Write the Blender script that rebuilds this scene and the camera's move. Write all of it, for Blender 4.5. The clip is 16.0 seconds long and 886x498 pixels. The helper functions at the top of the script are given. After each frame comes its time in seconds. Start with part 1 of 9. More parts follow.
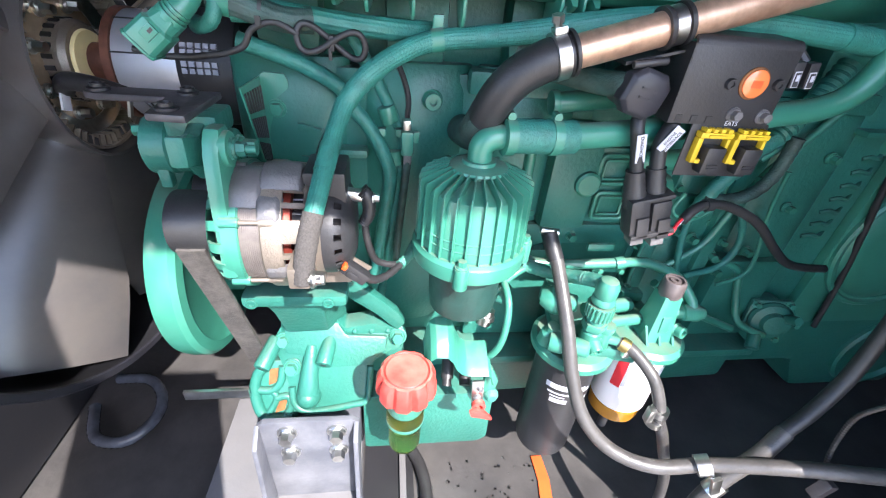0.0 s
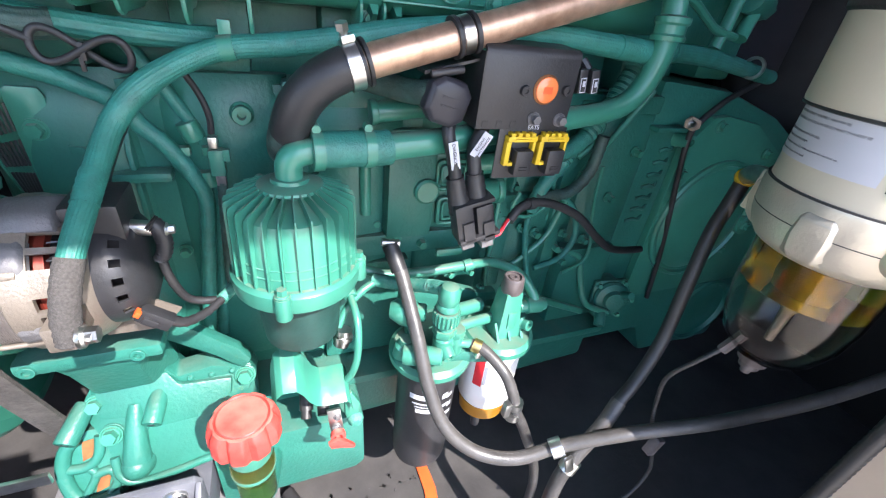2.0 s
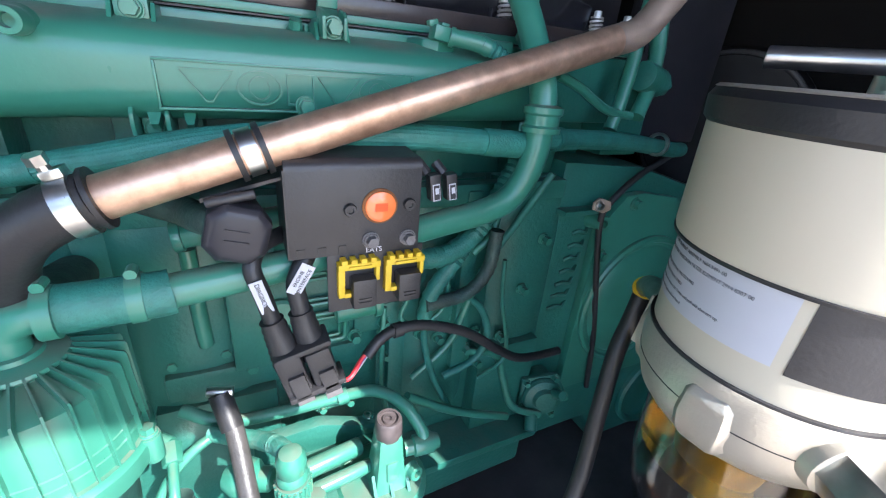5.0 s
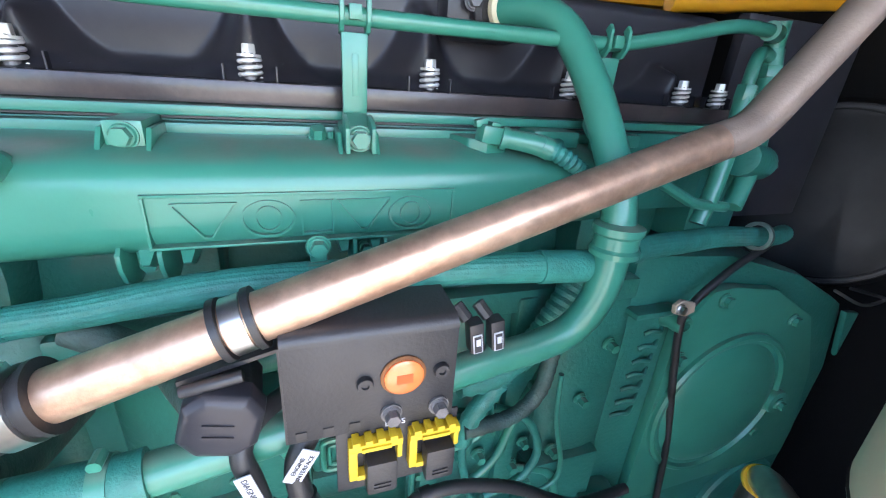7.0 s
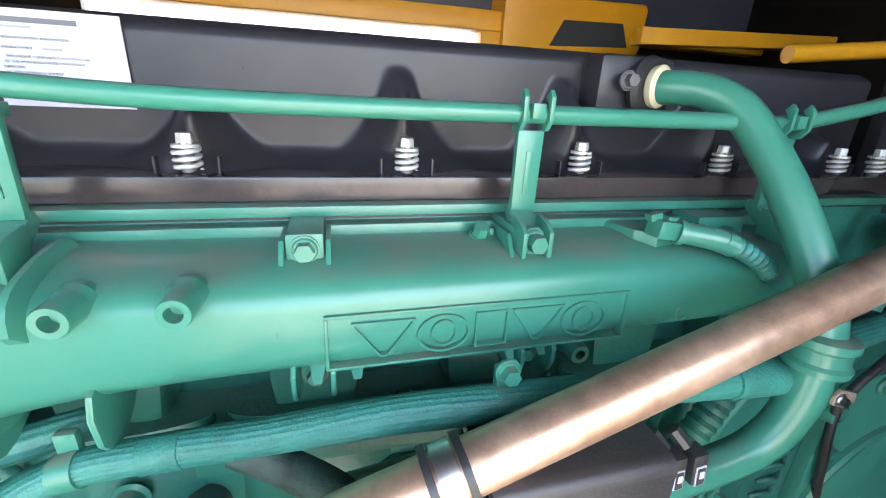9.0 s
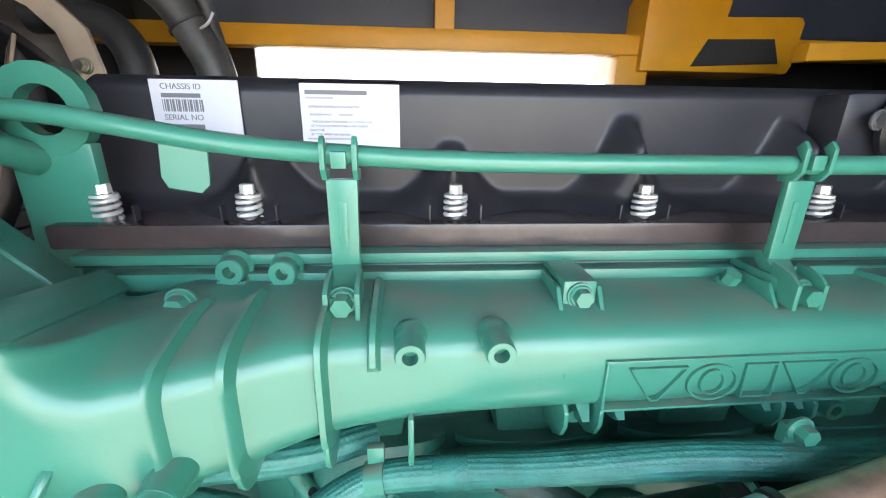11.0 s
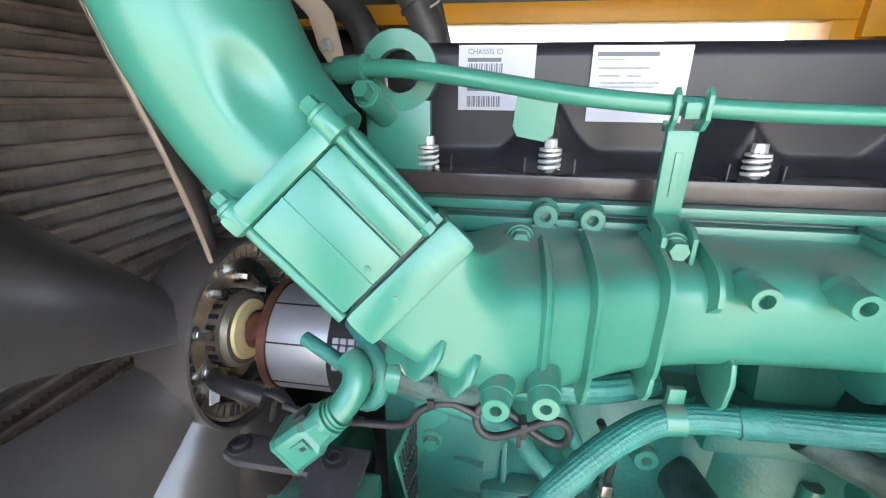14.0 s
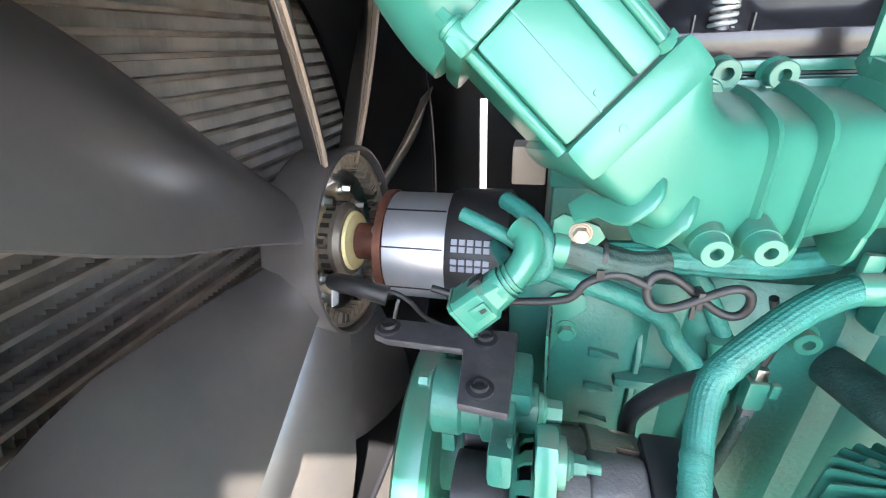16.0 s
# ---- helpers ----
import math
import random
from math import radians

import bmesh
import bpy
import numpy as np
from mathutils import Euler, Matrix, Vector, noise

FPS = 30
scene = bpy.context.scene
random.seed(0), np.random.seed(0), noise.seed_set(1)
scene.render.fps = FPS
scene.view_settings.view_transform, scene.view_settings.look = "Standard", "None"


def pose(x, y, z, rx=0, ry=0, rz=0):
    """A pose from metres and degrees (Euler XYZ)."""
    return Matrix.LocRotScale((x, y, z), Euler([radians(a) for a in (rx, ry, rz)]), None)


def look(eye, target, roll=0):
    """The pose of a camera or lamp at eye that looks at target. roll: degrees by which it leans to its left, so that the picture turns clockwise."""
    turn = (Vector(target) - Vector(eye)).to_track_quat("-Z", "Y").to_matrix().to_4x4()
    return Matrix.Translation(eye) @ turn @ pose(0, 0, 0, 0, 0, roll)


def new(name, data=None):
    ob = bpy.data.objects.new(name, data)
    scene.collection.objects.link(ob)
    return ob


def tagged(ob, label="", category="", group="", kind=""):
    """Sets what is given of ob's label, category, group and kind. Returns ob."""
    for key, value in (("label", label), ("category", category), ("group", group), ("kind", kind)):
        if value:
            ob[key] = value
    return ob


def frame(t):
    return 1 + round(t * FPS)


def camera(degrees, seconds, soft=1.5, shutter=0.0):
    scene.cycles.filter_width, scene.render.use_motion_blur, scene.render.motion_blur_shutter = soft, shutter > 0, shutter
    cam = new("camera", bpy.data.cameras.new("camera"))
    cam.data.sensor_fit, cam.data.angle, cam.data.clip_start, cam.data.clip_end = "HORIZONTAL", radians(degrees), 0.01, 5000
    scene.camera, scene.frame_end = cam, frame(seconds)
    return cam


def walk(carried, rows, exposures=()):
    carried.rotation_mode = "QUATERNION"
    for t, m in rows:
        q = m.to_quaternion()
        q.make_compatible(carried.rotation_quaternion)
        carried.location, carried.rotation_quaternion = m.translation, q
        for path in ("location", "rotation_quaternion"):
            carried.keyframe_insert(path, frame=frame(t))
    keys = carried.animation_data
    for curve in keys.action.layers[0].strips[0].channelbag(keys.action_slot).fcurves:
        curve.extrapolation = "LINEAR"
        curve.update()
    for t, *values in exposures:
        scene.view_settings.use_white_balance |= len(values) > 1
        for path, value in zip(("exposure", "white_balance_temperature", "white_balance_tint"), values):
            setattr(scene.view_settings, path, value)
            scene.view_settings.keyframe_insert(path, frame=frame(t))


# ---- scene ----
cam = camera(94.1, 16.0, 1.15)
PATH = [
    (0, (-0.316, -0.687, 1.521), (-0.058, 0.961, 0.417), 5.2),
    (0.5, (-0.288, -0.684, 1.522), (0.097, 0.936, 0.414), 6.0),
    (1, (-0.259, -0.685, 1.523), (0.233, 0.917, 0.431), 6.4),
    (1.5, (-0.237, -0.682, 1.526), (0.367, 0.898, 0.459), 6.9),
    (2, (-0.218, -0.679, 1.529), (0.496, 0.872, 0.488), 7.3),
    (2.5, (-0.202, -0.662, 1.533), (0.63, 0.848, 0.52), 7.8),
    (3, (-0.192, -0.63, 1.54), (0.735, 0.849, 0.562), 7.8),
    (3.5, (-0.202, -0.609, 1.544), (0.78, 0.859, 0.607), 7.4),
    (4, (-0.153, -0.605, 1.551), (0.817, 0.898, 0.657), 6.6),
    (4.2, (-0.117, -0.605, 1.556), (0.835, 0.919, 0.679), 6.2),
    (6.3, (0.027, -0.531, 1.638), (0.7, 1.181, 0.854), 4.5),
    (6.5, (0.026, -0.514, 1.649), (0.685, 1.205, 0.868), 4.3),
    (7, (0.04, -0.471, 1.659), (0.671, 1.265, 0.89), 4.1),
    (7.5, (0.047, -0.432, 1.68), (0.656, 1.321, 0.933), 3.8),
    (8, (0.033, -0.406, 1.7), (0.625, 1.368, 0.99), 3.6),
    (8.5, (0.001, -0.395, 1.706), (0.643, 1.376, 1.036), 4.1),
    (9, (-0.065, -0.383, 1.709), (0.423, 1.437, 1.036), 2.7),
    (9.5, (-0.111, -0.381, 1.71), (0.285, 1.471, 1.067), 1.8),
    (10, (-0.157, -0.372, 1.721), (0.131, 1.507, 1.098), 1.4),
    (10.2, (-0.171, -0.372, 1.726), (0.085, 1.512, 1.104), 1.3),
    (12.3, (-0.309, -0.376, 1.741), (-0.334, 1.526, 1.124), 0.4),
    (12.5, (-0.32, -0.383, 1.739), (-0.378, 1.52, 1.126), 0.4),
    (13, (-0.343, -0.401, 1.74), (-0.476, 1.495, 1.115), 0.4),
    (13.5, (-0.374, -0.411, 1.727), (-0.58, 1.469, 1.077), 0.5),
    (14, (-0.415, -0.419, 1.712), (-0.685, 1.44, 1.025), 0.6),
    (14.5, (-0.426, -0.439, 1.699), (-0.758, 1.372, 0.919), 0.5),
    (15, (-0.455, -0.454, 1.676), (-0.829, 1.33, 0.853), -0.2),
    (15.5, (-0.514, -0.456, 1.653), (-0.859, 1.318, 0.796), -0.1),
    (16, (-0.526, -0.456, 1.64), (-0.935, 1.292, 0.757), -2.2),
]
EXPOSURES = [(0.0, 2.42, 6050, 15), (2.0, 2.18, 6050, 15), (4.0, 2.05, 5950, 14), (6.5, 2.7, 5900, 14), (8.0, 3.16, 6250, 12), (10.0, 3.13, 6500, 11), (12.5, 2.9, 6550, 11), (14.0, 3.0, 6550, 10), (15.2, 3.16, 6470, 10), (16.0, 3.42, 6450, 10)]
walk(cam, [(t, look(eye, target, roll)) for t, eye, target, roll in PATH], EXPOSURES)

# ---- world, sun, canopy light ----
world = bpy.data.worlds.new("sky")
scene.world = world
world.use_nodes = True
wn = world.node_tree.nodes
sky = wn.new("ShaderNodeTexSky")
sky.sky_type, sky.sun_disc = "NISHITA", False
SUN_DIR = Vector((0.36, -0.90, 1.02)).normalized()
sky.sun_elevation = math.asin(SUN_DIR.z)
sky.sun_rotation = math.atan2(SUN_DIR.x, SUN_DIR.y)
world.node_tree.links.new(sky.outputs[0], wn["Background"].inputs[0])
wn["Background"].inputs[1].default_value = 0.15
sun = new("sun", bpy.data.lights.new("sun", "SUN"))
sun.data.energy, sun.data.angle, sun.data.color = 3.5, radians(0.6), (1.0, 0.93, 0.82)
sun.matrix_world = look(SUN_DIR * 10, (0, 0, 0))


# ---- materials ----
def mat(name, color, rough=0.5, metal=0.0, var=0.12, scale=18.0, bump=0.15, bump_scale=120.0, dirt=None, dirt_amount=0.0, coat=0.0, spec=0.5, dirt_scale=6.0, rvar=0.05, dust=None, dust_amount=0.0):
    """A painted, metal or rubber surface: base colour with grain, patchy dirt, uneven gloss and fine relief."""
    m = bpy.data.materials.new(name)
    m.use_nodes = True
    nt = m.node_tree
    n, l = nt.nodes, nt.links
    b = n["Principled BSDF"]
    b.inputs["Metallic"].default_value = metal
    b.inputs["Coat Weight"].default_value = coat
    b.inputs["Coat Roughness"].default_value = 0.2
    b.inputs["Specular IOR Level"].default_value = spec
    tc = n.new("ShaderNodeTexCoord")
    geo = n.new("ShaderNodeNewGeometry")
    big = n.new("ShaderNodeTexNoise")
    big.inputs["Scale"].default_value, big.inputs["Detail"].default_value = scale, 5
    l.new(geo.outputs["Position"], big.inputs["Vector"])
    ramp = n.new("ShaderNodeMapRange")
    ramp.inputs[1].default_value, ramp.inputs[2].default_value = 0.3, 0.7
    ramp.inputs[3].default_value, ramp.inputs[4].default_value = 1 - var, 1 + var
    l.new(big.outputs[0], ramp.inputs[0])
    mul = n.new("ShaderNodeMix")
    mul.data_type, mul.blend_type = "RGBA", "MULTIPLY"
    mul.inputs[0].default_value = 1
    mul.inputs[6].default_value = (*color, 1)
    l.new(ramp.outputs[0], mul.inputs[7])
    col = mul.outputs[2]
    if dirt:
        dn = n.new("ShaderNodeTexNoise")
        dn.inputs["Scale"].default_value, dn.inputs["Detail"].default_value, dn.inputs["Roughness"].default_value = dirt_scale, 8, 0.7
        l.new(geo.outputs["Position"], dn.inputs["Vector"])
        dr = n.new("ShaderNodeMapRange")
        dr.inputs[1].default_value, dr.inputs[2].default_value = 0.42, 0.85
        dr.inputs[4].default_value = dirt_amount
        l.new(dn.outputs[0], dr.inputs[0])
        dm = n.new("ShaderNodeMix")
        dm.data_type = "RGBA"
        l.new(dr.outputs[0], dm.inputs[0])
        l.new(col, dm.inputs[6])
        dm.inputs[7].default_value = (*dirt, 1)
        col = dm.outputs[2]
    if dust:
        up = n.new("ShaderNodeSeparateXYZ")
        l.new(geo.outputs["Normal"], up.inputs[0])
        ur = n.new("ShaderNodeMapRange")
        ur.inputs[1].default_value, ur.inputs[2].default_value, ur.inputs[4].default_value = 0.74, 0.98, dust_amount
        l.new(up.outputs[2], ur.inputs[0])
        un = n.new("ShaderNodeTexNoise")
        un.inputs["Scale"].default_value, un.inputs["Detail"].default_value = 22, 7
        l.new(geo.outputs["Position"], un.inputs["Vector"])
        us = n.new("ShaderNodeMapRange")
        us.inputs[1].default_value, us.inputs[2].default_value = 0.3, 0.7
        l.new(un.outputs[0], us.inputs[0])
        uf = n.new("ShaderNodeMath")
        uf.operation = "MULTIPLY"
        l.new(ur.outputs[0], uf.inputs[0])
        l.new(us.outputs[0], uf.inputs[1])
        um = n.new("ShaderNodeMix")
        um.data_type = "RGBA"
        l.new(uf.outputs[0], um.inputs[0])
        l.new(col, um.inputs[6])
        um.inputs[7].default_value = (*dust, 1)
        col = um.outputs[2]
    l.new(col, b.inputs["Base Color"])
    rn = n.new("ShaderNodeTexNoise")
    rn.inputs["Scale"].default_value, rn.inputs["Detail"].default_value = scale * 2.3, 6
    l.new(geo.outputs["Position"], rn.inputs["Vector"])
    rr = n.new("ShaderNodeMapRange")
    rr.inputs[3].default_value, rr.inputs[4].default_value = max(0.03, rough - rvar), min(1, rough + rvar)
    l.new(rn.outputs[0], rr.inputs[0])
    l.new(rr.outputs[0], b.inputs["Roughness"])
    if bump:
        fine = n.new("ShaderNodeTexNoise")
        fine.inputs["Scale"].default_value, fine.inputs["Detail"].default_value = bump_scale, 4
        l.new(geo.outputs["Position"], fine.inputs["Vector"])
        bp = n.new("ShaderNodeBump")
        bp.inputs["Strength"].default_value, bp.inputs["Distance"].default_value = bump, 0.0015
        l.new(fine.outputs[0], bp.inputs["Height"])
        l.new(bp.outputs[0], b.inputs["Normal"])
    return m


GREEN = mat("green_engine_paint", (0.043, 0.215, 0.152), 0.30, var=0.05, bump=0.10, bump_scale=160, dirt=(0.085, 0.14, 0.11), dirt_amount=0.18, coat=0.2, dust=(0.17, 0.165, 0.13), dust_amount=0.8)
GREEN_CAST = mat("green_painted_casting", (0.026, 0.154, 0.118), 0.38, var=0.16, scale=9, bump=0.6, bump_scale=150, dirt=(0.05, 0.09, 0.07), dirt_amount=0.3, dust=(0.13, 0.14, 0.11), dust_amount=0.45)
GREEN_HOSE = mat("green_painted_conduit", (0.034, 0.20, 0.16), 0.48, var=0.14, scale=60, bump=0.6, bump_scale=300, dirt=(0.02, 0.05, 0.045), dirt_amount=0.55, dirt_scale=45)
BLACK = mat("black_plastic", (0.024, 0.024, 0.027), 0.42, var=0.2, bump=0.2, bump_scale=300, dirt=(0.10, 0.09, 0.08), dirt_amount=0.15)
COVER = mat("dark_grey_cover_paint", (0.027, 0.027, 0.034), 0.34, spec=0.34, var=0.12, bump=0.05, bump_scale=300, dirt=(0.12, 0.10, 0.09), dirt_amount=0.18)
LIP = mat("dark_brown_lip", (0.042, 0.034, 0.036), 0.22, var=0.25, bump=0.15, dirt=(0.16, 0.11, 0.09), dirt_amount=0.5)
RUBBER = mat("black_rubber", (0.022, 0.022, 0.024), 0.45, var=0.25, bump=0.25, bump_scale=220, dirt=(0.10, 0.09, 0.08), dirt_amount=0.15)
GREY_HOSE = mat("grey_rubber_hose", (0.056, 0.053, 0.052), 0.42, var=0.25, scale=30, bump=0.35, bump_scale=300, dirt=(0.14, 0.125, 0.11), dirt_amount=0.4, dirt_scale=14)
SLEEVE = mat("grey_cloth_sleeve", (0.062, 0.057, 0.054), 0.95, var=0.3, scale=420, bump=0.8, bump_scale=520)
STEEL = mat("stainless_tube", (0.66, 0.45, 0.32), 0.36, metal=0.7, var=0.22, scale=55, bump=0.14, bump_scale=300, dirt=(0.30, 0.13, 0.07), dirt_amount=0.7, dirt_scale=13, dust=(0.34, 0.26, 0.20), dust_amount=0.25, rvar=0.12)
STEEL_DUSTY = mat("dusty_stainless_tube", (0.44, 0.335, 0.265), 0.46, metal=0.45, var=0.15, scale=40, bump=0.2, bump_scale=300, dirt=(0.22, 0.14, 0.10), dirt_amount=0.5, dirt_scale=20)
ZINC = mat("zinc_plated_steel", (0.62, 0.62, 0.60), 0.3, metal=1.0, var=0.15, scale=60, bump=0.1)
ALU = mat("cast_aluminium", (0.25, 0.215, 0.18), 0.42, metal=0.55, var=0.15, scale=30, bump=0.5, bump_scale=330, dirt=(0.3, 0.25, 0.2), dirt_amount=0.35)
ALU_DARK = mat("dark_cast_aluminium", (0.17, 0.165, 0.17), 0.5, metal=0.4, var=0.2, scale=30, bump=0.5, bump_scale=330)
RUST = mat("rusty_brown_steel", (0.14, 0.055, 0.035), 0.6, metal=0.3, var=0.35, scale=40, bump=0.3)
RUST_ORANGE = mat("orange_rust", (0.20, 0.075, 0.022), 0.8, var=0.4, scale=60, bump=0.4)
KNOB = mat("worn_brown_plastic", (0.085, 0.07, 0.07), 0.4, var=0.25, scale=60, bump=0.2)
HOSE_OVERSPRAY = mat("overspray_hose", (0.045, 0.25, 0.19), 0.6, var=0.2, scale=60, bump=0.8, bump_scale=260, dirt=(0.22, 0.24, 0.21), dirt_amount=0.8, dirt_scale=60)
BLUE_BAND = mat("blue_stripe", (0.06, 0.09, 0.45), 0.4, var=0.1)
SPRING = mat("bright_zinc_spring", (0.72, 0.72, 0.70), 0.34, metal=0.45, var=0.1, scale=60, bump=0.05)
COVER_DARK = mat("dark_worn_cover", (0.075, 0.070, 0.074), 0.4, metal=0.2, var=0.25, scale=40, bump=0.3)
DRUM = mat("satin_machined_drum", (0.60, 0.61, 0.65), 0.36, metal=0.75, var=0.06, scale=20, bump=0.05, bump_scale=400)
BELT = mat("worn_belt_rubber", (0.055, 0.049, 0.046), 0.75, var=0.3, scale=140, bump=0.9, bump_scale=420, dirt=(0.2, 0.18, 0.16), dirt_amount=0.5, dirt_scale=40)
DARK_OVERSPRAY = mat("dark_overspray_hose", (0.03, 0.07, 0.06), 0.6, var=0.4, scale=50, bump=0.7, bump_scale=260, dirt=(0.10, 0.11, 0.10), dirt_amount=0.6, dirt_scale=30)
STATOR = mat("brown_grey_laminations", (0.15, 0.13, 0.12), 0.5, metal=0.3, var=0.25, scale=60, bump=0.3)
# Darker copy of the green paint: shade put into the colour.
GREEN_SHADE = mat("shade_green_paint", (0.011, 0.052, 0.044), 0.5, var=0.3, scale=25, bump=0.4, dirt=(0.04, 0.04, 0.035), dirt_amount=0.5)
BRONZE = mat("dusty_bronze_plate", (0.46, 0.35, 0.24), 0.35, metal=0.5, var=0.25, scale=30, bump=0.15)
COPPER = mat("copper_winding", (0.26, 0.045, 0.03), 0.4, metal=0.6, var=0.2, scale=80)
RED = mat("red_plastic", (0.60, 0.045, 0.035), 0.36, dust=(0.55, 0.26, 0.20), dust_amount=0.8, var=0.08, bump=0.1, bump_scale=300, dirt=(0.6, 0.25, 0.2), dirt_amount=0.3, dirt_scale=20)
ORANGE = mat("orange_lens", (0.80, 0.20, 0.06), 0.22, var=0.12, scale=90, coat=0.6)
ORANGE_PAINT = mat("orange_strap", (0.62, 0.085, 0.012), 0.6, var=0.15)
YELLOW = mat("yellow_plastic", (0.62, 0.42, 0.015), 0.45, var=0.12, dirt=(0.2, 0.14, 0.03), dirt_amount=0.3)
YELLOW_PAINT = mat("yellow_machine_paint", (0.78, 0.36, 0.012), 0.4, var=0.08, scale=5, bump=0.1, dirt=(0.35, 0.2, 0.05), dirt_amount=0.25)
NAVY_PANEL = mat("slate_blue_panel", (0.05, 0.062, 0.10), 0.5, var=0.15, scale=4, bump=0.1)
NAVY = mat("dark_blue_panel", (0.014, 0.018, 0.04), 0.5, var=0.2, scale=4, bump=0.1)
WHITE = mat("white_paint", (0.8, 0.8, 0.79), 0.35, var=0.04)
PAPER = mat("white_sticker", (0.52, 0.53, 0.58), 0.45, var=0.04, bump=0.03)
PRINT = mat("faded_black_print", (0.13, 0.13, 0.15), 0.5, bump=0)
INK = mat("black_print", (0.03, 0.03, 0.035), 0.5, bump=0)
GREYINK = mat("grey_print", (0.30, 0.31, 0.36), 0.5, bump=0)
REDINK = mat("red_print", (0.6, 0.02, 0.03), 0.5, bump=0)
BEIGE = mat("beige_painted_can", (0.56, 0.51, 0.40), 0.36, var=0.07, scale=6, bump=0.12, dirt=(0.4, 0.34, 0.26), dirt_amount=0.25)
SILVER_BEIGE = mat("silver_beige_casting", (0.52, 0.48, 0.40), 0.32, metal=0.45, var=0.08, scale=12, bump=0.25, bump_scale=260, dirt=(0.35, 0.29, 0.22), dirt_amount=0.25)
IVORY = mat("ivory_plastic_collar", (0.62, 0.55, 0.36), 0.45, var=0.1)
FRAME = mat("grey_frame_paint", (0.15, 0.148, 0.155), 0.6, var=0.2, scale=7, bump=0.3, dirt=(0.16, 0.15, 0.14), dirt_amount=0.6, dirt_scale=5)
MOUNT = mat("grey_mount_paint", (0.10, 0.105, 0.125), 0.5, var=0.2, scale=12, bump=0.3, dirt=(0.35, 0.34, 0.33), dirt_amount=0.4)
FLOOR = mat("dark_belly_plate", (0.050, 0.047, 0.047), 0.42, var=0.3, scale=9, bump=0.4, bump_scale=90, dirt=(0.13, 0.12, 0.11), dirt_amount=0.5)
# Near-black copy of BAY: the unlit look is put into the colour.
VOID = mat("unlit_black_panel", (0.006, 0.006, 0.007), 0.5, var=0.2, scale=4, bump=0.12, spec=0.25)
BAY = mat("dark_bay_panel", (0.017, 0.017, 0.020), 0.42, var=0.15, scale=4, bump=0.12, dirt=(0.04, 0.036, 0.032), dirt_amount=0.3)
# Lifted base and tan dirt patches also stand in for the blades' sheen.
FAN = mat("black_fan_plastic", (0.060, 0.057, 0.059), 0.38, var=0.10, scale=5, bump=0.04, dirt=(0.18, 0.15, 0.125), dirt_amount=0.65, dirt_scale=2.2, coat=0.7, spec=0.7)
FIN = mat("radiator_fins", (0.40, 0.365, 0.335), 0.36, metal=0.45, var=0.3, scale=12, bump=0.6, bump_scale=500, dirt=(0.3, 0.24, 0.18), dirt_amount=0.5)
TUBE_FIN = mat("radiator_tubes", (0.34, 0.29, 0.25), 0.42, metal=0.3, var=0.3, scale=20, bump=0.2, dirt=(0.3, 0.25, 0.2), dirt_amount=0.5)
TAN = mat("tan_edge_paint", (0.42, 0.33, 0.25), 0.5, var=0.15, scale=9)
BRASS = mat("brass", (0.8, 0.6, 0.25), 0.35, metal=1.0, var=0.15)
CREAM = mat("cream_painted_disc", (0.88, 0.74, 0.38), 0.4, metal=0.1, var=0.1)
HUB_CAST = mat("dusty_bronze_casting", (0.44, 0.37, 0.29), 0.36, metal=0.5, var=0.2, scale=25, bump=0.2, dirt=(0.12, 0.10, 0.085), dirt_amount=0.5, dirt_scale=14)
AMBER_CAP = mat("amber_bowl", (0.36, 0.165, 0.02), 0.15, var=0.15)
EARTH = mat("pale_gravel_ground", (0.56, 0.48, 0.38), 0.9, var=0.25, scale=1.5, bump=0.6, bump_scale=25, dirt=(0.3, 0.27, 0.23), dirt_amount=0.5, dirt_scale=0.6)
WHITE_WALL = mat("sunlit_pale_wall", (0.82, 0.80, 0.77), 0.8, var=0.05, scale=1)
REDWIRE = mat("red_wire", (0.6, 0.03, 0.04), 0.4, bump=0)
BLUEWIRE = mat("blue_wire", (0.03, 0.1, 0.5), 0.4, bump=0)
WHITEWIRE = mat("white_wire", (0.7, 0.7, 0.68), 0.4, bump=0)


def glass(name, color, rough=0.06, ior=1.45):
    m = bpy.data.materials.new(name)
    m.use_nodes = True
    b = m.node_tree.nodes["Principled BSDF"]
    b.inputs["Base Color"].default_value = (*color, 1)
    b.inputs["Roughness"].default_value = rough
    b.inputs["Transmission Weight"].default_value = 1.0
    b.inputs["IOR"].default_value = ior
    return m


CLEAR = glass("clear_bowl_plastic", (0.93, 0.92, 0.88), 0.05, 1.3)
FUEL = glass("amber_fuel", (0.93, 0.58, 0.06), 0.02, 1.33)
CLEAR_HOSE = mat("milky_clear_hose", (0.07, 0.075, 0.09), 0.2, var=0.3, scale=40, bump=0.2)
FILLER = glass("amber_translucent_neck", (0.80, 0.56, 0.16), 0.2, 1.25)
DROP = glass("water_drop", (1, 1, 1), 0.0, 1.33)


# ---- mesh tools ----
def V(p):
    return Vector(p)


def basis(d):
    """Two unit vectors square to d."""
    d = V(d).normalized()
    a = Vector((0, 0, 1)) if abs(d.z) < 0.9 else Vector((1, 0, 0))
    u = a.cross(d).normalized()
    return u, d.cross(u).normalized()


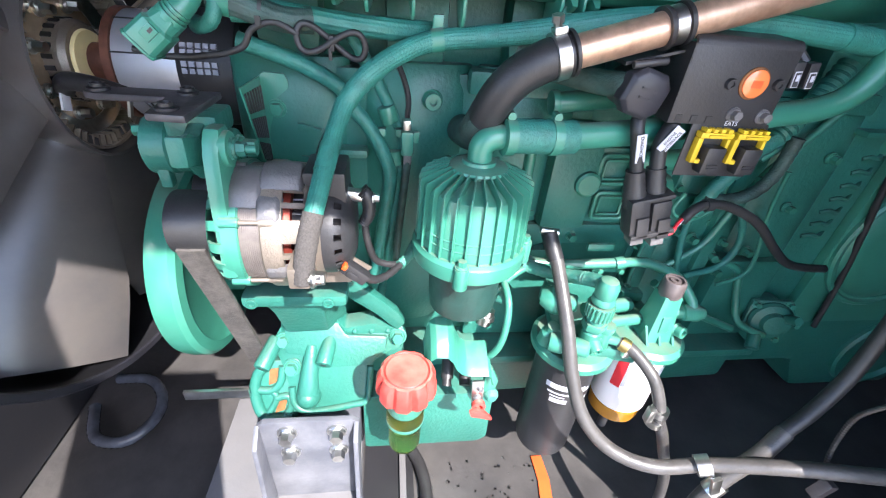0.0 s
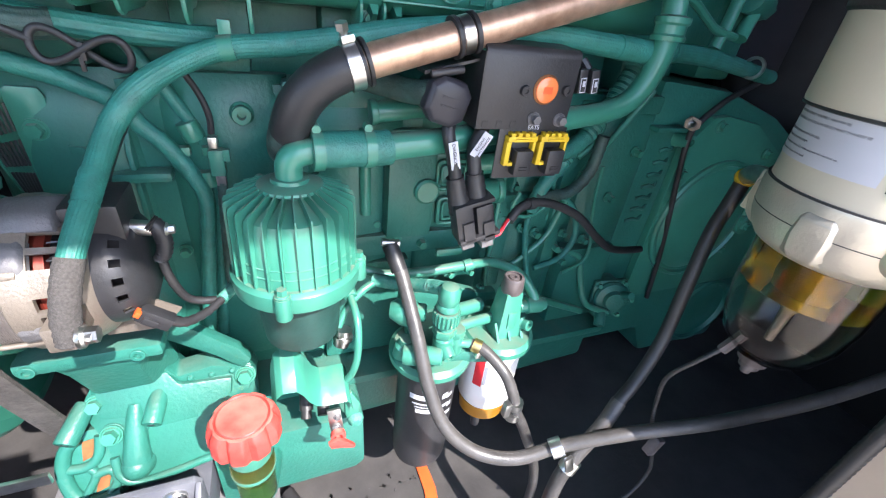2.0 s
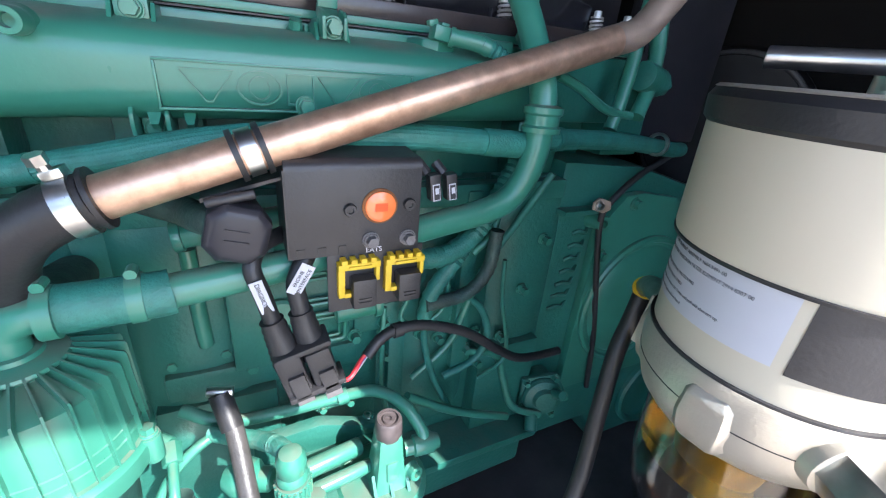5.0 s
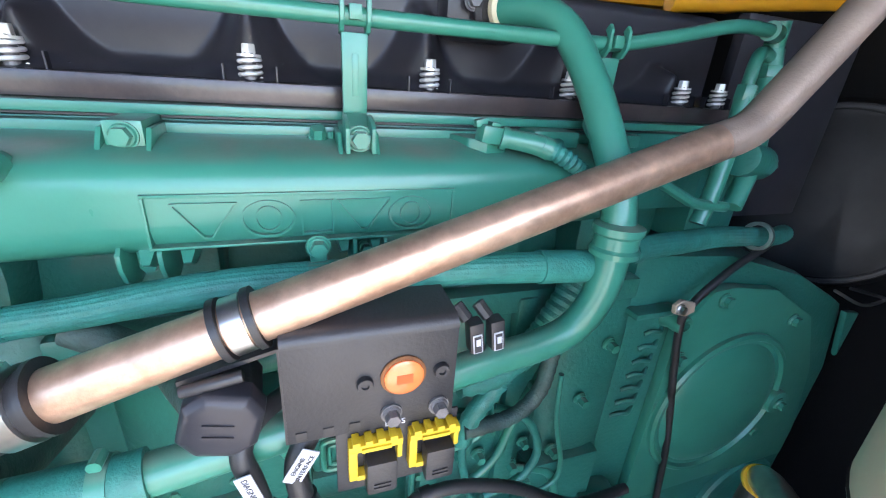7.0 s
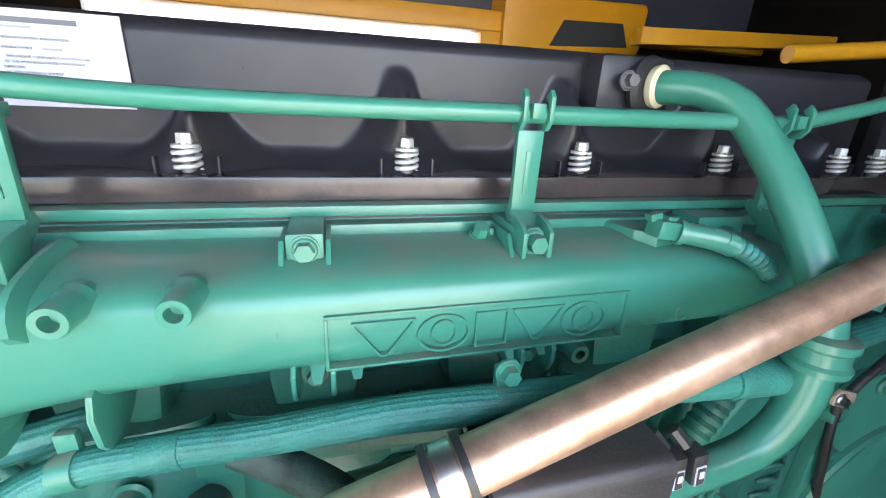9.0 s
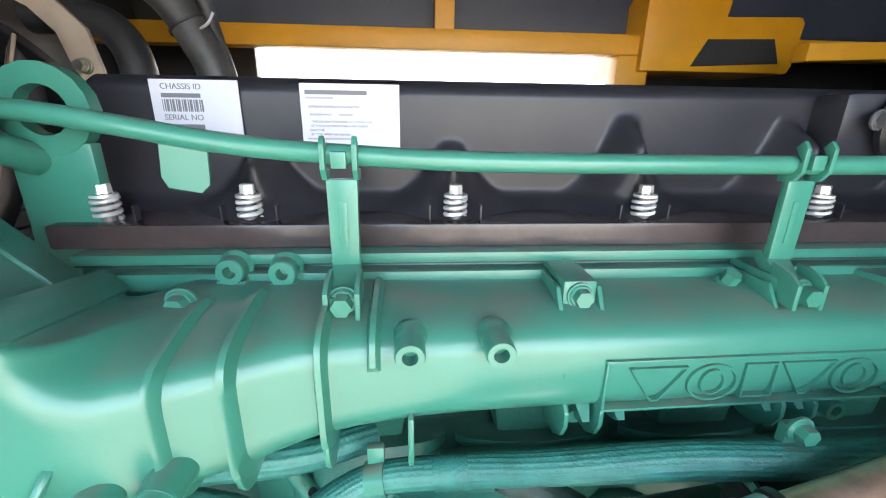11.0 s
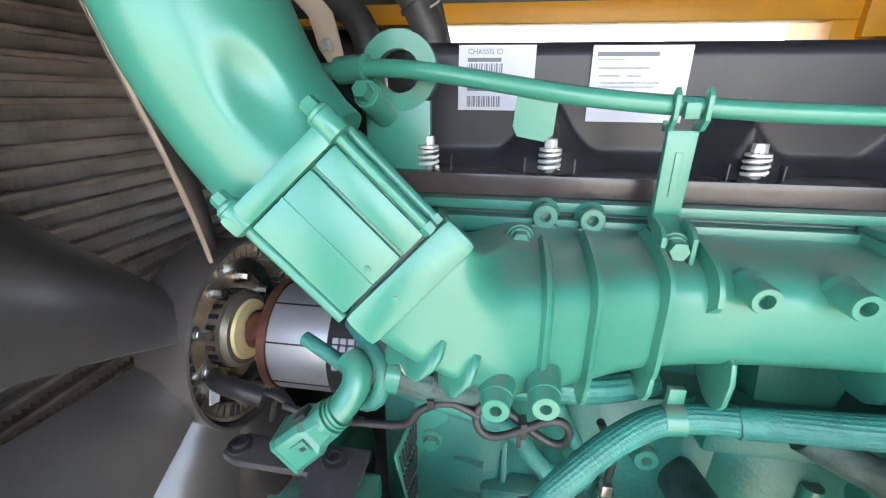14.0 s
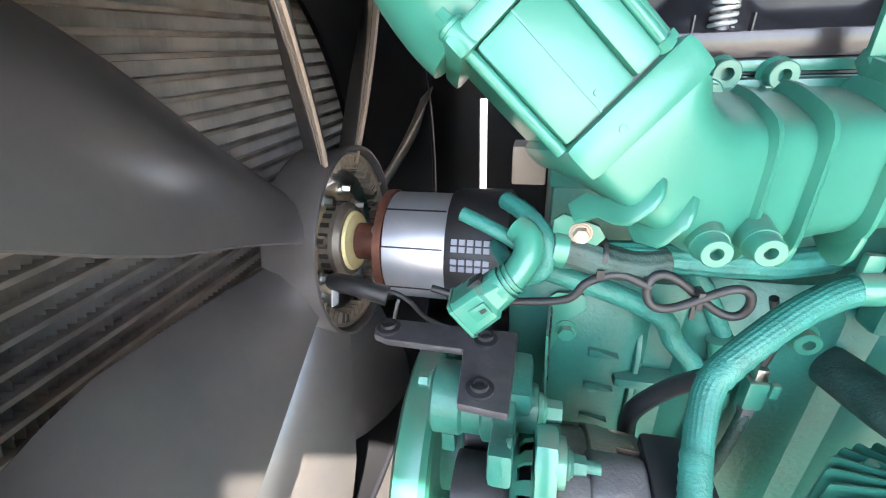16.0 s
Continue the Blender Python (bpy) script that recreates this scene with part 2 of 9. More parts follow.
def smooth_path(pts, sub):
    """A Catmull-Rom path through pts."""
    p = [V(q) for q in pts]
    if len(p) < 3:
        return p
    e = [2 * p[0] - p[1]] + p + [2 * p[-1] - p[-2]]
    out = []
    for i in range(1, len(e) - 2):
        a, b, c, d = e[i - 1], e[i], e[i + 1], e[i + 2]
        for k in range(sub):
            t = k / sub
            out.append(0.5 * (2 * b + (c - a) * t + (2 * a - 5 * b + 4 * c - d) * t * t + (3 * b - a - 3 * c + d) * t ** 3))
    out.append(p[-1])
    return out


class Mesh:
    def __init__(self):
        self.v, self.f = [], []

    def add(self, vs, fs):
        o = len(self.v)
        self.v += [V(q) for q in vs]
        self.f += [[o + i for i in q] for q in fs]
        return self

    def box(self, c, s, m=None):
        x, y, z = (k / 2 for k in s)
        q = [V((i * x, j * y, k * z)) for i in (-1, 1) for j in (-1, 1) for k in (-1, 1)]
        if m is not None:
            q = [m @ k for k in q]
        return self.add([V(c) + k for k in q], [(0, 1, 3, 2), (4, 6, 7, 5), (0, 4, 5, 1), (2, 3, 7, 6), (0, 2, 6, 4), (1, 5, 7, 3)])

    def span(self, a, b):
        return self.box([(i + j) / 2 for i, j in zip(a, b)], [abs(i - j) for i, j in zip(a, b)])

    def cyl(self, a, b, r, r2=None, n=24, caps=True):
        a, b = V(a), V(b)
        r2 = r if r2 is None else r2
        u, w = basis(b - a)
        ring = [u * math.cos(2 * math.pi * i / n) + w * math.sin(2 * math.pi * i / n) for i in range(n)]
        vs = [a + k * r for k in ring] + [b + k * r2 for k in ring]
        fs = [(i, (i + 1) % n, n + (i + 1) % n, n + i) for i in range(n)]
        if caps:
            fs += [tuple(range(n))[::-1], tuple(range(n, 2 * n))]
        return self.add(vs, fs)

    def lathe(self, o, d, prof, n=32, closed=False, a0=0.0, a1=None):
        """prof: (radius, height) rows about the axis d through o."""
        o, d = V(o), V(d).normalized()
        u, w = basis(d)
        full = a1 is None
        k = n if full else n + 1
        span = 2 * math.pi if full else radians(a1 - a0)
        vs, fs = [], []
        for r, h in prof:
            for i in range(k):
                a = radians(a0) + span * i / n
                vs.append(o + d * h + (u * math.cos(a) + w * math.sin(a)) * r)
        rows = len(prof)
        for j in range(rows if closed else rows - 1):
            j2 = (j + 1) % rows
            for i in range(n):
                i2 = (i + 1) % k
                fs.append((j * k + i, j * k + i2, j2 * k + i2, j2 * k + i))
        if not closed and full:
            if prof[0][0] > 1e-5:
                fs.append(tuple(range(k))[::-1])
            if prof[-1][0] > 1e-5:
                fs.append(tuple(range((rows - 1) * k, rows * k)))
        return self.add(vs, fs)

    def tube(self, pts, r, n=14, sub=6, rip=0.0, waves=0, caps=True, r_end=None, ridge=0.0, strands=0):
        p = smooth_path(pts, sub)
        if rip:
            fine = []
            for a, b in zip(p, p[1:]):
                m = max(1, int((b - a).length / waves))
                fine += [a.lerp(b, i / m) for i in range(m)]
            p = fine + [p[-1]]
        u = None
        vs, fs = [], []
        for i, q in enumerate(p):
            d = (p[min(i + 1, len(p) - 1)] - p[max(i - 1, 0)]).normalized()
            if u is None:
                u, w = basis(d)
            else:
                u = (u - d * u.dot(d)).normalized()
                w = d.cross(u)
            k = r if r_end is None else r + (r_end - r) * i / (len(p) - 1)
            if rip and i % 2:
                k -= rip
            tw = 0.12 * math.sin(i * 0.21)
            vs += [q + (u * math.cos(2 * math.pi * j / n) + w * math.sin(2 * math.pi * j / n)) * (k - ridge * (0.5 + 0.5 * math.cos(strands * (2 * math.pi * j / n + tw)))) for j in range(n)]
        for i in range(len(p) - 1):
            for j in range(n):
                j2 = (j + 1) % n
                fs.append((i * n + j, i * n + j2, (i + 1) * n + j2, (i + 1) * n + j))
        if caps:
            fs += [tuple(range(n))[::-1], tuple(range((len(p) - 1) * n, len(p) * n))]
        return self.add(vs, fs)

    def prism(self, poly, o, u, v, depth):
        """A polygon in the plane (o, u, v), drawn out by depth along u x v."""
        o, u, v = V(o), V(u).normalized(), V(v).normalized()
        w = u.cross(v) * depth
        a = [o + u * x + v * y for x, y in poly]
        n = len(a)
        return self.add(a + [q + w for q in a], [tuple(range(n))[::-1], tuple(range(n, 2 * n))] + [(i, (i + 1) % n, n + (i + 1) % n, n + i) for i in range(n)])

    def rings(self, loops, caps=True):
        """A skin over loops of equal length."""
        n = len(loops[0])
        vs = [q for r in loops for q in r]
        fs = [(i * n + j, i * n + (j + 1) % n, (i + 1) * n + (j + 1) % n, (i + 1) * n + j) for i in range(len(loops) - 1) for j in range(n)]
        if caps:
            fs += [tuple(range(n))[::-1], tuple(range((len(loops) - 1) * n, len(loops) * n))]
        return self.add(vs, fs)

    def bolt(self, p, d, s=0.009, h=0.008):
        """A washer, a flange and a hexagon head that looks along d."""
        p, d = V(p), V(d).normalized()
        self.cyl(p, p + d * h * 0.25, s * 1.35, n=18)
        self.cyl(p + d * h * 0.25, p + d * h * 0.45, s * 1.2, s * 1.05, n=18)
        return self.cyl(p + d * h * 0.45, p + d * h * 1.25, s * 0.95, s * 0.88, n=6)

    def boss(self, p, d, r=0.012, h=0.02, hole=0.5):
        """A round cast boss with a bore."""
        return self.lathe(p, d, [(r * 1.25, 0), (r, h * 0.25), (r, h * 0.92), (r * 0.92, h), (r * hole, h), (r * hole * 0.9, h * 0.3), (0.0, h * 0.3)], n=20)


ROOTS = {}


def thing(name, at, label, category, group="", kind=""):
    e = new(name)
    e.location = at
    e.empty_display_size = 0.02
    ROOTS[e.name] = V(at)
    return tagged(e, label, category, group, kind)


def part(name, m, material, parent=None, label="", bevel=0.0, angle=32, seg=2):
    """Links a Mesh as one object under a thing or a part."""
    base = V((0, 0, 0))
    if parent is not None:
        top = parent
        while top.parent:
            top = top.parent
        base = ROOTS.get(top.name, V((0, 0, 0)))
    me = bpy.data.meshes.new(name)
    me.from_pydata([q - base for q in m.v], [], m.f)
    me.validate()
    bm = bmesh.new()
    bm.from_mesh(me)
    bmesh.ops.remove_doubles(bm, verts=bm.verts, dist=1e-6)
    bmesh.ops.recalc_face_normals(bm, faces=bm.faces)
    if bevel:
        sharp = [e for e in bm.edges if len(e.link_faces) == 2 and e.calc_face_angle(0) > radians(28)]
        bmesh.ops.bevel(bm, geom=sharp, offset=bevel, offset_type="OFFSET", segments=seg, profile=0.6, affect="EDGES", clamp_overlap=True)
    for q in bm.faces:
        q.smooth = True
    bm.to_mesh(me)
    bm.free()
    me.set_sharp_from_angle(angle=radians(angle))
    me.materials.append(material)
    ob = new(name, me)
    if parent is not None:
        ob.parent = parent
    if label:
        tagged(ob, label)
    return ob


def solo(name, m, material, label, category, group="", kind="", bevel=0.0, angle=32):
    """A thing that is one mesh, with its origin at its base."""
    lo = V([min(q[i] for q in m.v) for i in range(3)])
    hi = V([max(q[i] for q in m.v) for i in range(3)])
    at = V(((lo.x + hi.x) / 2, (lo.y + hi.y) / 2, lo.z))
    k = Mesh()
    k.v, k.f = [q - at for q in m.v], m.f
    ob = part(name, k, material, None, "", bevel, angle)
    ob.location = at
    ROOTS[ob.name] = at
    return tagged(ob, label, category, group, kind)


def words(name, text, size, m4, material, parent, label=""):
    """Built-in font letters as a thin mesh; m4 lays their plane."""
    cu = bpy.data.curves.new(name, "FONT")
    cu.body, cu.size, cu.align_x, cu.align_y, cu.extrude = text, size, "CENTER", "CENTER", 0.0002
    tmp = new(name + "_tmp", cu)
    me = bpy.data.meshes.new_from_object(tmp.evaluated_get(bpy.context.evaluated_depsgraph_get()))
    bpy.data.objects.remove(tmp)
    bpy.data.curves.remove(cu)
    top = parent
    while top.parent:
        top = top.parent
    me.transform(Matrix.Translation(-ROOTS.get(top.name, V((0, 0, 0)))) @ m4)
    me.name = name
    me.materials.append(material)
    ob = new(name, me)
    ob.parent = parent
    if label:
        tagged(ob, label)
    return ob


def plane_m(o, u, v):
    """A matrix whose x and y run along u and v at o."""
    u, v = V(u).normalized(), V(v).normalized()
    w = u.cross(v)
    return Matrix(((u.x, v.x, w.x, o[0]), (u.y, v.y, w.y, o[1]), (u.z, v.z, w.z, o[2]), (0, 0, 0, 1)))


X, Y, Z = V((1, 0, 0)), V((0, 1, 0)), V((0, 0, 1))
FRONT = V((0, -1, 0))

# ---- the setting ----
def structure(name, m, material, label, category, bevel=0.0):
    return solo(name, m, material, label, category, "", "structure", bevel)


structure("ground", Mesh().span((-150, -150, -0.06), (150, 150, 0.0)), EARTH, "pale dusty gravel yard ground in full sun", "ground")
structure("floor", Mesh().span((-1.5, -0.95, 0.585), (1.6, 1.3, 0.60)), FLOOR, "dark dusty steel belly plate under the engine with water drops", "floor")
rail = Mesh().span((-0.665, -0.40, 0.601), (-0.372, -0.03, 0.655))
structure("frame_rail", rail, FRAME, "pale grey dusty steel chassis rail under the engine", "frame", 0.006)
# Thin dark sheet laid on the plate; the opening's shade is its colour.
structure("floor_dark_sheet", Mesh().span((-0.368, -0.42, 0.6005), (-0.262, -0.10, 0.6025)), BAY, "dark sheet on the belly plate, painted for a shaded opening", "floor")
structure("floor_rim", Mesh().span((-0.292, -0.42, 0.603), (-0.278, -0.14, 0.612)), FRAME, "pale steel rim beside the opening", "trim", 0.002)
# Unseen front overhang is shaped to stop the sun above the lower engine.
structure("ceiling", Mesh().prism([(1.7, 2.10), (-0.40, 2.10), (-1.15, 2.29), (-1.16, 2.305), (-0.40, 2.12), (1.7, 2.12)], (-1.5, 0, 0), Y, Z, 3.2), NAVY, "dark blue underside of the raised engine hood", "ceiling")
# The bulkhead's unlit darkness comes from its near-black colour.
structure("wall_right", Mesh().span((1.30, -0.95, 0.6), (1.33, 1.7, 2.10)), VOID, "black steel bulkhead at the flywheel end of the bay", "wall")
structure("wall_back_radiator", Mesh().span((-1.5, 1.02, 0.6), (-0.722, 1.05, 1.80)), BAY, "black inner side panel beside the radiator", "wall")
structure("wall_back_strip", Mesh().span((-0.7215, 1.021, 1.475), (-0.6975, 1.049, 1.80)), BAY, "black strip above the slot in the side panel", "wall")
structure("wall_back", Mesh().span((-0.697, 1.02, 0.6), (1.33, 1.05, 1.80)), BAY, "black inner side panel behind the engine", "wall")
# Unseen panel added to keep sun and sky off the flywheel end.
structure("sun_screen_right", Mesh().prism([(0.47, 0.585), (1.33, 0.585), (1.33, 2.12), (0.63, 2.12), (0.61, 1.76), (0.47, 1.72)], (0, -0.955, 0), X, Z, -0.03), BAY, "unseen black panel added to block sun and sky at the flywheel end", "wall")
# Unseen panel added and notched to shape the sun on floor and fan.
structure("sun_screen_radiator", Mesh().prism([(-1.20, 0.585), (-0.36, 0.585), (-0.36, 1.76), (-0.53, 1.76), (-0.535, 2.15), (-0.60, 2.15), (-0.605, 1.76), (-0.66, 1.76), (-0.68, 1.02), (-1.20, 1.02)], (0, -0.955, 0), X, Z, -0.03), BAY, "unseen black panel added to shape the sun at the radiator end", "wall")
structure("wall_left", Mesh().span((-1.5, -0.1, 0.6), (-1.46, 1.7, 2.10)), BAY, "black outer side of the radiator compartment", "wall")

# yellow frame behind the engine
beam = thing("yellow_frame", (0.3, 0.85, 1.78), "yellow painted steel hood frame with gussets behind the engine", "frame", kind="structure")
part("beam", Mesh().span((-1.3, 0.80, 1.895), (1.3, 0.86, 1.945)), YELLOW_PAINT, beam, bevel=0.004)
part("post", Mesh().span((-0.16, 0.81, 1.945), (-0.11, 0.85, 2.10)), YELLOW_PAINT, beam, bevel=0.003)
part("post", Mesh().span((0.33, 0.80, 1.60), (0.42, 0.86, 1.895)), YELLOW_PAINT, beam, bevel=0.004)
gus = Mesh().prism([(0.0, 0.0), (0.05, 0.0), (0.42, 0.0), (0.43, 0.02), (0.44, 0.125), (0.43, 0.14), (0.22, 0.135), (0.25, 0.30), (0.06, 0.30), (0.0, 0.17)], (0.385, 0.78, 1.855), X, Z, -0.30)
gus_ob = part("gusset", gus, YELLOW_PAINT, beam, bevel=0.006)
# Flat black plate on the gusset; the shaded opening is only painted.
part("opening", Mesh().prism([(0.524, 1.868), (0.770, 1.880), (0.745, 1.940), (0.560, 1.935)], (0, 0.7795, 0), X, Z, 0.003), BLACK, gus_ob, "black plate painting the shade of the opening in the gusset")
part("crossbeam", Mesh().prism([(0.665, 1.862), (1.29, 1.890), (1.29, 1.925), (0.665, 1.900)], (0, 0.62, 0), X, Z, 0.04), YELLOW_PAINT, beam, bevel=0.004)
part("stay", Mesh().tube([(0.72, 0.25, 1.815), (0.9, 0.23, 1.832), (1.28, 0.19, 1.87)], 0.015, n=16), YELLOW_PAINT, beam, "round yellow stay tube")

structure("wall_back_end", Mesh().span((-1.5, 1.06, 1.70), (-0.70, 1.08, 2.10)), BAY, "black panel closing the end of the slot", "wall")
structure("wall_back_upper", Mesh().span((0.43, 0.98, 1.80), (1.33, 1.01, 2.10)), BAY, "black inner panel above the flywheel end", "wall")
structure("wall_back_top", Mesh().span((-0.75, 0.885, 1.94), (1.33, 0.91, 2.10)), NAVY_PANEL, "slate blue panel above the yellow beam", "wall")
# pale backdrop far behind, added for the bright white gap seen through the slot
far = Mesh().span((-40, 30, 0), (40, 31, 9))
solo("backdrop", far, WHITE_WALL, "pale sunlit distance behind the machine", "backdrop", kind="structure")

# ---- radiator ----
rad = thing("radiator", (-1.15, 0.3, 0.66), "large radiator core with brown dusty fins and flat tubes", "radiator")
row = Mesh().box((0.004, 0, 0), (0.036, 1.5, 0.0085))
row_ob = part("tube", row, TUBE_FIN, None, bevel=0.003)
row_me = row_ob.data
bpy.data.objects.remove(row_ob)
PITCH = 0.031
ROWS = 44
for k in range(ROWS):
    ob = new("tube", row_me)
    ob.parent = rad
    ob.location = V((-1.10, 0.30, 0.68 + PITCH * k)) - rad.location
fins = Mesh()
for k in range(ROWS - 1):
    z = 0.68 + PITCH * k + 0.005
    h = PITCH - 0.010
    vs, fs = [], []
    n = 120
    for i in range(n):
        y = -0.45 + 1.5 * i / n
        vs += [V((-1.102, y, z)), V((-1.102, y + 0.004, z + h)), V((-1.088, y + 0.0045, z)), V((-1.088, y + 0.0085, z + h)), V((-1.102, y + 0.0085, z)), V((-1.102, y + 0.0125, z + h))]
        fs += [(6 * i, 6 * i + 2, 6 * i + 3, 6 * i + 1), (6 * i + 2, 6 * i + 4, 6 * i + 5, 6 * i + 3)]
    fins.add(vs, fs)
tagged(part("fin_matrix", fins, FIN, rad, "brown corrugated cooling fins"), kind="stuff")
part("core_back", Mesh().span((-1.16, -0.46, 0.66), (-1.125, 1.06, 2.06)), BAY, rad)
part("side_tank", Mesh().span((-1.17, -0.50, 0.66), (-1.06, -0.455, 2.06)), BAY, rad, bevel=0.004)
part("side_tank", Mesh().span((-1.17, 1.05, 0.66), (-1.06, 1.10, 2.06)), BAY, rad, bevel=0.004)

# ---- fan ----
FY, FZ = 0.115, 1.357
fan = thing("cooling_fan", (-0.82, FY, FZ - 0.14), "large black plastic cooling fan with twisted blades and finned viscous hub", "fan")
part("hub", Mesh().lathe((-0.90, FY, FZ), X, [(0.0, 0), (0.12, 0), (0.140, 0.02), (0.153, 0.098), (0.1525, 0.103), (0.1480, 0.104), (0.1455, 0.099), (0.1440, 0.02), (0.0, 0.01)], 72), FAN, fan)
coup = part("coupling", Mesh().lathe((-0.820, FY, FZ), X, [(0.0, -0.050), (0.142, -0.050), (0.142, 0.010), (0.140, 0.013), (0.137, 0.010), (0.1345, -0.020), (0.118, -0.026), (0.110, -0.036), (0.070, -0.040), (0.0, -0.040)], 72), HUB_CAST, fan, "dark metal viscous coupling bowl")
for k in range(52):
    a = 2 * math.pi * k / 52
    r = V((0, math.cos(a), math.sin(a)))
    t = V((0, -math.sin(a), math.cos(a)))
    part("fin", Mesh().add([V((-0.842, FY, FZ)) + r * i + t * j + X * h for h in (0, 0.028) for i, j in ((0.119, -0.0016), (0.1365, -0.0016), (0.1365, 0.0016), (0.119, 0.0016))],
         [(0, 1, 2, 3), (4, 7, 6, 5), (0, 4, 5, 1), (1, 5, 6, 2), (2, 6, 7, 3), (3, 7, 4, 0)]), HUB_CAST, coup)
part("bowl_ring", Mesh().lathe((-0.846, FY, FZ), X, [(0.096, 0), (0.112, 0.004), (0.117, 0.014), (0.114, 0.018), (0.106, 0.012), (0.094, 0.008)], 72, closed=True), ZINC, coup, "bright machined ring")
part("clutch_plate", Mesh().lathe((-0.848, FY, FZ), X, [(0.0, 0), (0.098, 0), (0.102, 0.004), (0.098, 0.008), (0.0, 0.008)], 56), BRONZE, coup, "bronze brown clutch plate")
part("inner_drum", Mesh().lathe((-0.858, FY, FZ), X, [(0.0, 0), (0.062, 0), (0.062, 0.040), (0.056, 0.048), (0.0, 0.050)], 40), ALU, coup, "short grey drum with notches")
for k in range(24):
    a = 2 * math.pi * k / 24
    r = V((0, math.cos(a), math.sin(a)))
    part("notch", Mesh().box(V((-0.838, FY, FZ)) + r * 0.0622, (0.024, 0.004, 0.007), Matrix.Rotation(a, 3, "X")), BLACK, coup)
part("disc", Mesh().lathe((-0.812, FY, FZ), X, [(0.0, 0), (0.046, 0), (0.049, 0.003), (0.047, 0.008), (0.0, 0.008)], 48), CREAM, fan, "cream coloured round disc")
for k in range(8):
    a = radians(67 + 45 * k)
    part("bolt", Mesh().bolt((-0.840, FY + 0.083 * math.cos(a), FZ + 0.083 * math.sin(a)), X, 0.0085, 0.018), ZINC, fan)
shroud = thing("fan_shroud", (-0.95, FY, 0.66), "black steel fan shroud panel with a deep round ring", "shroud")
part("ring", Mesh().lathe((-1.03, FY, FZ), X, [(0.524, 0), (0.524, 0.226), (0.527, 0.230), (0.533, 0.230), (0.536, 0.226), (0.536, 0)], 96, closed=True), BAY, shroud, "deep black ring with thin edge")
part("ring_edge", Mesh().lathe((-0.802, FY, FZ), X, [(0.523, 0), (0.523, 0.004), (0.525, 0.006), (0.536, 0.006), (0.538, 0.004), (0.538, 0)], 96, closed=True), COVER, shroud, "worn dusty rolled edge")
rim = []
for k in range(96):
    a = 2 * math.pi * k / 96
    c, s = math.cos(a), math.sin(a)
    q = min((0.57 if c < 0 else 0.945) / max(abs(c), 1e-6), (0.747 if s < 0 else 0.703) / max(abs(s), 1e-6))
    rim.append((V((-1.03, FY + 0.535 * c, FZ + 0.535 * s)), V((-1.03, FY + q * c, FZ + q * s))))
face = Mesh()
face.add([p for i, o in rim for p in (i, o, i - X * 0.02, o - X * 0.02)], [f for k in range(96) for f in ((4 * k, 4 * k + 1, (4 * k + 5) % 384, (4 * k + 4) % 384), (4 * k + 2, (4 * k + 6) % 384, (4 * k + 7) % 384, 4 * k + 3))])
part("panel", face, BAY, shroud)


def blade(ang):
    """One twisted blade: a skin of aerofoil sections from hub to tip."""
    r = V((0, math.cos(ang), math.sin(ang)))
    t = V((0, -math.sin(ang), math.cos(ang)))
    loops = []
    for i in range(9):
        f = i / 8
        rad_ = 0.12 + 0.385 * f
        chord = 0.09 + 0.13 * min(1, f * 1.5) - 0.02 * f
        pitch = radians(43 - 16 * f)
        sweep = 0.03 * f * f
        loop = []
        for s, h in ((-0.5, 0.0), (-0.3, 0.012), (0.0, 0.018), (0.3, 0.012), (0.5, 0.001), (0.5, -0.003), (0.3, 0.004), (0.0, 0.009), (-0.3, 0.004), (-0.5, -0.004)):
            c = (t * math.cos(pitch) + X * math.sin(pitch)) * (s * chord)
            nrm = (X * math.cos(pitch) - t * math.sin(pitch)) * h
            loop.append(V((-0.845, FY, FZ)) + r * rad_ + t * sweep + c + nrm)
        loops.append(loop)
    return Mesh().rings(loops)


for k in range(8):
    b_ = part("blade", blade(radians(142 - 45 * k)), FAN, fan, angle=50)
    # Only upward blades get tan strips: their lit edges painted as colour.
    if k in (1, 2, 3):
        a_ = radians(142 - 45 * k)
        r_, t_ = V((0, math.cos(a_), math.sin(a_))), V((0, -math.sin(a_), math.cos(a_)))
        rim = []
        for i in range(9):
            f = i / 8
            ch, pt = 0.09 + 0.13 * min(1, f * 1.5) - 0.02 * f, radians(43 - 16 * f)
            e_ = V((-0.845, FY, FZ)) + r_ * (0.12 + 0.385 * f) + t_ * 0.03 * f * f + (t_ * math.cos(pt) + X * math.sin(pt)) * (0.5 * ch)
            rim.append(e_)
        wd_ = (X * 0.75 + t_ * 0.66).normalized()
        nd_ = wd_.cross(r_).normalized()
        part("lit_edge", Mesh().rings([[p + wd_ * s_ * (0.008 + 0.014 * i / 8) + nd_ * h_ for s_, h_ in ((-1, -0.002), (-0.8, -0.0035), (0.8, -0.0035), (1, -0.002), (1, 0.002), (-1, 0.002))] for i, p in enumerate(rim)]), TAN, b_, "dusty tan leading edge, lit look put into its colour", angle=60)

drum = thing("fan_drive_drum", (-0.62, FY, FZ - 0.09), "short bare aluminium fan drive drum with rusty brown shaft", "pulley")
part("drum", Mesh().lathe((-0.735, FY, FZ), X, [(0.0, 0), (0.078, 0), (0.083, 0.004), (0.083, 0.095), (0.0, 0.095)], 40), DRUM, drum, "bright machined drum")
part("plate", Mesh().lathe((-0.745, FY, FZ), X, [(0.0, 0), (0.086, 0), (0.086, 0.012), (0.0, 0.012)], 40), RUST, drum, "rusty brown end plate")
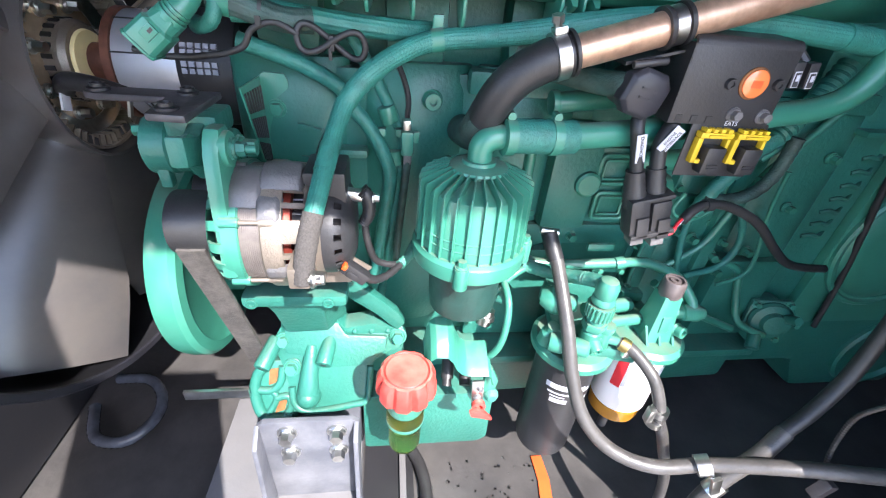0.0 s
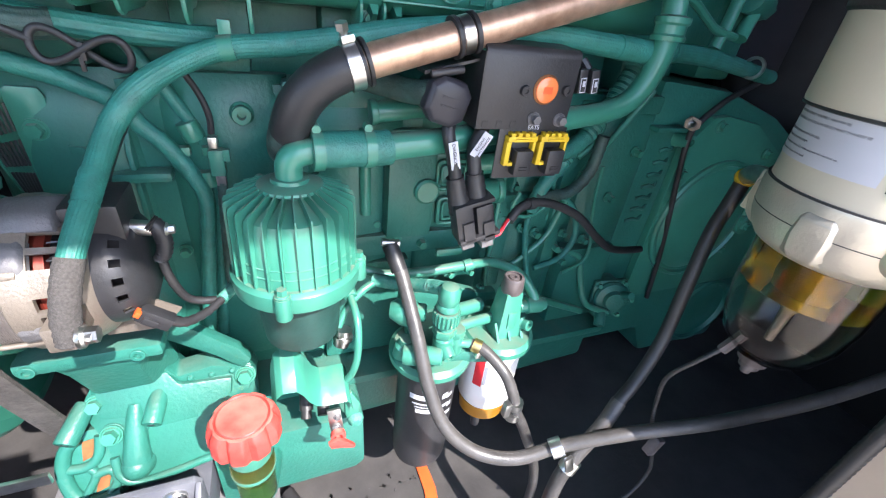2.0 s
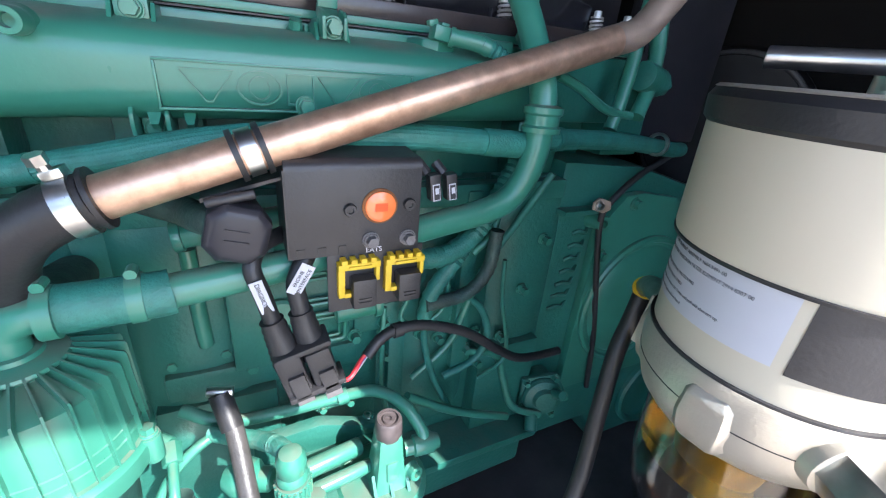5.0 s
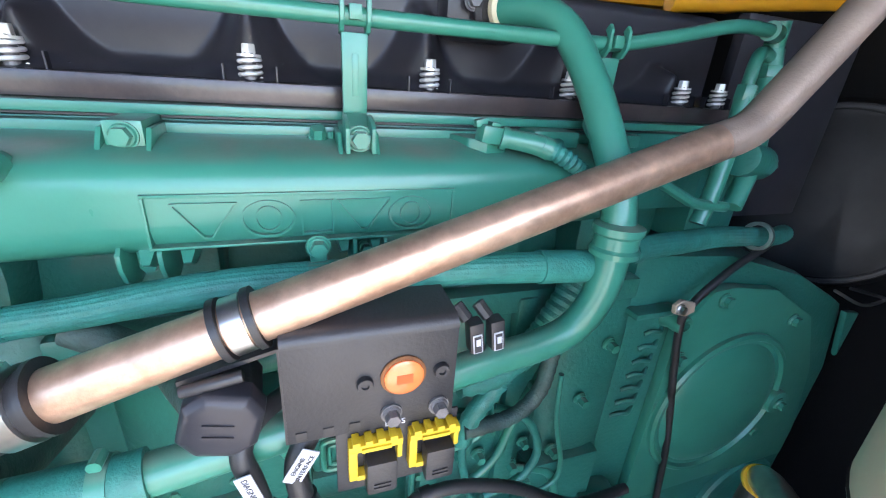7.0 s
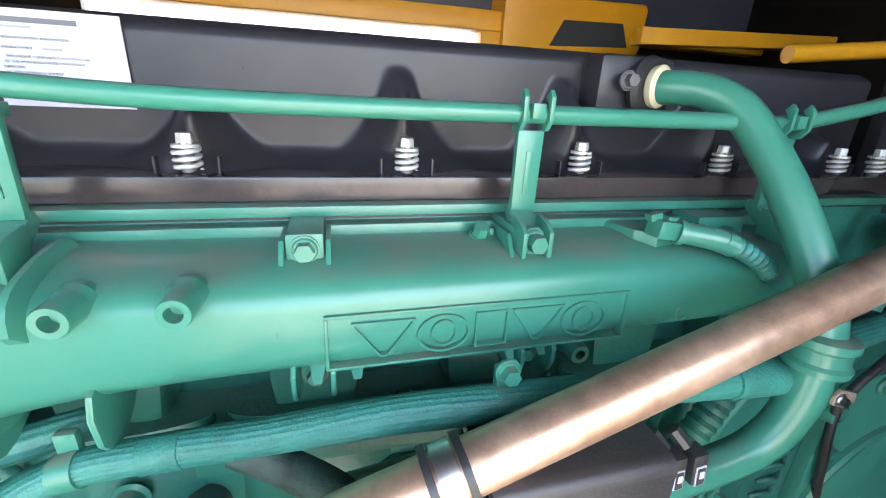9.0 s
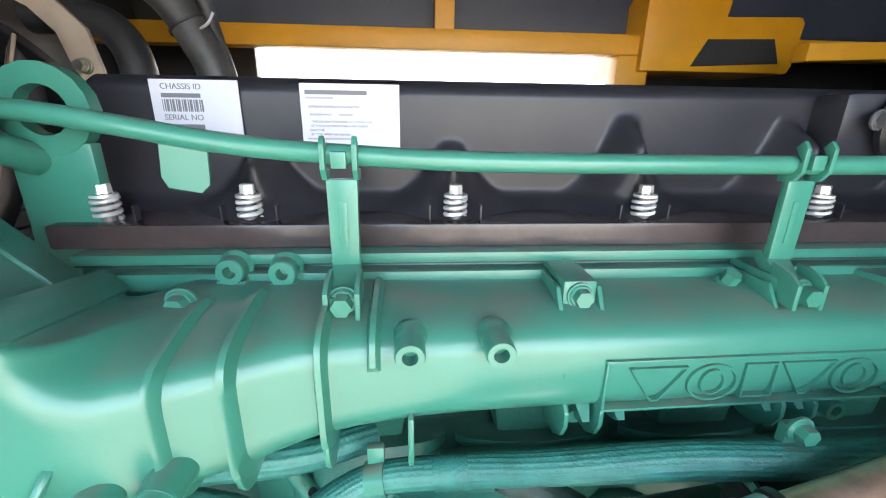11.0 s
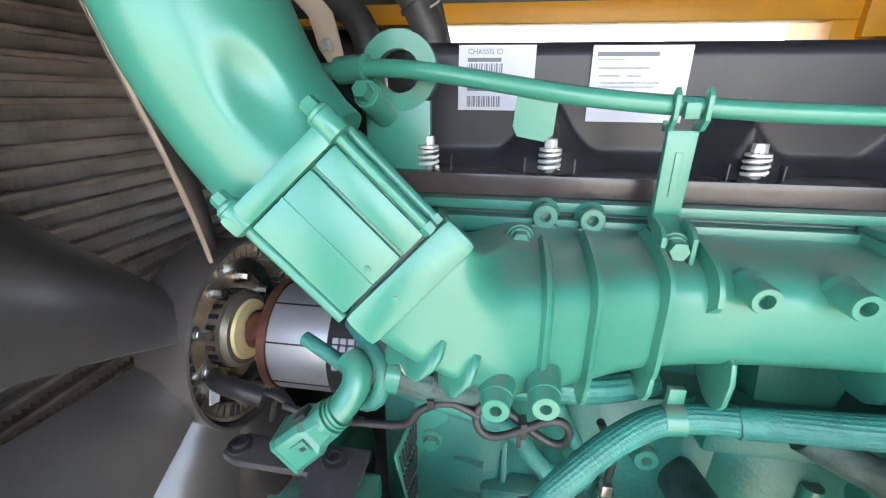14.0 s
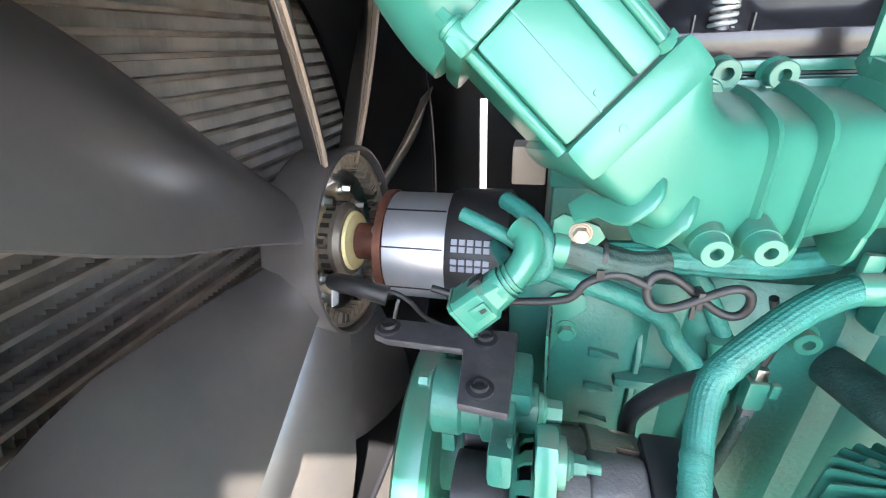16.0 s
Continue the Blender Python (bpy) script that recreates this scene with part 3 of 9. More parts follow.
part("shaft", Mesh().cyl((-0.798, FY, FZ), (-0.74, FY, FZ), 0.03, n=20), RUST, drum)
part("rubber_ring", Mesh().lathe((-0.64, FY, FZ), X, [(0.0, 0), (0.088, 0), (0.092, 0.01), (0.092, 0.085), (0.085, 0.09), (0.0, 0.09)], 40), RUBBER, drum, "black pulley with rows of pale printed marks")
for a in (150, 166):
    for i in range(5):
        for j in range(2):
            r = V((0, math.cos(radians(a + j * 6)), math.sin(radians(a + j * 6))))
            part("mark", Mesh().box(V((-0.625 + i * 0.011, FY, FZ)) + r * 0.0925, (0.008, 0.0075, 0.0075), Matrix.Rotation(radians(a + j * 6), 3, "X")), GREYINK, drum)
for k in range(4):
    a = math.pi / 4 + k * math.pi / 2
    part("bolt", Mesh().bolt((-0.745, FY + 0.055 * math.cos(a), FZ + 0.055 * math.sin(a)), -X, 0.007, 0.01), ZINC, drum)

for a in (118, 158, 205, 250):
    r = V((0, math.cos(radians(a)), math.sin(radians(a))))
    part("seam", Mesh().box(V((-0.6885, FY, FZ)) + r * 0.083, (0.091, 0.0012, 0.0025), Matrix.Rotation(radians(a), 3, "X")), BLACK, drum)
sw = thing("speed_sensor_lead", (-0.76, -0.01, 1.31), "black rubber sensor lead with a clip beside the fan hub", "cable")
part("boot", Mesh().tube([(-0.805, 0.022, 1.333), (-0.775, -0.012, 1.354), (-0.740, -0.022, 1.354), (-0.706, -0.020, 1.344)], 0.013, n=14), RUBBER, sw, angle=60)
part("wire", Mesh().tube([(-0.715, -0.02, 1.350), (-0.695, -0.022, 1.352), (-0.675, -0.022, 1.340), (-0.655, -0.022, 1.318), (-0.625, -0.022, 1.305)], 0.0032, n=8), RUBBER, sw)
part("clip", Mesh().box((-0.695, -0.022, 1.325), (0.004, 0.008, 0.03), Matrix.Rotation(radians(15), 3, "Y")), ZINC, sw)
part("tag", Mesh().box((-0.795, 0.0, 1.322), (0.003, 0.018, 0.026), Matrix.Rotation(radians(-20), 3, "X")), PAPER, sw, "small white tag")

structure("frame_edge", Mesh().tube([(-0.262, -0.16, 0.612), (-0.245, -0.20, 0.614), (-0.236, -0.26, 0.614), (-0.236, -0.40, 0.614)], 0.013, n=12), RUBBER, "black rubber edge trim along the chassis rail", "trim")

# post of the door opening, with a gripping rubber edge seal
structure("door_post", Mesh().prism([(0.345, -0.607), (0.43, -0.607), (0.43, -0.66), (0.335, -0.66), (0.335, -0.617)], (0, 0, 0.60), X, Y, 0.73), TAN, "beige painted steel post of the engine door opening", "post")
structure("door_post_skin", Mesh().span((0.342, -0.672, 0.60), (0.43, -0.6605, 1.33)), YELLOW_PAINT, "yellow painted outer skin of the door post", "post")
structure("door_seal", Mesh().tube([(0.334, -0.610, 0.62), (0.334, -0.610, 0.97), (0.334, -0.610, 1.32)], 0.0085, n=16, sub=80, rip=0.0007, waves=0.006), RUBBER, "black ribbed rubber seal along the door post", "trim")

# ---- engine block and head ----
block = thing("engine_block", (0, 0.15, 0.72), "green painted cast iron engine block with ribs, bosses and core plugs", "engine")
part("crankcase", Mesh().span((-0.50, -0.03, 0.74), (0.50, 0.36, 1.40)), GREEN_CAST, block, bevel=0.012)
part("cylinder_head", Mesh().span((-0.51, -0.018, 1.50), (0.62, 0.36, 1.608)).span((-0.50, 0.04, 1.39), (0.60, 0.355, 1.505)), GREEN_CAST, block, bevel=0.004)
part("gasket", Mesh().span((-0.512, -0.021, 1.6085), (0.622, 0.36, 1.6105)), BLACK, block, "thin black rubber gasket line")
part("head_lip", Mesh().span((-0.51, -0.026, 1.611), (0.62, 0.36, 1.6205)), GREEN, block, bevel=0.002)
part("head_rail", Mesh().span((-0.50, -0.034, 1.590), (0.46, -0.012, 1.606)), GREEN, block, bevel=0.003)

# ---- valve cover ----
SPRINGS = (-0.493, -0.371, -0.184, 0.0, 0.183, 0.366, 0.549, 0.618)
cover = thing("valve_cover", (0.05, 0.15, 1.621), "dark grey painted valve cover with domed bolt pillars, wet with drops", "cover")
part("lip", Mesh().span((-0.535, -0.012, 1.6212), (0.66, 0.40, 1.643)), LIP, cover, "dark brown worn lower lip", bevel=0.003)


def cover_y(x, z):
    """Front of the cover: an upright wall with tapering half-round pillars and a notch before each bolt."""
    y = 0.066 + 0.02 * max(0, (z - 1.755) / 0.015) ** 2 - 0.022 * max(0, (1.662 - z) / 0.018) ** 2
    for xb, top in zip(SPRINGS[1:7], (1.712, 1.712, 1.742, 1.742, 1.735, 1.70)):
        dx = abs(x - xb)
        h = max(0.0, 1 - (z - 1.643) / (top - 1.643))
        rz = 0.017 + 0.066 * h ** 1.9
        if dx < rz and h > 0:
            g = min(1, h * 2.8)
            y -= 0.044 * g * g * (3 - 2 * g) * (0.5 + 0.5 * math.cos(math.pi * dx / rz))
    return y


skin = Mesh()
NX, NZ = 560, 40
vs = []
for i in range(NX + 1):
    x = -0.53 + 1.185 * i / NX
    for j in range(NZ + 1):
        z = 1.6432 + 0.1268 * j / NZ
        vs.append(V((x, cover_y(x, z), z)))
skin.add(vs, [(i * (NZ + 1) + j, (i + 1) * (NZ + 1) + j, (i + 1) * (NZ + 1) + j + 1, i * (NZ + 1) + j + 1) for i in range(NX) for j in range(NZ)])
part("face", skin, COVER, cover, angle=40)
part("top", Mesh().span((-0.53, 0.083, 1.6435), (0.655, 0.42, 1.770)), COVER, cover, bevel=0.006)
for xb in SPRINGS:
    for s in (-0.024, 0.024):
        part("clip", Mesh().box((xb + s, 0.006, 1.650), (0.0016, 0.008, 0.014)), COVER, cover)

for xb in SPRINGS:
    sp = thing("spring_bolt", (xb, 0.006, 1.643), "zinc plated bolt with coil spring on the valve cover lip", "bolt", "valve cover bolts")
    coil = []
    for k in range(49):
        a = 2 * math.pi * k / 15
        coil.append((xb + 0.0097 * math.cos(a), 0.006 + 0.0097 * math.sin(a), 1.645 + 0.019 * k / 48))
    part("coil", Mesh().tube(coil, 0.0019, n=8, sub=1), SPRING, sp)
    part("shank", Mesh().cyl((xb, 0.006, 1.643), (xb, 0.006, 1.668), 0.0062, n=14), ALU_DARK, sp)
    part("washer", Mesh().cyl((xb, 0.006, 1.6645), (xb, 0.006, 1.667), 0.0108, n=22), SPRING, sp)
    part("head", Mesh().cyl((xb, 0.006, 1.667), (xb, 0.006, 1.676), 0.0070, 0.0065, n=6), SPRING, sp, bevel=0.0008)


def sticker(name, x0, x1, z0, z1, label, rows):
    s = thing(name, ((x0 + x1) / 2, 0.0645, z0), label, "sticker")
    part("paper", Mesh().span((x0, 0.0630, z0), (x1, 0.0642, z1)), PAPER, s)
    w, h = x1 - x0, z1 - z0
    for kind, u, v, du, dv in rows:
        p = (x0 + u * w, 0.0628, z1 - v * h)
        if kind == "bar":
            part("print", Mesh().box((p[0] + du * w / 2, 0.0627, p[2]), (du * w, 0.0004, dv * h)), PRINT, s)
        elif kind == "grey":
            part("print", Mesh().box((p[0] + du * w / 2, 0.0627, p[2]), (du * w, 0.0004, dv * h)), GREYINK, s)
        else:
            words("print", kind, dv * h * 1.35, plane_m((p[0] + du * w / 2, 0.0627, p[2]), X, Z), PRINT, s)
    return s


rows = [("CHASSIS ID", 0.12, 0.10, 0.46, 0.085), ("bar", 0.12, 0.22, 0.44, 0.06), ("SERIAL NO", 0.12, 0.53, 0.44, 0.085), ("bar", 0.12, 0.66, 0.44, 0.07)]
rows += [("bar", 0.12 + 0.022 * i, 0.36 if j == 0 else 0.86, 0.006 + 0.006 * ((i * 7 + j) % 3), 0.17) for i in range(21) for j in (0, 1)]
sticker("sticker", -0.470, -0.389, 1.700, 1.765, "white identification sticker with bar codes on the valve cover", rows)
rows = [("bar", 0.05, 0.11, 0.62, 0.055), ("grey", 0.05, 0.18, 0.28, 0.022)]
for text, v, du in (("EMISSION CONTROL INFORMATION", 0.29, 0.57), ("ENGINE FAMILY", 0.39, 0.30), ("THIS ENGINE CONFORMS TO EU STAGE IIIA", 0.48, 0.72), ("OF THE NON ROAD MOBILE MACHINERY", 0.535, 0.66), ("DIRECTIVE", 0.59, 0.20), ("EC TYPE APPROVAL NUMBER", 0.645, 0.48)):
    rows.append((text, 0.05, v, du, 0.030))
rows += [("grey", 0.38, 0.39, 0.14, 0.022), ("grey", 0.05, 0.70, 0.45, 0.022)]
sticker("sticker", -0.332, -0.236, 1.690, 1.764, "white printed information sticker on the valve cover", rows)


# ---- intake manifold ----
def rounded(poly, r, seg=4):
    """A closed loop with rounded corners; poly holds (y, z) pairs."""
    out, n = [], len(poly)
    for i in range(n):
        a, b, c = (Vector(poly[(i + k) % n]) for k in (-1, 0, 1))
        k = min(r, (a - b).length * 0.45, (c - b).length * 0.45)
        p, q = b + (a - b).normalized() * k, b + (c - b).normalized() * k
        for j in range(seg + 1):
            t = j / seg
            out.append((1 - t) ** 2 * p + 2 * t * (1 - t) * b + t * t * q)
    return out


def lerp_rows(x, rows):
    """Rows of values run smoothly over x (monotone slopes at each row)."""
    def slope(k):
        a, b, c = rows[max(k - 1, 0)], rows[k], rows[min(k + 1, len(rows) - 1)]
        return [(q - p) / max(c[0] - a[0], 1e-6) for p, q in zip(a[1:], c[1:])]
    for k in range(len(rows) - 1):
        a, b = rows[k], rows[k + 1]
        if x <= b[0] or k == len(rows) - 2:
            w = b[0] - a[0]
            t = min(1, max(0, (x - a[0]) / w))
            h1, h2, h3, h4 = 2 * t ** 3 - 3 * t * t + 1, t ** 3 - 2 * t * t + t, 3 * t * t - 2 * t ** 3, t ** 3 - t * t
            return [p * h1 + m * w * h2 + q * h3 + n * w * h4 for p, q, m, n in zip(a[1:], b[1:], slope(k), slope(k + 1))]


# x, front y, bottom z, top z, top front setback
MAN = [(-0.47, -0.186, 1.505, 1.612, 0.06), (-0.42, -0.178, 1.492, 1.604, 0.06), (-0.36, -0.150, 1.488, 1.600, 0.06), (-0.29, -0.122, 1.494, 1.600, 0.055), (-0.20, -0.113, 1.500, 1.598, 0.05),
       (0.0, -0.109, 1.502, 1.597, 0.05), (0.25, -0.105, 1.505, 1.597, 0.05), (0.36, -0.101, 1.507, 1.595, 0.05), (0.405, -0.096, 1.510, 1.591, 0.05)]


def section(x, grow=0.0):
    yf, zb, zt, sb = lerp_rows(x, MAN)
    yf -= grow
    zb -= grow
    zt += grow
    poly = [(-0.017, zt), (-0.017, zb), (yf + 0.025, zb), (yf, zb + 0.02), (yf, zt - 0.016), (yf + sb, zt)]
    return [V((x, q[0], q[1])) for q in rounded(poly, 0.022)]


man = thing("intake_manifold", (-0.05, -0.08, 1.49), "green painted cast intake manifold with raised nameplate, ribs and bosses", "manifold")
xs = [-0.40 + 0.80 * i / 60 for i in range(61)]
part("body", Mesh().rings([section(x) for x in xs]), GREEN, man, angle=45)


def hoop(x, wide, grow, j0, j1):
    """A rib that follows the section between two of its points."""
    a, b = section(x - wide / 2, grow), section(x + wide / 2, grow)
    c, d = section(x + wide / 2 + 0.0035, -0.002), section(x - wide / 2 - 0.0035, -0.002)
    m = Mesh()
    for j in range(j0, j1):
        m.add([d[j], a[j], b[j], c[j], d[j + 1], a[j + 1], b[j + 1], c[j + 1]], [(0, 1, 5, 4), (1, 2, 6, 5), (2, 3, 7, 6)])
    m.add([d[j0], a[j0], b[j0], c[j0], d[j1], a[j1], b[j1], c[j1]], [(0, 1, 2, 3), (7, 6, 5, 4)])
    return m


for x, w, g, j0, j1 in ((-0.379, 0.0035, 0.0055, 6, 29), (-0.343, 0.004, 0.0085, 5, 29), (-0.289, 0.004, 0.0090, 5, 29), (-0.253, 0.004, 0.0085, 20, 29)):
    part("rib", hoop(x, w, g, j0, j1), GREEN, man, angle=50)
for x, g, j0, j1 in ((-0.085, 0.010, 10, 14), (-0.055, 0.010, 10, 14), (0.075, 0.010, 10, 14), (0.105, 0.010, 10, 14)):
    part("rib", hoop(x, 0.006, g, j0, j1), GREEN, man, angle=50)
for x in (-0.227, -0.164):
    part("boss", Mesh().boss((x, -0.102, 1.580), FRONT, 0.0108, 0.028, 0.52).cyl((x, -0.095, 1.580), (x, -0.119, 1.580), 0.0125, 0.0102), GREEN, man)
for x, z in ((-0.375, 1.611), (-0.333, 1.609)):
    part("lug", Mesh().boss((x, -0.028, z), FRONT, 0.0115, 0.017, 0.45).span((x - 0.011, -0.044, z - 0.022), (x + 0.011, -0.026, z - 0.008)), GREEN, man)
for x, y, z in ((-0.411, -0.178, 1.517), (-0.3775, -0.170, 1.516)):
    part("lug", Mesh().boss((x, y - 0.004, z), FRONT, 0.0098, 0.014, 0.42).cyl((x, y - 0.005, z), (x, y + 0.030, z + 0.004), 0.0118, 0.0150), GREEN, man, angle=50)
for x, yf, zb, lip in ((-0.343, -0.1425, 1.478, 1.518), (-0.289, -0.1210, 1.472, 1.518), (-0.227, -0.1145, 1.464, 1.518)):
    part("tongue", Mesh().prism([(yf + 0.010, lip + 0.006), (yf - 0.002, lip), (yf - 0.0065, lip - 0.016), (yf - 0.0065, 1.502), (yf - 0.0035, zb + 0.014), (yf + 0.003, zb + 0.005), (yf + 0.014, zb), (yf + 0.026, zb + 0.002), (yf + 0.045, zb + 0.012), (yf + 0.065, 1.505), (yf + 0.045, 1.53)], (x - 0.0024, 0, 0), Y, Z, 0.0048), GREEN, man, bevel=0.0020)
part("lug", Mesh().boss((0.150, -0.072, 1.491), FRONT, 0.0098, 0.024, 0.5).cyl((0.150, -0.074, 1.494), (0.150, -0.05, 1.512), 0.009, 0.014), GREEN, man)
for x in (-0.09, 0.093):
    pad = part("pad", Mesh().span((x - 0.014, -0.076, 1.578), (x + 0.014, -0.02, 1.612)), GREEN, man, bevel=0.003)
    for s in (-0.017, 0.017):
        part("rib", Mesh().prism([(-0.02, 1.606), (-0.072, 1.606), (-0.098, 1.570), (-0.101, 1.560), (-0.02, 1.560)], (x + s - 0.002, 0, 0), Y, Z, 0.004), GREEN, man, bevel=0.001)
    if x < 0:
        part("bolt", Mesh().bolt((x, -0.076, 1.600), FRONT, 0.0082, 0.009), GREEN, man)
part("bolt", Mesh().bolt((-0.398, -0.075, 1.600), FRONT, 0.009, 0.011), GREEN, man)
for x in (-0.088, 0.099):
    part("lug", Mesh().span((x - 0.012, -0.080, 1.484), (x + 0.012, -0.03, 1.506)), GREEN, man, bevel=0.004)
    part("bolt", Mesh().bolt((x, -0.080, 1.493), FRONT, 0.0075, 0.009), GREEN, man)
    for s in (-0.0145, 0.0145):
        part("hook", Mesh().prism([(-0.100, 1.518), (-0.108, 1.510), (-0.1085, 1.498), (-0.102, 1.484), (-0.088, 1.474), (-0.070, 1.472), (-0.045, 1.480), (-0.045, 1.510)], (x + s - 0.002, 0, 0), Y, Z, 0.004), GREEN, man, bevel=0.0012)
part("cast_mark", Mesh().tube([(0.244 + 0.0065 * math.cos(radians(t)), -0.1056, 1.534 + 0.008 * math.sin(radians(t))) for t in range(50, 311, 20)], 0.0011, n=6, sub=2), GREEN, man)
part("bolt", Mesh().bolt((0.058, -0.047, 1.594), V((0, -0.5, 1)), 0.0078, 0.012).cyl((0.070, -0.045, 1.592), (0.070, -0.045, 1.603), 0.0035, n=10), GREEN, man)

# nameplate: a raised outline with five plain outlined shapes
def lay(m):
    """Sets a flat mesh on the slightly turned manifold front."""
    m.v = [V((q.x, q.y + 0.018 * q.x, q.z)) for q in m.v]
    return m


frame_m = Mesh()
for a, b in (((-0.078, 1.5585), (0.180, 1.561)), ((-0.078, 1.515), (0.180, 1.5175)), ((-0.078, 1.5176), (-0.0755, 1.5584)), ((0.1775, 1.5176), (0.180, 1.5584))):
    frame_m.span((a[0], -0.1118, a[1]), (b[0], -0.100, b[1]))
np_ = part("nameplate", lay(frame_m), GREEN, man, "raised rectangular nameplate outline", bevel=0.0007)
def outline(o, i):
    """A raised rim between two loops of (x, z) pairs."""
    n = len(o)
    return Mesh().add([V((q[0], y, q[1])) for y in (-0.106, -0.1118) for lp in (o, i) for q in lp], [f for j in range(n) for f in ((2 * n + j, 2 * n + (j + 1) % n, 3 * n + (j + 1) % n, 3 * n + j), (j, (j + 1) % n, 2 * n + (j + 1) % n, 2 * n + j), (n + j, 3 * n + j, 3 * n + (j + 1) % n, n + (j + 1) % n))])


def oval(c, a, b):
    return [(c + a * math.cos(2 * math.pi * k / 36), 1.538 + b * math.sin(2 * math.pi * k / 36)) for k in range(36)]


for c, kind in ((-0.035, "wedge"), (0.012, "oval"), (0.052, "block"), (0.093, "wedge"), (0.137, "oval")):
    if kind == "oval":
        part("emblem_shape", lay(outline(oval(c, 0.0215, 0.0165), oval(c, 0.0195, 0.0145))), GREEN, np_)
        part("emblem_shape", lay(outline(oval(c, 0.0105, 0.0115), oval(c, 0.0090, 0.0100))), GREEN, np_)
    elif kind == "wedge":
        o, i = ([(c - 0.024 + d, 1.5535 - d), (c - 0.003 + d * 0.2, 1.523 + d), (c + 0.003 - d * 0.2, 1.523 + d), (c + 0.024 - d, 1.5535 - d)] for d in (0.0, 0.0018))
        part("emblem_shape", lay(outline(o, i)), GREEN, np_)
    else:
        o, i = ([(c - 0.014 + d, 1.5535 - d), (c - 0.014 + d, 1.5225 + d), (c + 0.014 - d, 1.5225 + d), (c + 0.014 - d, 1.5535 - d)] for d in (0.0, 0.0017))
        part("emblem_shape", lay(outline(o, i)), GREEN, np_)

# mixing box at the manifold's end and the pipe that rises from it
A_, W_ = V((-1, 0, 1)).normalized(), V((0.68, 0.28, 0.68)).normalized()
N_ = A_.cross(W_).normalized()
MB = Matrix((A_, W_, N_)).transposed()
MO = V((-0.489, -0.205, 1.562))
mix = thing("intake_mixing_box", (-0.48, -0.13, 1.55), "green painted ribbed intake heater box bolted between manifold and charge pipe", "intake box")


def obox(a0, a1, w0, w1, n0, n1):
    """A box on the frame (A_, W_, N_) from MO."""
    return Mesh().box(MO + A_ * (a0 + a1) / 2 + W_ * (w0 + w1) / 2 + N_ * (n0 + n1) / 2, (a1 - a0, w1 - w0, n1 - n0), MB)


def at_mo(a, w, n):
    return MO + A_ * a + W_ * w + N_ * n


part("lower_flange", obox(0.001, 0.0285, -0.001, 0.0925, 0.0, 0.150), GREEN, mix, bevel=0.007)
part("gasket", obox(0.0278, 0.0302, 0.009, 0.084, 0.0065, 0.136), BLACK, mix)
part("body", obox(0.0295, 0.107, 0.0055, 0.0815, 0.006, 0.140), GREEN, mix, bevel=0.003)
part("panel", obox(0.0300, 0.1055, 0.0030, 0.0535, 0.0, 0.012), GREEN, mix, bevel=0.0025)
part("panel", obox(0.0300, 0.1055, 0.0558, 0.0735, 0.0, 0.012), GREEN, mix, bevel=0.0025)
part("panel_seam", obox(0.0300, 0.1055, 0.0285, 0.0295, -0.0006, 0.004), GREEN, mix)
part("upper_flange", obox(0.1060, 0.1215, -0.008, 0.0865, -0.002, 0.140), GREEN, mix, bevel=0.004)
for w, n in ((0.078, 0.004), (0.0845, 0.012), (-0.001, 0.006)):
    part("stud", Mesh().cyl(at_mo(0.028, w, n), at_mo(0.107, w, n), 0.0038, n=14), GREEN, mix)
for w, n in ((0.078, 0.004), (0.0845, 0.012)):
    part("stud_nut", Mesh().cyl(at_mo(0.0290, w, n), at_mo(0.0345, w, n), 0.0058, n=6), GREEN, mix)
for n in (0.045, 0.098):
    part("rib", obox(0.031, 0.105, 0.080, 0.0842, n - 0.0022, n + 0.0022), GREEN, mix, bevel=0.001)
for a, w, n in ((0.1215, 0.001, 0.006), (0.1215, 0.0790, 0.002), (0.1215, 0.080, 0.128)):
    part("bolt_boss", Mesh().cyl(at_mo(a - 0.015, w, n), at_mo(a + 0.001, w, n), 0.0085, n=20), GREEN, mix, bevel=0.001)
    part("bolt", Mesh().bolt(at_mo(a + 0.001, w, n), A_, 0.0062, 0.009), GREEN, mix)
part("cast_dot", Mesh().lathe(at_mo(0.0140, 0.032, 0.0005), -N_, [(0.0, -0.002), (0.0030, -0.002), (0.0028, 0.0012), (0.0, 0.0016)], 14), GREEN, mix)
part("cast_dot", Mesh().lathe(at_mo(0.040, 0.034, 0.0), -N_, [(0.0, -0.002), (0.0022, -0.002), (0.0020, 0.0010), (0.0, 0.0012)], 12), GREEN, mix)
neck = Mesh()
loops = []
sec, sec2 = section(-0.40), section(-0.392)
mouth = [at_mo(0.004, q[0], q[1]) for q in rounded([(0.089, 0.146), (0.003, 0.146), (0.003, 0.03), (0.003, 0.0035), (0.070, 0.0035), (0.089, 0.0035)], 0.018)]
for i in range(17):
    t = i / 16
    h1, h2, h3, h4 = 2 * t ** 3 - 3 * t * t + 1, t ** 3 - 2 * t * t + t, 3 * t * t - 2 * t ** 3, t ** 3 - t * t
    loops.append([p * h1 + (p - r) * 6.9 * h2 + q * h3 + A_ * 0.055 * h4 for p, r, q in zip(sec, sec2, mouth)])
part("neck", neck.rings(loops), GREEN, mix, angle=60)


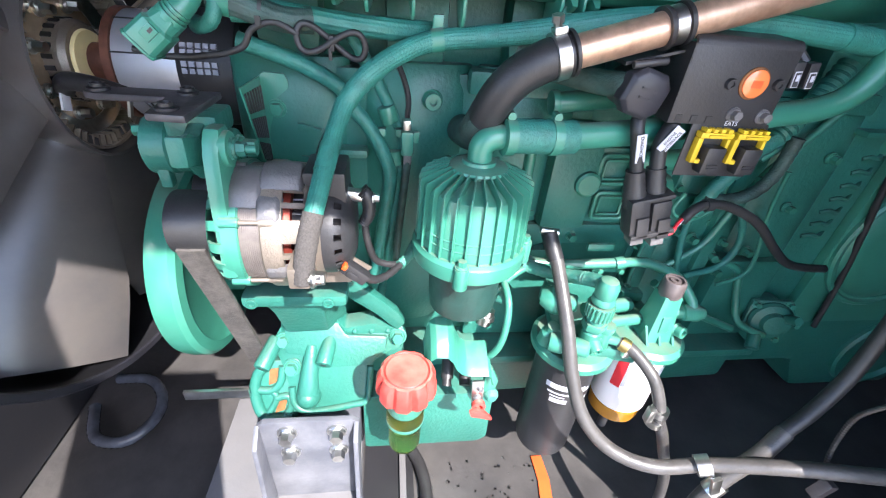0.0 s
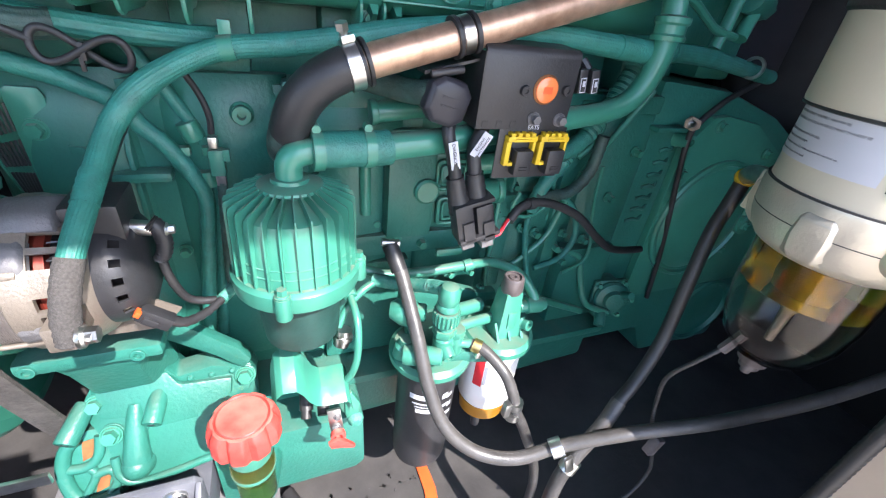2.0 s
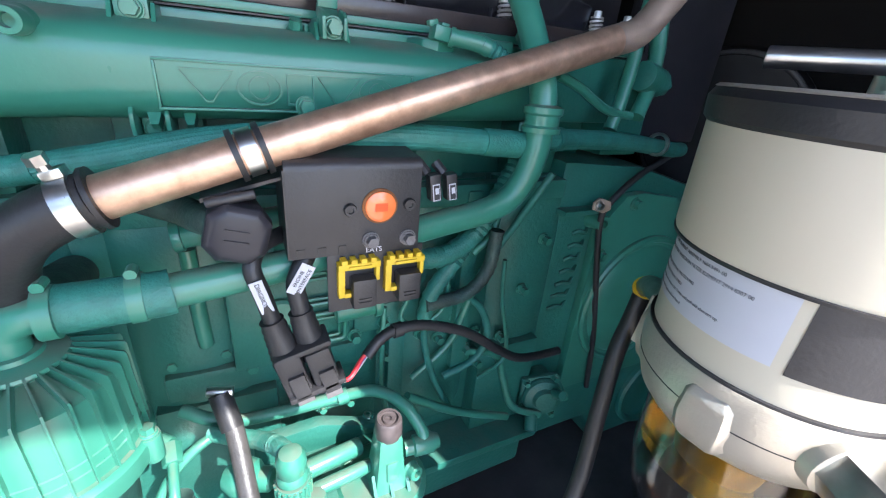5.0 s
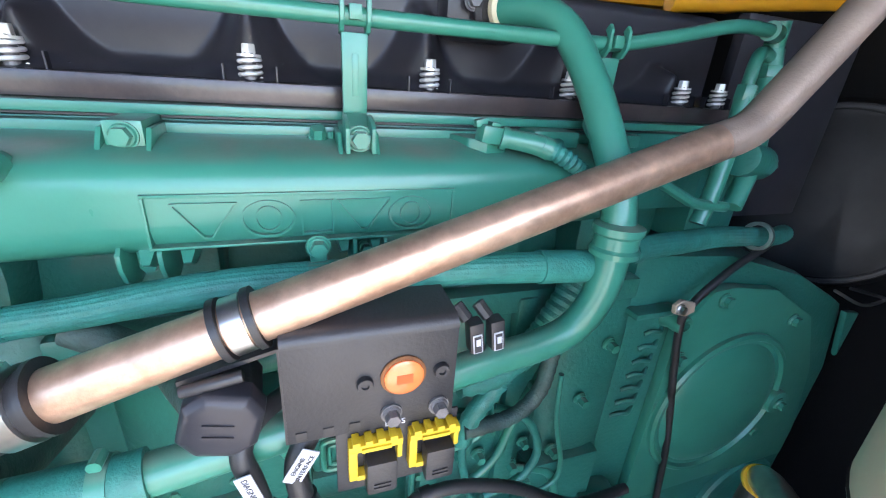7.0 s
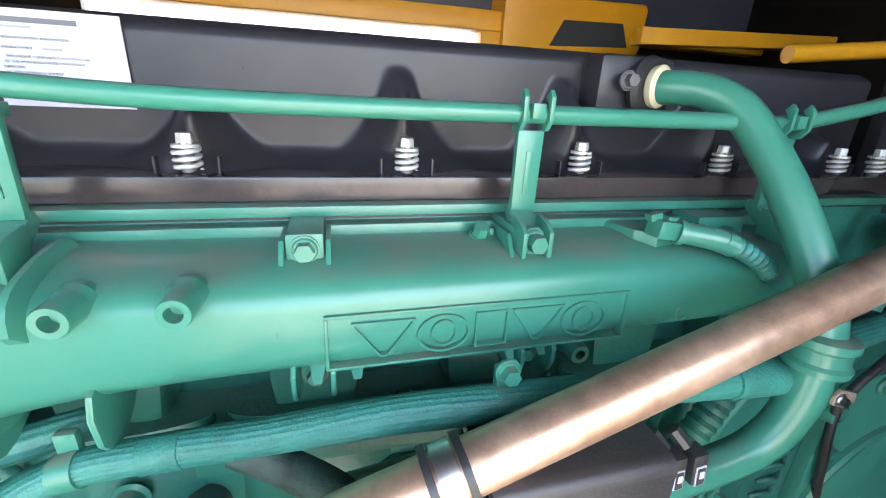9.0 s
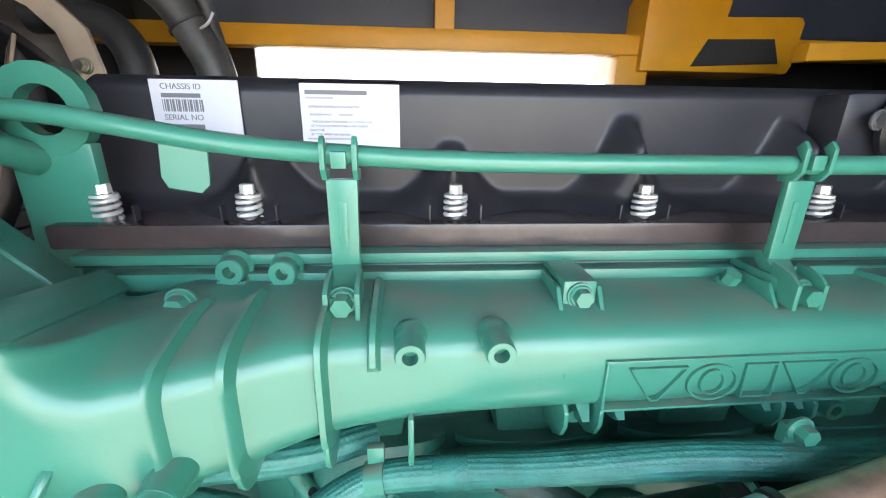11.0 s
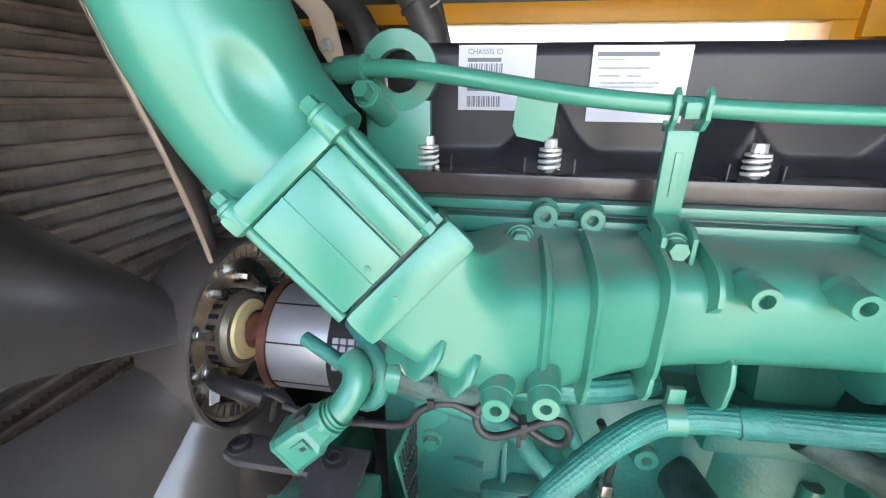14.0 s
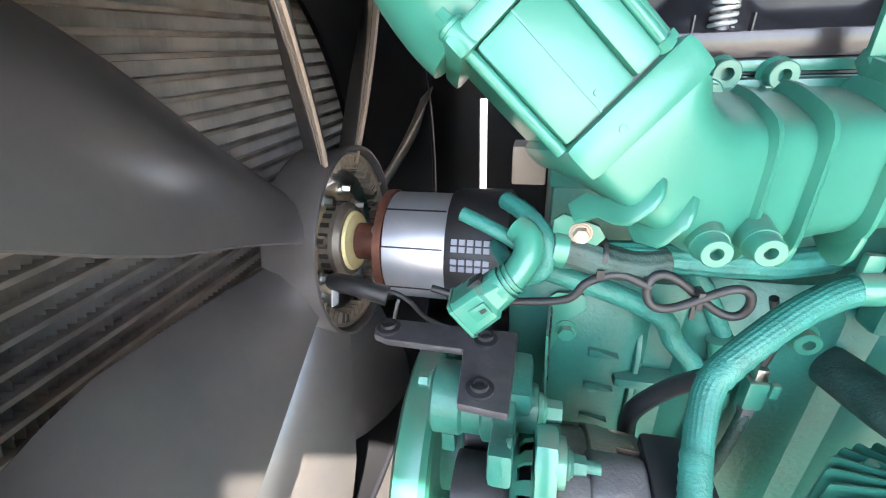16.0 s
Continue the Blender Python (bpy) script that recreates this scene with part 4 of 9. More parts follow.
def fin(a, b, out, width, depth):
    """A cast fin from a to b that stands out from the casting, thinner at its edge."""
    a, b, out = V(a), V(b), V(out).normalized()
    d = (b - a).normalized()
    s = d.cross(out).normalized()
    rows = []
    skin_pts = [q for lp in loops for q in lp]
    for k in range(9):
        f = k / 8
        c = a.lerp(b, f)
        near = [(q - c).dot(out) for q in skin_pts if ((q - c) - out * (q - c).dot(out)).length < 0.011]
        c = c + out * max([0.0] + near)
        h = depth * min(1, 3 * f + 0.25, 3 * (1 - f) + 0.25)
        rows.append([c - s * width - out * 0.016, c - s * width * 0.6 + out * h * 0.8, c + out * h, c + s * width * 0.6 + out * h * 0.8, c + s * width - out * 0.016])
    return Mesh().rings(rows)


part("fin", fin((-0.446, -0.180, 1.568), (-0.494, -0.158, 1.520), (0.15, -0.9, -0.35), 0.0040, 0.009), GREEN, mix, angle=60)
part("fin", fin((-0.425, -0.180, 1.549), (-0.452, -0.165, 1.510), (0.15, -0.9, -0.35), 0.0040, 0.009), GREEN, mix, angle=60)

pipe = thing("charge_air_pipe", (-0.64, -0.1, 1.66), "green painted bent charge air pipe rising from the mixing box", "pipe")
c0 = at_mo(0.1205, 0.039, 0.068)
PIPE = [c0, c0 + A_ * 0.022, V((-0.598, -0.131, 1.708)), V((-0.617, -0.135, 1.752)), V((-0.632, -0.135, 1.80)), V((-0.645, -0.132, 1.85))]
bent = Mesh().tube(PIPE[:5], 0.0585, n=72, sub=14)
for q in bent.v:
    d = q - V((-0.556, -0.186, 1.714))
    u = d.dot(V((-0.5, 0, 0.86)))
    r2 = (u / 0.040) ** 2 + ((d - V((-0.5, 0, 0.86)) * u).length / 0.024) ** 2
    if r2 < 1:
        q += V((-0.25, 0.9, -0.1)) * 0.011 * (1 - r2) ** 1.4
part("tube", bent, GREEN, pipe, angle=60)
part("seam", Mesh().tube([q + V((-0.022, -0.0535, 0)) for q in PIPE[1:5]], 0.0012, n=6, sub=10), GREEN, pipe, "fine mould seam")
part("hose", Mesh().tube([(-0.6255, -0.135, 1.779), (-0.632, -0.135, 1.80), (-0.645, -0.132, 1.85), (-0.68, -0.12, 1.92), (-0.74, -0.08, 2.08)], 0.0605, n=48, sub=8), TAN, pipe, "grey silver hose end with paint overspray")
part("band", Mesh().tube([(-0.6303, -0.135, 1.794), (-0.6330, -0.135, 1.804)], 0.0616, n=48), BLUE_BAND, pipe, "blue stripe on the hose clamp")
part("clamp", Mesh().tube([(-0.6345, -0.1345, 1.809), (-0.640, -0.133, 1.828)], 0.0622, n=48), ZINC, pipe)

# lifting eye
eye = thing("lifting_eye", (-0.535, 0.0, 1.60), "green painted steel lifting eye plate", "bracket")
hole = [(0.008 + 0.021 * math.cos(radians(a)), 0.136 + 0.020 * math.sin(radians(a))) for a in range(0, 360, 20)]
o3 = lambda q, y: V((-0.529 + q[0], y, 1.60 + q[1]))
m = Mesh()
ring = [(0.008 + 0.038 * math.cos(radians(a)), 0.136 + 0.037 * math.sin(radians(a))) for a in range(0, 360, 20)]
n = len(ring)
m.add([o3(q, y) for y in (0.0, 0.014) for lp in (ring, hole) for q in lp], [f for j in range(n) for f in ((j, (j + 1) % n, n + (j + 1) % n, n + j), (2 * n + j, 3 * n + j, 3 * n + (j + 1) % n, 2 * n + (j + 1) % n), (j, 2 * n + j, 2 * n + (j + 1) % n, (j + 1) % n), (n + j, n + (j + 1) % n, 3 * n + (j + 1) % n, 3 * n + j))])
part("eye", m, GREEN, eye)
part("plate", Mesh().span((-0.556, 0.0005, 1.585), (-0.490, 0.0135, 1.710)), GREEN, eye, bevel=0.002)
part("spacer", Mesh().cyl((-0.541, -0.036, 1.714), (-0.536, 0.004, 1.695), 0.0125, n=24), GREEN, eye, bevel=0.002)
part("bolt", Mesh().bolt((-0.541, -0.036, 1.714), V((-0.1, -0.9, 0.3)), 0.009, 0.013), GREEN, eye)

# fuel rail pipe on the brackets
pipe2 = thing("fuel_return_pipe", (0.0, -0.055, 1.69), "thin green painted fuel pipe along the valve cover", "pipe")
part("tube", Mesh().tube([(-0.60, 0.0, 1.735), (-0.55, -0.02, 1.737), (-0.50, -0.035, 1.735), (-0.44, -0.045, 1.727), (-0.36, -0.053, 1.715), (-0.276, -0.056, 1.708), (-0.15, -0.057, 1.703), (0.093, -0.057, 1.7025), (0.29, -0.055, 1.703), (0.37, -0.055, 1.704), (0.45, -0.055, 1.718), (0.54, -0.055, 1.737), (0.60, -0.053, 1.738)], 0.0078, n=14, sub=6), GREEN, pipe2, angle=60)
part("sleeve", Mesh().cyl((-0.575, -0.012, 1.7355), (-0.545, -0.022, 1.737), 0.0125), GREEN, pipe2)
part("fitting", Mesh().cyl((-0.615, 0.006, 1.734), (-0.595, -0.002, 1.735), 0.0095, n=6), GREEN, pipe2)
part("tab", Mesh().prism([(-0.407, 1.722), (-0.374, 1.716), (-0.376, 1.684), (-0.383, 1.678), (-0.406, 1.682), (-0.41, 1.69)], (0, -0.048, 0), X, Z, 0.002), GREEN, pipe2, "flat bent tab")


def rail_bracket(x):
    b = thing("pipe_bracket", (x, -0.06, 1.595), "green painted cast pipe bracket bolted to the intake manifold", "bracket", "pipe brackets")
    part("arm", Mesh().prism([(-0.0115, 1.622), (0.0105, 1.622), (0.0118, 1.690), (-0.0118, 1.690)], (x, -0.052, 0), X, Z, 0.007), GREEN, b, bevel=0.0015)
    part("mark", Mesh().box((x, -0.0595, 1.655), (0.006, 0.0012, 0.036)), GREEN, b, bevel=0.0004)
    part("foot", Mesh().prism([(-0.050, 1.628), (-0.066, 1.614), (-0.088, 1.606), (-0.088, 1.600), (-0.060, 1.604), (-0.044, 1.618)], (x - 0.0115, 0, 0), Y, Z, 0.022), GREEN, b, bevel=0.0012)
    for s in (-0.0135, 0.0095):
        part("fork", Mesh().prism([(-0.094, 1.590), (-0.094, 1.612), (-0.086, 1.618), (-0.066, 1.622), (-0.066, 1.594)], (x + s, 0, 0), Y, Z, 0.004), GREEN, b, bevel=0.001)
        prong = Mesh().prism([(-0.048, 1.688), (-0.063, 1.690), (-0.069, 1.698), (-0.069, 1.716), (-0.064, 1.722), (-0.058, 1.716), (-0.066, 1.706), (-0.06, 1.697), (-0.048, 1.697)], (x + s, 0, 0), Y, Z, 0.004)
        part("prong", prong, GREEN, b, bevel=0.001)
    part("clip", Mesh().box((x, -0.066, 1.705), (0.011, 0.006, 0.012)), GREEN, b, bevel=0.001)
    part("bolt", Mesh().bolt((x, -0.080, 1.602), FRONT, 0.0088, 0.014), GREEN, b)


for x in (-0.277, 0.093, 0.368):
    rail_bracket(x)

# ---- steel tube and rubber elbow ----
SP = [V((-0.145, -0.2075, 1.4515)), V((0.10, -0.195, 1.525)), V((0.41, -0.178, 1.6185)), V((0.441, -0.177, 1.6282)), V((0.462, -0.176, 1.6425)), V((0.50, -0.174, 1.683)), V((0.63, -0.167, 1.825))]
steel = thing("steel_pipe", (0.05, -0.2, 1.44), "brushed stainless steel coolant pipe with heat tint and clamp rings", "pipe")
part("tube", Mesh().tube([SP[0], SP[1], SP[2]], 0.0182, n=36, sub=2), STEEL, steel, angle=60)
part("upper_tube", Mesh().tube([SP[2], SP[3], SP[4], SP[5], SP[6]], 0.0182, n=36, sub=8), STEEL_DUSTY, steel, "dull dusty upper end", angle=60)
DP = (SP[1] - SP[0]).normalized()
ringc = V((-0.006, -0.2005, 1.4935))
for k, (o, mt, w, r) in enumerate(((-0.011, RUBBER, 0.005, 0.0228), (0.0, ZINC, 0.013, 0.0210), (0.011, RUBBER, 0.005, 0.0228))):
    part("clamp_band", Mesh().tube([ringc + DP * (o - w / 2), ringc + DP * (o + w / 2)], r, n=36), mt, steel, "rubber lined pipe clamp")
elbow = thing("rubber_elbow", (-0.19, -0.17, 1.36), "glossy black rubber hose elbow clamped to the steel pipe", "hose")
part("hose", Mesh().tube([(-0.120, -0.206, 1.459), (-0.145, -0.206, 1.450), (-0.170, -0.203, 1.434), (-0.187, -0.198, 1.413), (-0.197, -0.186, 1.387), (-0.202, -0.167, 1.363), (-0.203, -0.13, 1.341), (-0.203, -0.04, 1.318)], 0.0225, n=32, sub=6), RUBBER, elbow, angle=60)
part("overspray_end", Mesh().tube([(-0.1985, -0.182, 1.380), (-0.202, -0.167, 1.363), (-0.203, -0.13, 1.341), (-0.203, -0.035, 1.317)], 0.0229, n=32, sub=6), DARK_OVERSPRAY, elbow, "dull green overspray on the hose end")
cl = V((-0.132, -0.2065, 1.4555))
part("clamp", Mesh().tube([cl - DP * 0.007, cl + DP * 0.007], 0.0255, n=36), ZINC, elbow, "steel worm drive hose clamp")
part("clamp_lip", Mesh().tube([cl + DP * 0.013, cl + DP * 0.017], 0.0252, n=36), RUBBER, elbow)
part("clamp_housing", Mesh().box(cl + V((-0.006, -0.004, 0.0265)), (0.014, 0.016, 0.007), Matrix.Rotation(radians(-17), 3, "Y")), ZINC, elbow, bevel=0.0015)
part("clamp_screw", Mesh().cyl(cl + V((-0.009, -0.006, 0.028)), cl + V((-0.0115, -0.0085, 0.037)), 0.0045, n=8).cyl(cl + V((-0.0112, -0.0082, 0.034)), cl + V((-0.0128, -0.0098, 0.041)), 0.0068, n=6), ZINC, elbow)

# ---- crankcase breather ----
VX, VY = -0.204, -0.201
vent = thing("breather_filter", (VX, VY, 1.185), "green painted ribbed crankcase breather filter housing", "filter")
part("dome", Mesh().lathe((VX, VY, 0), Z, [(0.0, 1.205), (0.0715, 1.205), (0.0720, 1.225), (0.0685, 1.290), (0.0660, 1.2985), (0.060, 1.3035), (0.03, 1.3145), (0.03, 1.320), (0.0, 1.320)], 64), GREEN, vent)
part("base_ring", Mesh().lathe((VX, VY, 0), Z, [(0.0, 1.186), (0.069, 1.186), (0.0785, 1.191), (0.0805, 1.205), (0.0800, 1.213), (0.0770, 1.2165), (0.0765, 1.2195), (0.0, 1.2195)], 64), GREEN, vent)
part("step_ring", Mesh().lathe((VX, VY, 0), Z, [(0.0705, 1.2325), (0.0728, 1.234), (0.0705, 1.2355)], 64), GREEN, vent)
part("step_ring", Mesh().lathe((VX, VY, 0), Z, [(0.0705, 1.2445), (0.0722, 1.246), (0.0700, 1.2475)], 64), GREEN, vent)
for k in range(27):
    a = 2 * math.pi * (k + 0.2) / 27
    r = V((math.cos(a), math.sin(a), 0))
    t = V((-math.sin(a), math.cos(a), 0)) * 0.0009
    prof = [(0.066, 1.219), (0.0765, 1.219), (0.0742, 1.306), (0.0728, 1.3095), (0.036, 1.3250), (0.026, 1.3265), (0.026, 1.314), (0.058, 1.300), (0.064, 1.290)]
    vs = [V((VX, VY, 0)) + r * p + Z * h + t * s for s in (-1, 1) for p, h in prof]
    n = len(prof)
    part("rib", Mesh().add(vs, [tuple(range(n))[::-1], tuple(range(n, 2 * n))] + [(i, (i + 1) % n, n + (i + 1) % n, n + i) for i in range(n)]), GREEN, vent)
part("cap", Mesh().lathe((VX, VY, 0), Z, [(0.0, 1.318), (0.036, 1.3195), (0.038, 1.3215), (0.037, 1.3245), (0.028, 1.3275), (0.022, 1.328), (0.021, 1.332), (0.0, 1.332)], 40), GREEN, vent)
for a in (-106, -10, 134):
    r = V((math.cos(radians(a)), math.sin(radians(a)), 0))
    c = V((VX, VY, 0)) + r * 0.079
    part("lug", Mesh().cyl(c + Z * 1.186, c + Z * 1.217, 0.0098, n=18), GREEN, vent, bevel=0.001)
    part("bolt", Mesh().bolt(c + Z * 1.217, Z, 0.0068, 0.009), GREEN, vent)
# Foot looks shaded under the filter by its darker colour alone.
part("foot", Mesh().lathe((VX, VY, 0), Z, [(0.0, 1.10), (0.05, 1.10), (0.052, 1.12), (0.055, 1.18), (0.06, 1.187), (0.0, 1.187)], 48), GREEN_SHADE, vent, "lower housing in a darker green that carries its shade")
part("elbow", Mesh().tube([(VX, VY, 1.326), (VX, VY, 1.345), (VX + 0.004, VY, 1.354), (VX + 0.014, VY + 0.001, 1.360), (VX + 0.04, VY + 0.005, 1.362)], 0.0155, n=24, sub=6), GREEN, vent, angle=60)
for a in (radians(50), radians(130)):
    part("bolt", Mesh().bolt((VX + 0.052 * math.cos(a), VY + 0.052 * math.sin(a), 1.3105), Z, 0.005, 0.007), GREEN, vent)

bp = thing("breather_pipe", (0.1, -0.16, 1.34), "green painted breather pipe from the filter up to the valve cover", "pipe")
part("hose", Mesh().tube([(VX + 0.028, VY + 0.003, 1.362), (-0.10, -0.193, 1.3615), (-0.085, -0.191, 1.362)], 0.0215, n=28, sub=4), GREEN_HOSE, bp, angle=60)
part("tube", Mesh().tube([(-0.10, -0.193, 1.3615), (0.0, -0.182, 1.368), (0.12, -0.172, 1.383), (0.21, -0.165, 1.396), (0.262, -0.165, 1.405), (0.298, -0.168, 1.422), (0.318, -0.172, 1.455), (0.327, -0.172, 1.50), (0.330, -0.160, 1.56), (0.326, -0.115, 1.635), (0.318, -0.072, 1.69), (0.308, -0.045, 1.718), (0.290, -0.018, 1.731), (0.266, 0.015, 1.733), (0.256, 0.045, 1.733)], 0.0168, n=24, sub=6), GREEN, bp, angle=60)
for x, y, z in ((-0.172, -0.201, 1.362), (-0.112, -0.194, 1.3615)):
    part("clamp", Mesh().tube([(x - 0.006, y, z), (x + 0.006, y + 0.001, z)], 0.0232, n=28), GREEN, bp)
    part("screw", Mesh().cyl((x, y - 0.006, z + 0.026), (x, y + 0.008, z + 0.026), 0.005, n=10), GREEN, bp)
part("collar", Mesh().lathe((0.3285, -0.171, 1.508), (0.02, 0.05, 1), [(0.0165, 0), (0.0235, 0.0), (0.0245, 0.006), (0.0215, 0.009), (0.0215, 0.02), (0.0245, 0.023), (0.0245, 0.03), (0.0165, 0.033)], 32), GREEN, bp)
part("flange", Mesh().lathe((0.262, 0.030, 1.733), FRONT + X * 0.35, [(0.0, 0), (0.030, 0), (0.032, 0.006), (0.028, 0.012), (0.0, 0.012)], 36), BLACK, bp, "black bolted flange")
part("ring", Mesh().lathe((0.266, 0.018, 1.7335), FRONT + X * 0.4, [(0.0, 0), (0.0205, 0), (0.0215, 0.003), (0.0215, 0.007), (0.018, 0.010), (0.0, 0.010)], 36), IVORY, bp, "ivory sealing ring")
part("bolt", Mesh().bolt((0.232, 0.018, 1.738), FRONT, 0.0075, 0.009), ALU_DARK, bp)
part("bracket", Mesh().span((0.205, 0.028, 1.70), (0.300, 0.07, 1.765)), COVER, bp, bevel=0.012)

# ---- upper wiring conduit ----
con = thing("wiring_conduit", (0.0, -0.1, 1.2), "green overspray painted wiring conduit clipped along the engine", "conduit")
part("main_run", Mesh().tube([(-0.408, -0.292, 1.255), (-0.401, -0.276, 1.285), (-0.394, -0.243, 1.312), (-0.389, -0.215, 1.330), (-0.381, -0.182, 1.355), (-0.369, -0.156, 1.382), (-0.342, -0.142, 1.413), (-0.298, -0.118, 1.438), (-0.256, -0.105, 1.451), (-0.19, -0.110, 1.460), (-0.13, -0.122, 1.472), (-0.08, -0.132, 1.483), (-0.02, -0.142, 1.493), (0.05, -0.152, 1.499), (0.16, -0.156, 1.499), (0.27, -0.156, 1.492), (0.32, -0.156, 1.489)], 0.0106, n=60, sub=8, r_end=0.0157, ridge=0.0011, strands=20), GREEN_HOSE, con, angle=80)
part("sleeve", Mesh().tube([(-0.414, -0.298, 1.215), (-0.412, -0.296, 1.235), (-0.406, -0.288, 1.265), (-0.400, -0.272, 1.290)], 0.0122, n=24, rip=0.0006, waves=0.003), SLEEVE, con, "grey cloth sleeve")
part("end_tape", Mesh().tube([(0.255, -0.156, 1.4935), (0.322, -0.156, 1.489)], 0.0168, n=22), GREEN_HOSE, con)
part("right_run", Mesh().tube([(0.345, -0.140, 1.492), (0.40, -0.13, 1.492), (0.50, -0.11, 1.487), (0.60, -0.085, 1.478), (0.74, -0.06, 1.46), (0.80, -0.04, 1.455)], 0.0147, n=60, ridge=0.0010, strands=20), GREEN_HOSE, con, angle=80)
part("tape", Mesh().tube([(0.385, -0.133, 1.492), (0.40, -0.13, 1.492)], 0.0165, n=22), GREEN_HOSE, con)
for c, d in (((-0.256, -0.105, 1.451), (1, -0.05, 0.16)), ((0.05, -0.152, 1.499), (1, -0.08, 0.03))):
    d = V(d).normalized()
    part("clip", Mesh().tube([V(c) - d * 0.008, V(c) + d * 0.008], 0.0142, n=22), GREEN, con)
    part("clip_tab", Mesh().box(V(c) + V((0, 0.006, 0.019)), (0.014, 0.008, 0.020)), GREEN, con, bevel=0.002)
    if c[0] > 0:
        part("bolt", Mesh().bolt(V(c) + V((0, 0.001, 0.028)), FRONT, 0.0075, 0.009), GREEN, con)
part("tape", Mesh().tube([(-0.208, -0.1085, 1.4575), (-0.180, -0.112, 1.462)], 0.0140, n=24, rip=0.0006, waves=0.004), GREEN_HOSE, con)
part("tape", Mesh().tube([(-0.372, -0.157, 1.378), (-0.352, -0.147, 1.402), (-0.325, -0.132, 1.424)], 0.0128, n=24, rip=0.0008, waves=0.005), GREEN_HOSE, con, "crinkled tape wrap")
part("tape", Mesh().tube([(-0.392, -0.228, 1.321), (-0.386, -0.198, 1.343)], 0.0122, n=24, rip=0.0008, waves=0.004), GREEN_HOSE, con, "crinkled tape wrap")

# second conduit behind, with a looped cable
con2 = thing("wiring_harness", (-0.4, -0.09, 1.45), "green overspray painted harness under the manifold", "harness")
part("run", Mesh().tube([(-0.50, -0.115, 1.470), (-0.44, -0.105, 1.468), (-0.38, -0.095, 1.462), (-0.32, -0.085, 1.458), (-0.26, -0.06, 1.455)], 0.0135, n=48, ridge=0.0012, strands=12), GREEN_HOSE, con2, angle=80)
part("sleeve", Mesh().tube([(-0.366, -0.148, 1.380), (-0.389, -0.128, 1.342), (-0.412, -0.115, 1.292), (-0.409, -0.108, 1.24), (-0.405, -0.10, 1.19)], 0.0090, n=12), RUBBER, con2, "dark cable sleeve")
part("branch", Mesh().tube([(-0.510, -0.075, 1.432), (-0.465, -0.076, 1.419), (-0.423, -0.072, 1.402), (-0.385, -0.064, 1.377), (-0.370, -0.062, 1.350), (-0.348, -0.062, 1.324), (-0.326, -0.062, 1.283), (-0.315, -0.062, 1.243), (-0.323, -0.062, 1.180), (-0.339, -0.062, 1.071), (-0.351, -0.062, 0.996)], 0.0112, n=14, rip=0.0004, waves=0.004), GREEN_HOSE, con2, angle=60)
part("branch", Mesh().tube([(-0.375, -0.035, 1.450), (-0.343, -0.045, 1.401), (-0.331, -0.045, 1.377), (-0.309, -0.045, 1.335), (-0.298, -0.045, 1.298), (-0.299, -0.045, 1.239), (-0.307, -0.045, 1.170), (-0.323, -0.045, 1.056), (-0.334, -0.045, 0.978)], 0.0092, n=14, rip=0.0004, waves=0.004), GREEN_HOSE, con2, angle=60)
loop = thing("cable_loop", (-0.37, -0.12, 1.44), "dark cable coiled into a figure eight and tied", "cable")
pts = []
for k in range(41):
    a = 2 * math.pi * k / 40
    pts.append((-0.386 + 0.040 * math.sin(a), -0.127 - 0.004 * math.cos(a), 1.444 + 0.015 * math.sin(2 * a) - 0.10 * 0.040 * math.sin(a)))
part("loop", Mesh().tube(pts, 0.0038, n=10, sub=2), RUBBER, loop, angle=60)
part("tie", Mesh().box((-0.385, -0.127, 1.443), (0.005, 0.013, 0.017)).box((-0.388, -0.130, 1.431), (0.004, 0.004, 0.014)), RUBBER, loop, bevel=0.0008)
part("lead", Mesh().tube([(-0.424, -0.127, 1.450), (-0.450, -0.128, 1.461), (-0.475, -0.130, 1.452), (-0.49, -0.128, 1.432), (-0.53, -0.12, 1.42), (-0.58, -0.115, 1.415), (-0.62, -0.11, 1.42)], 0.0038, n=10), RUBBER, loop, angle=60)

# big green plug at the end of the harness
plug = thing("connector_plug", (-0.545, -0.15, 1.43), "large green painted electrical connector plug", "connector")
PA, PB = V((-0.577, -0.168, 1.436)), V((-0.545, -0.163, 1.463))
pd = (PB - PA).normalized()
pu = Y.cross(pd).normalized()
pw = pd.cross(pu)
def plug_loop(f, a, b, k=0.3):
    c = PA.lerp(PB, f)
    return [c + pu * (i * a) + pw * (j * b) for i, j in ((1, k), (k, 1), (-k, 1), (-1, k), (-1, -k), (-k, -1), (k, -1), (1, -k))]
part("shell", Mesh().rings([plug_loop(-0.02, 0.0165, 0.0185, 0.75), plug_loop(0.0, 0.0175, 0.0195, 0.75), plug_loop(0.62, 0.0170, 0.0190, 0.72), plug_loop(0.70, 0.0145, 0.016, 0.6), plug_loop(1.0, 0.0145, 0.0145, 0.45)]), GREEN, plug, bevel=0.0012)
part("face_lip", Mesh().rings([plug_loop(-0.05, 0.0185, 0.0205, 0.78), plug_loop(0.03, 0.0185, 0.0205, 0.78)]), GREEN, plug, bevel=0.001)
part("latch", Mesh().box(PA.lerp(PB, 0.45) - pw * 0.0200, (0.016, 0.003, 0.012), Matrix.Rotation(radians(-39), 3, "Y")), GREEN, plug, bevel=0.001)
part("latch_window", Mesh().box(PA.lerp(PB, 0.52) - pw * 0.0216, (0.006, 0.001, 0.0035), Matrix.Rotation(radians(-39), 3, "Y")), BLACK, plug)
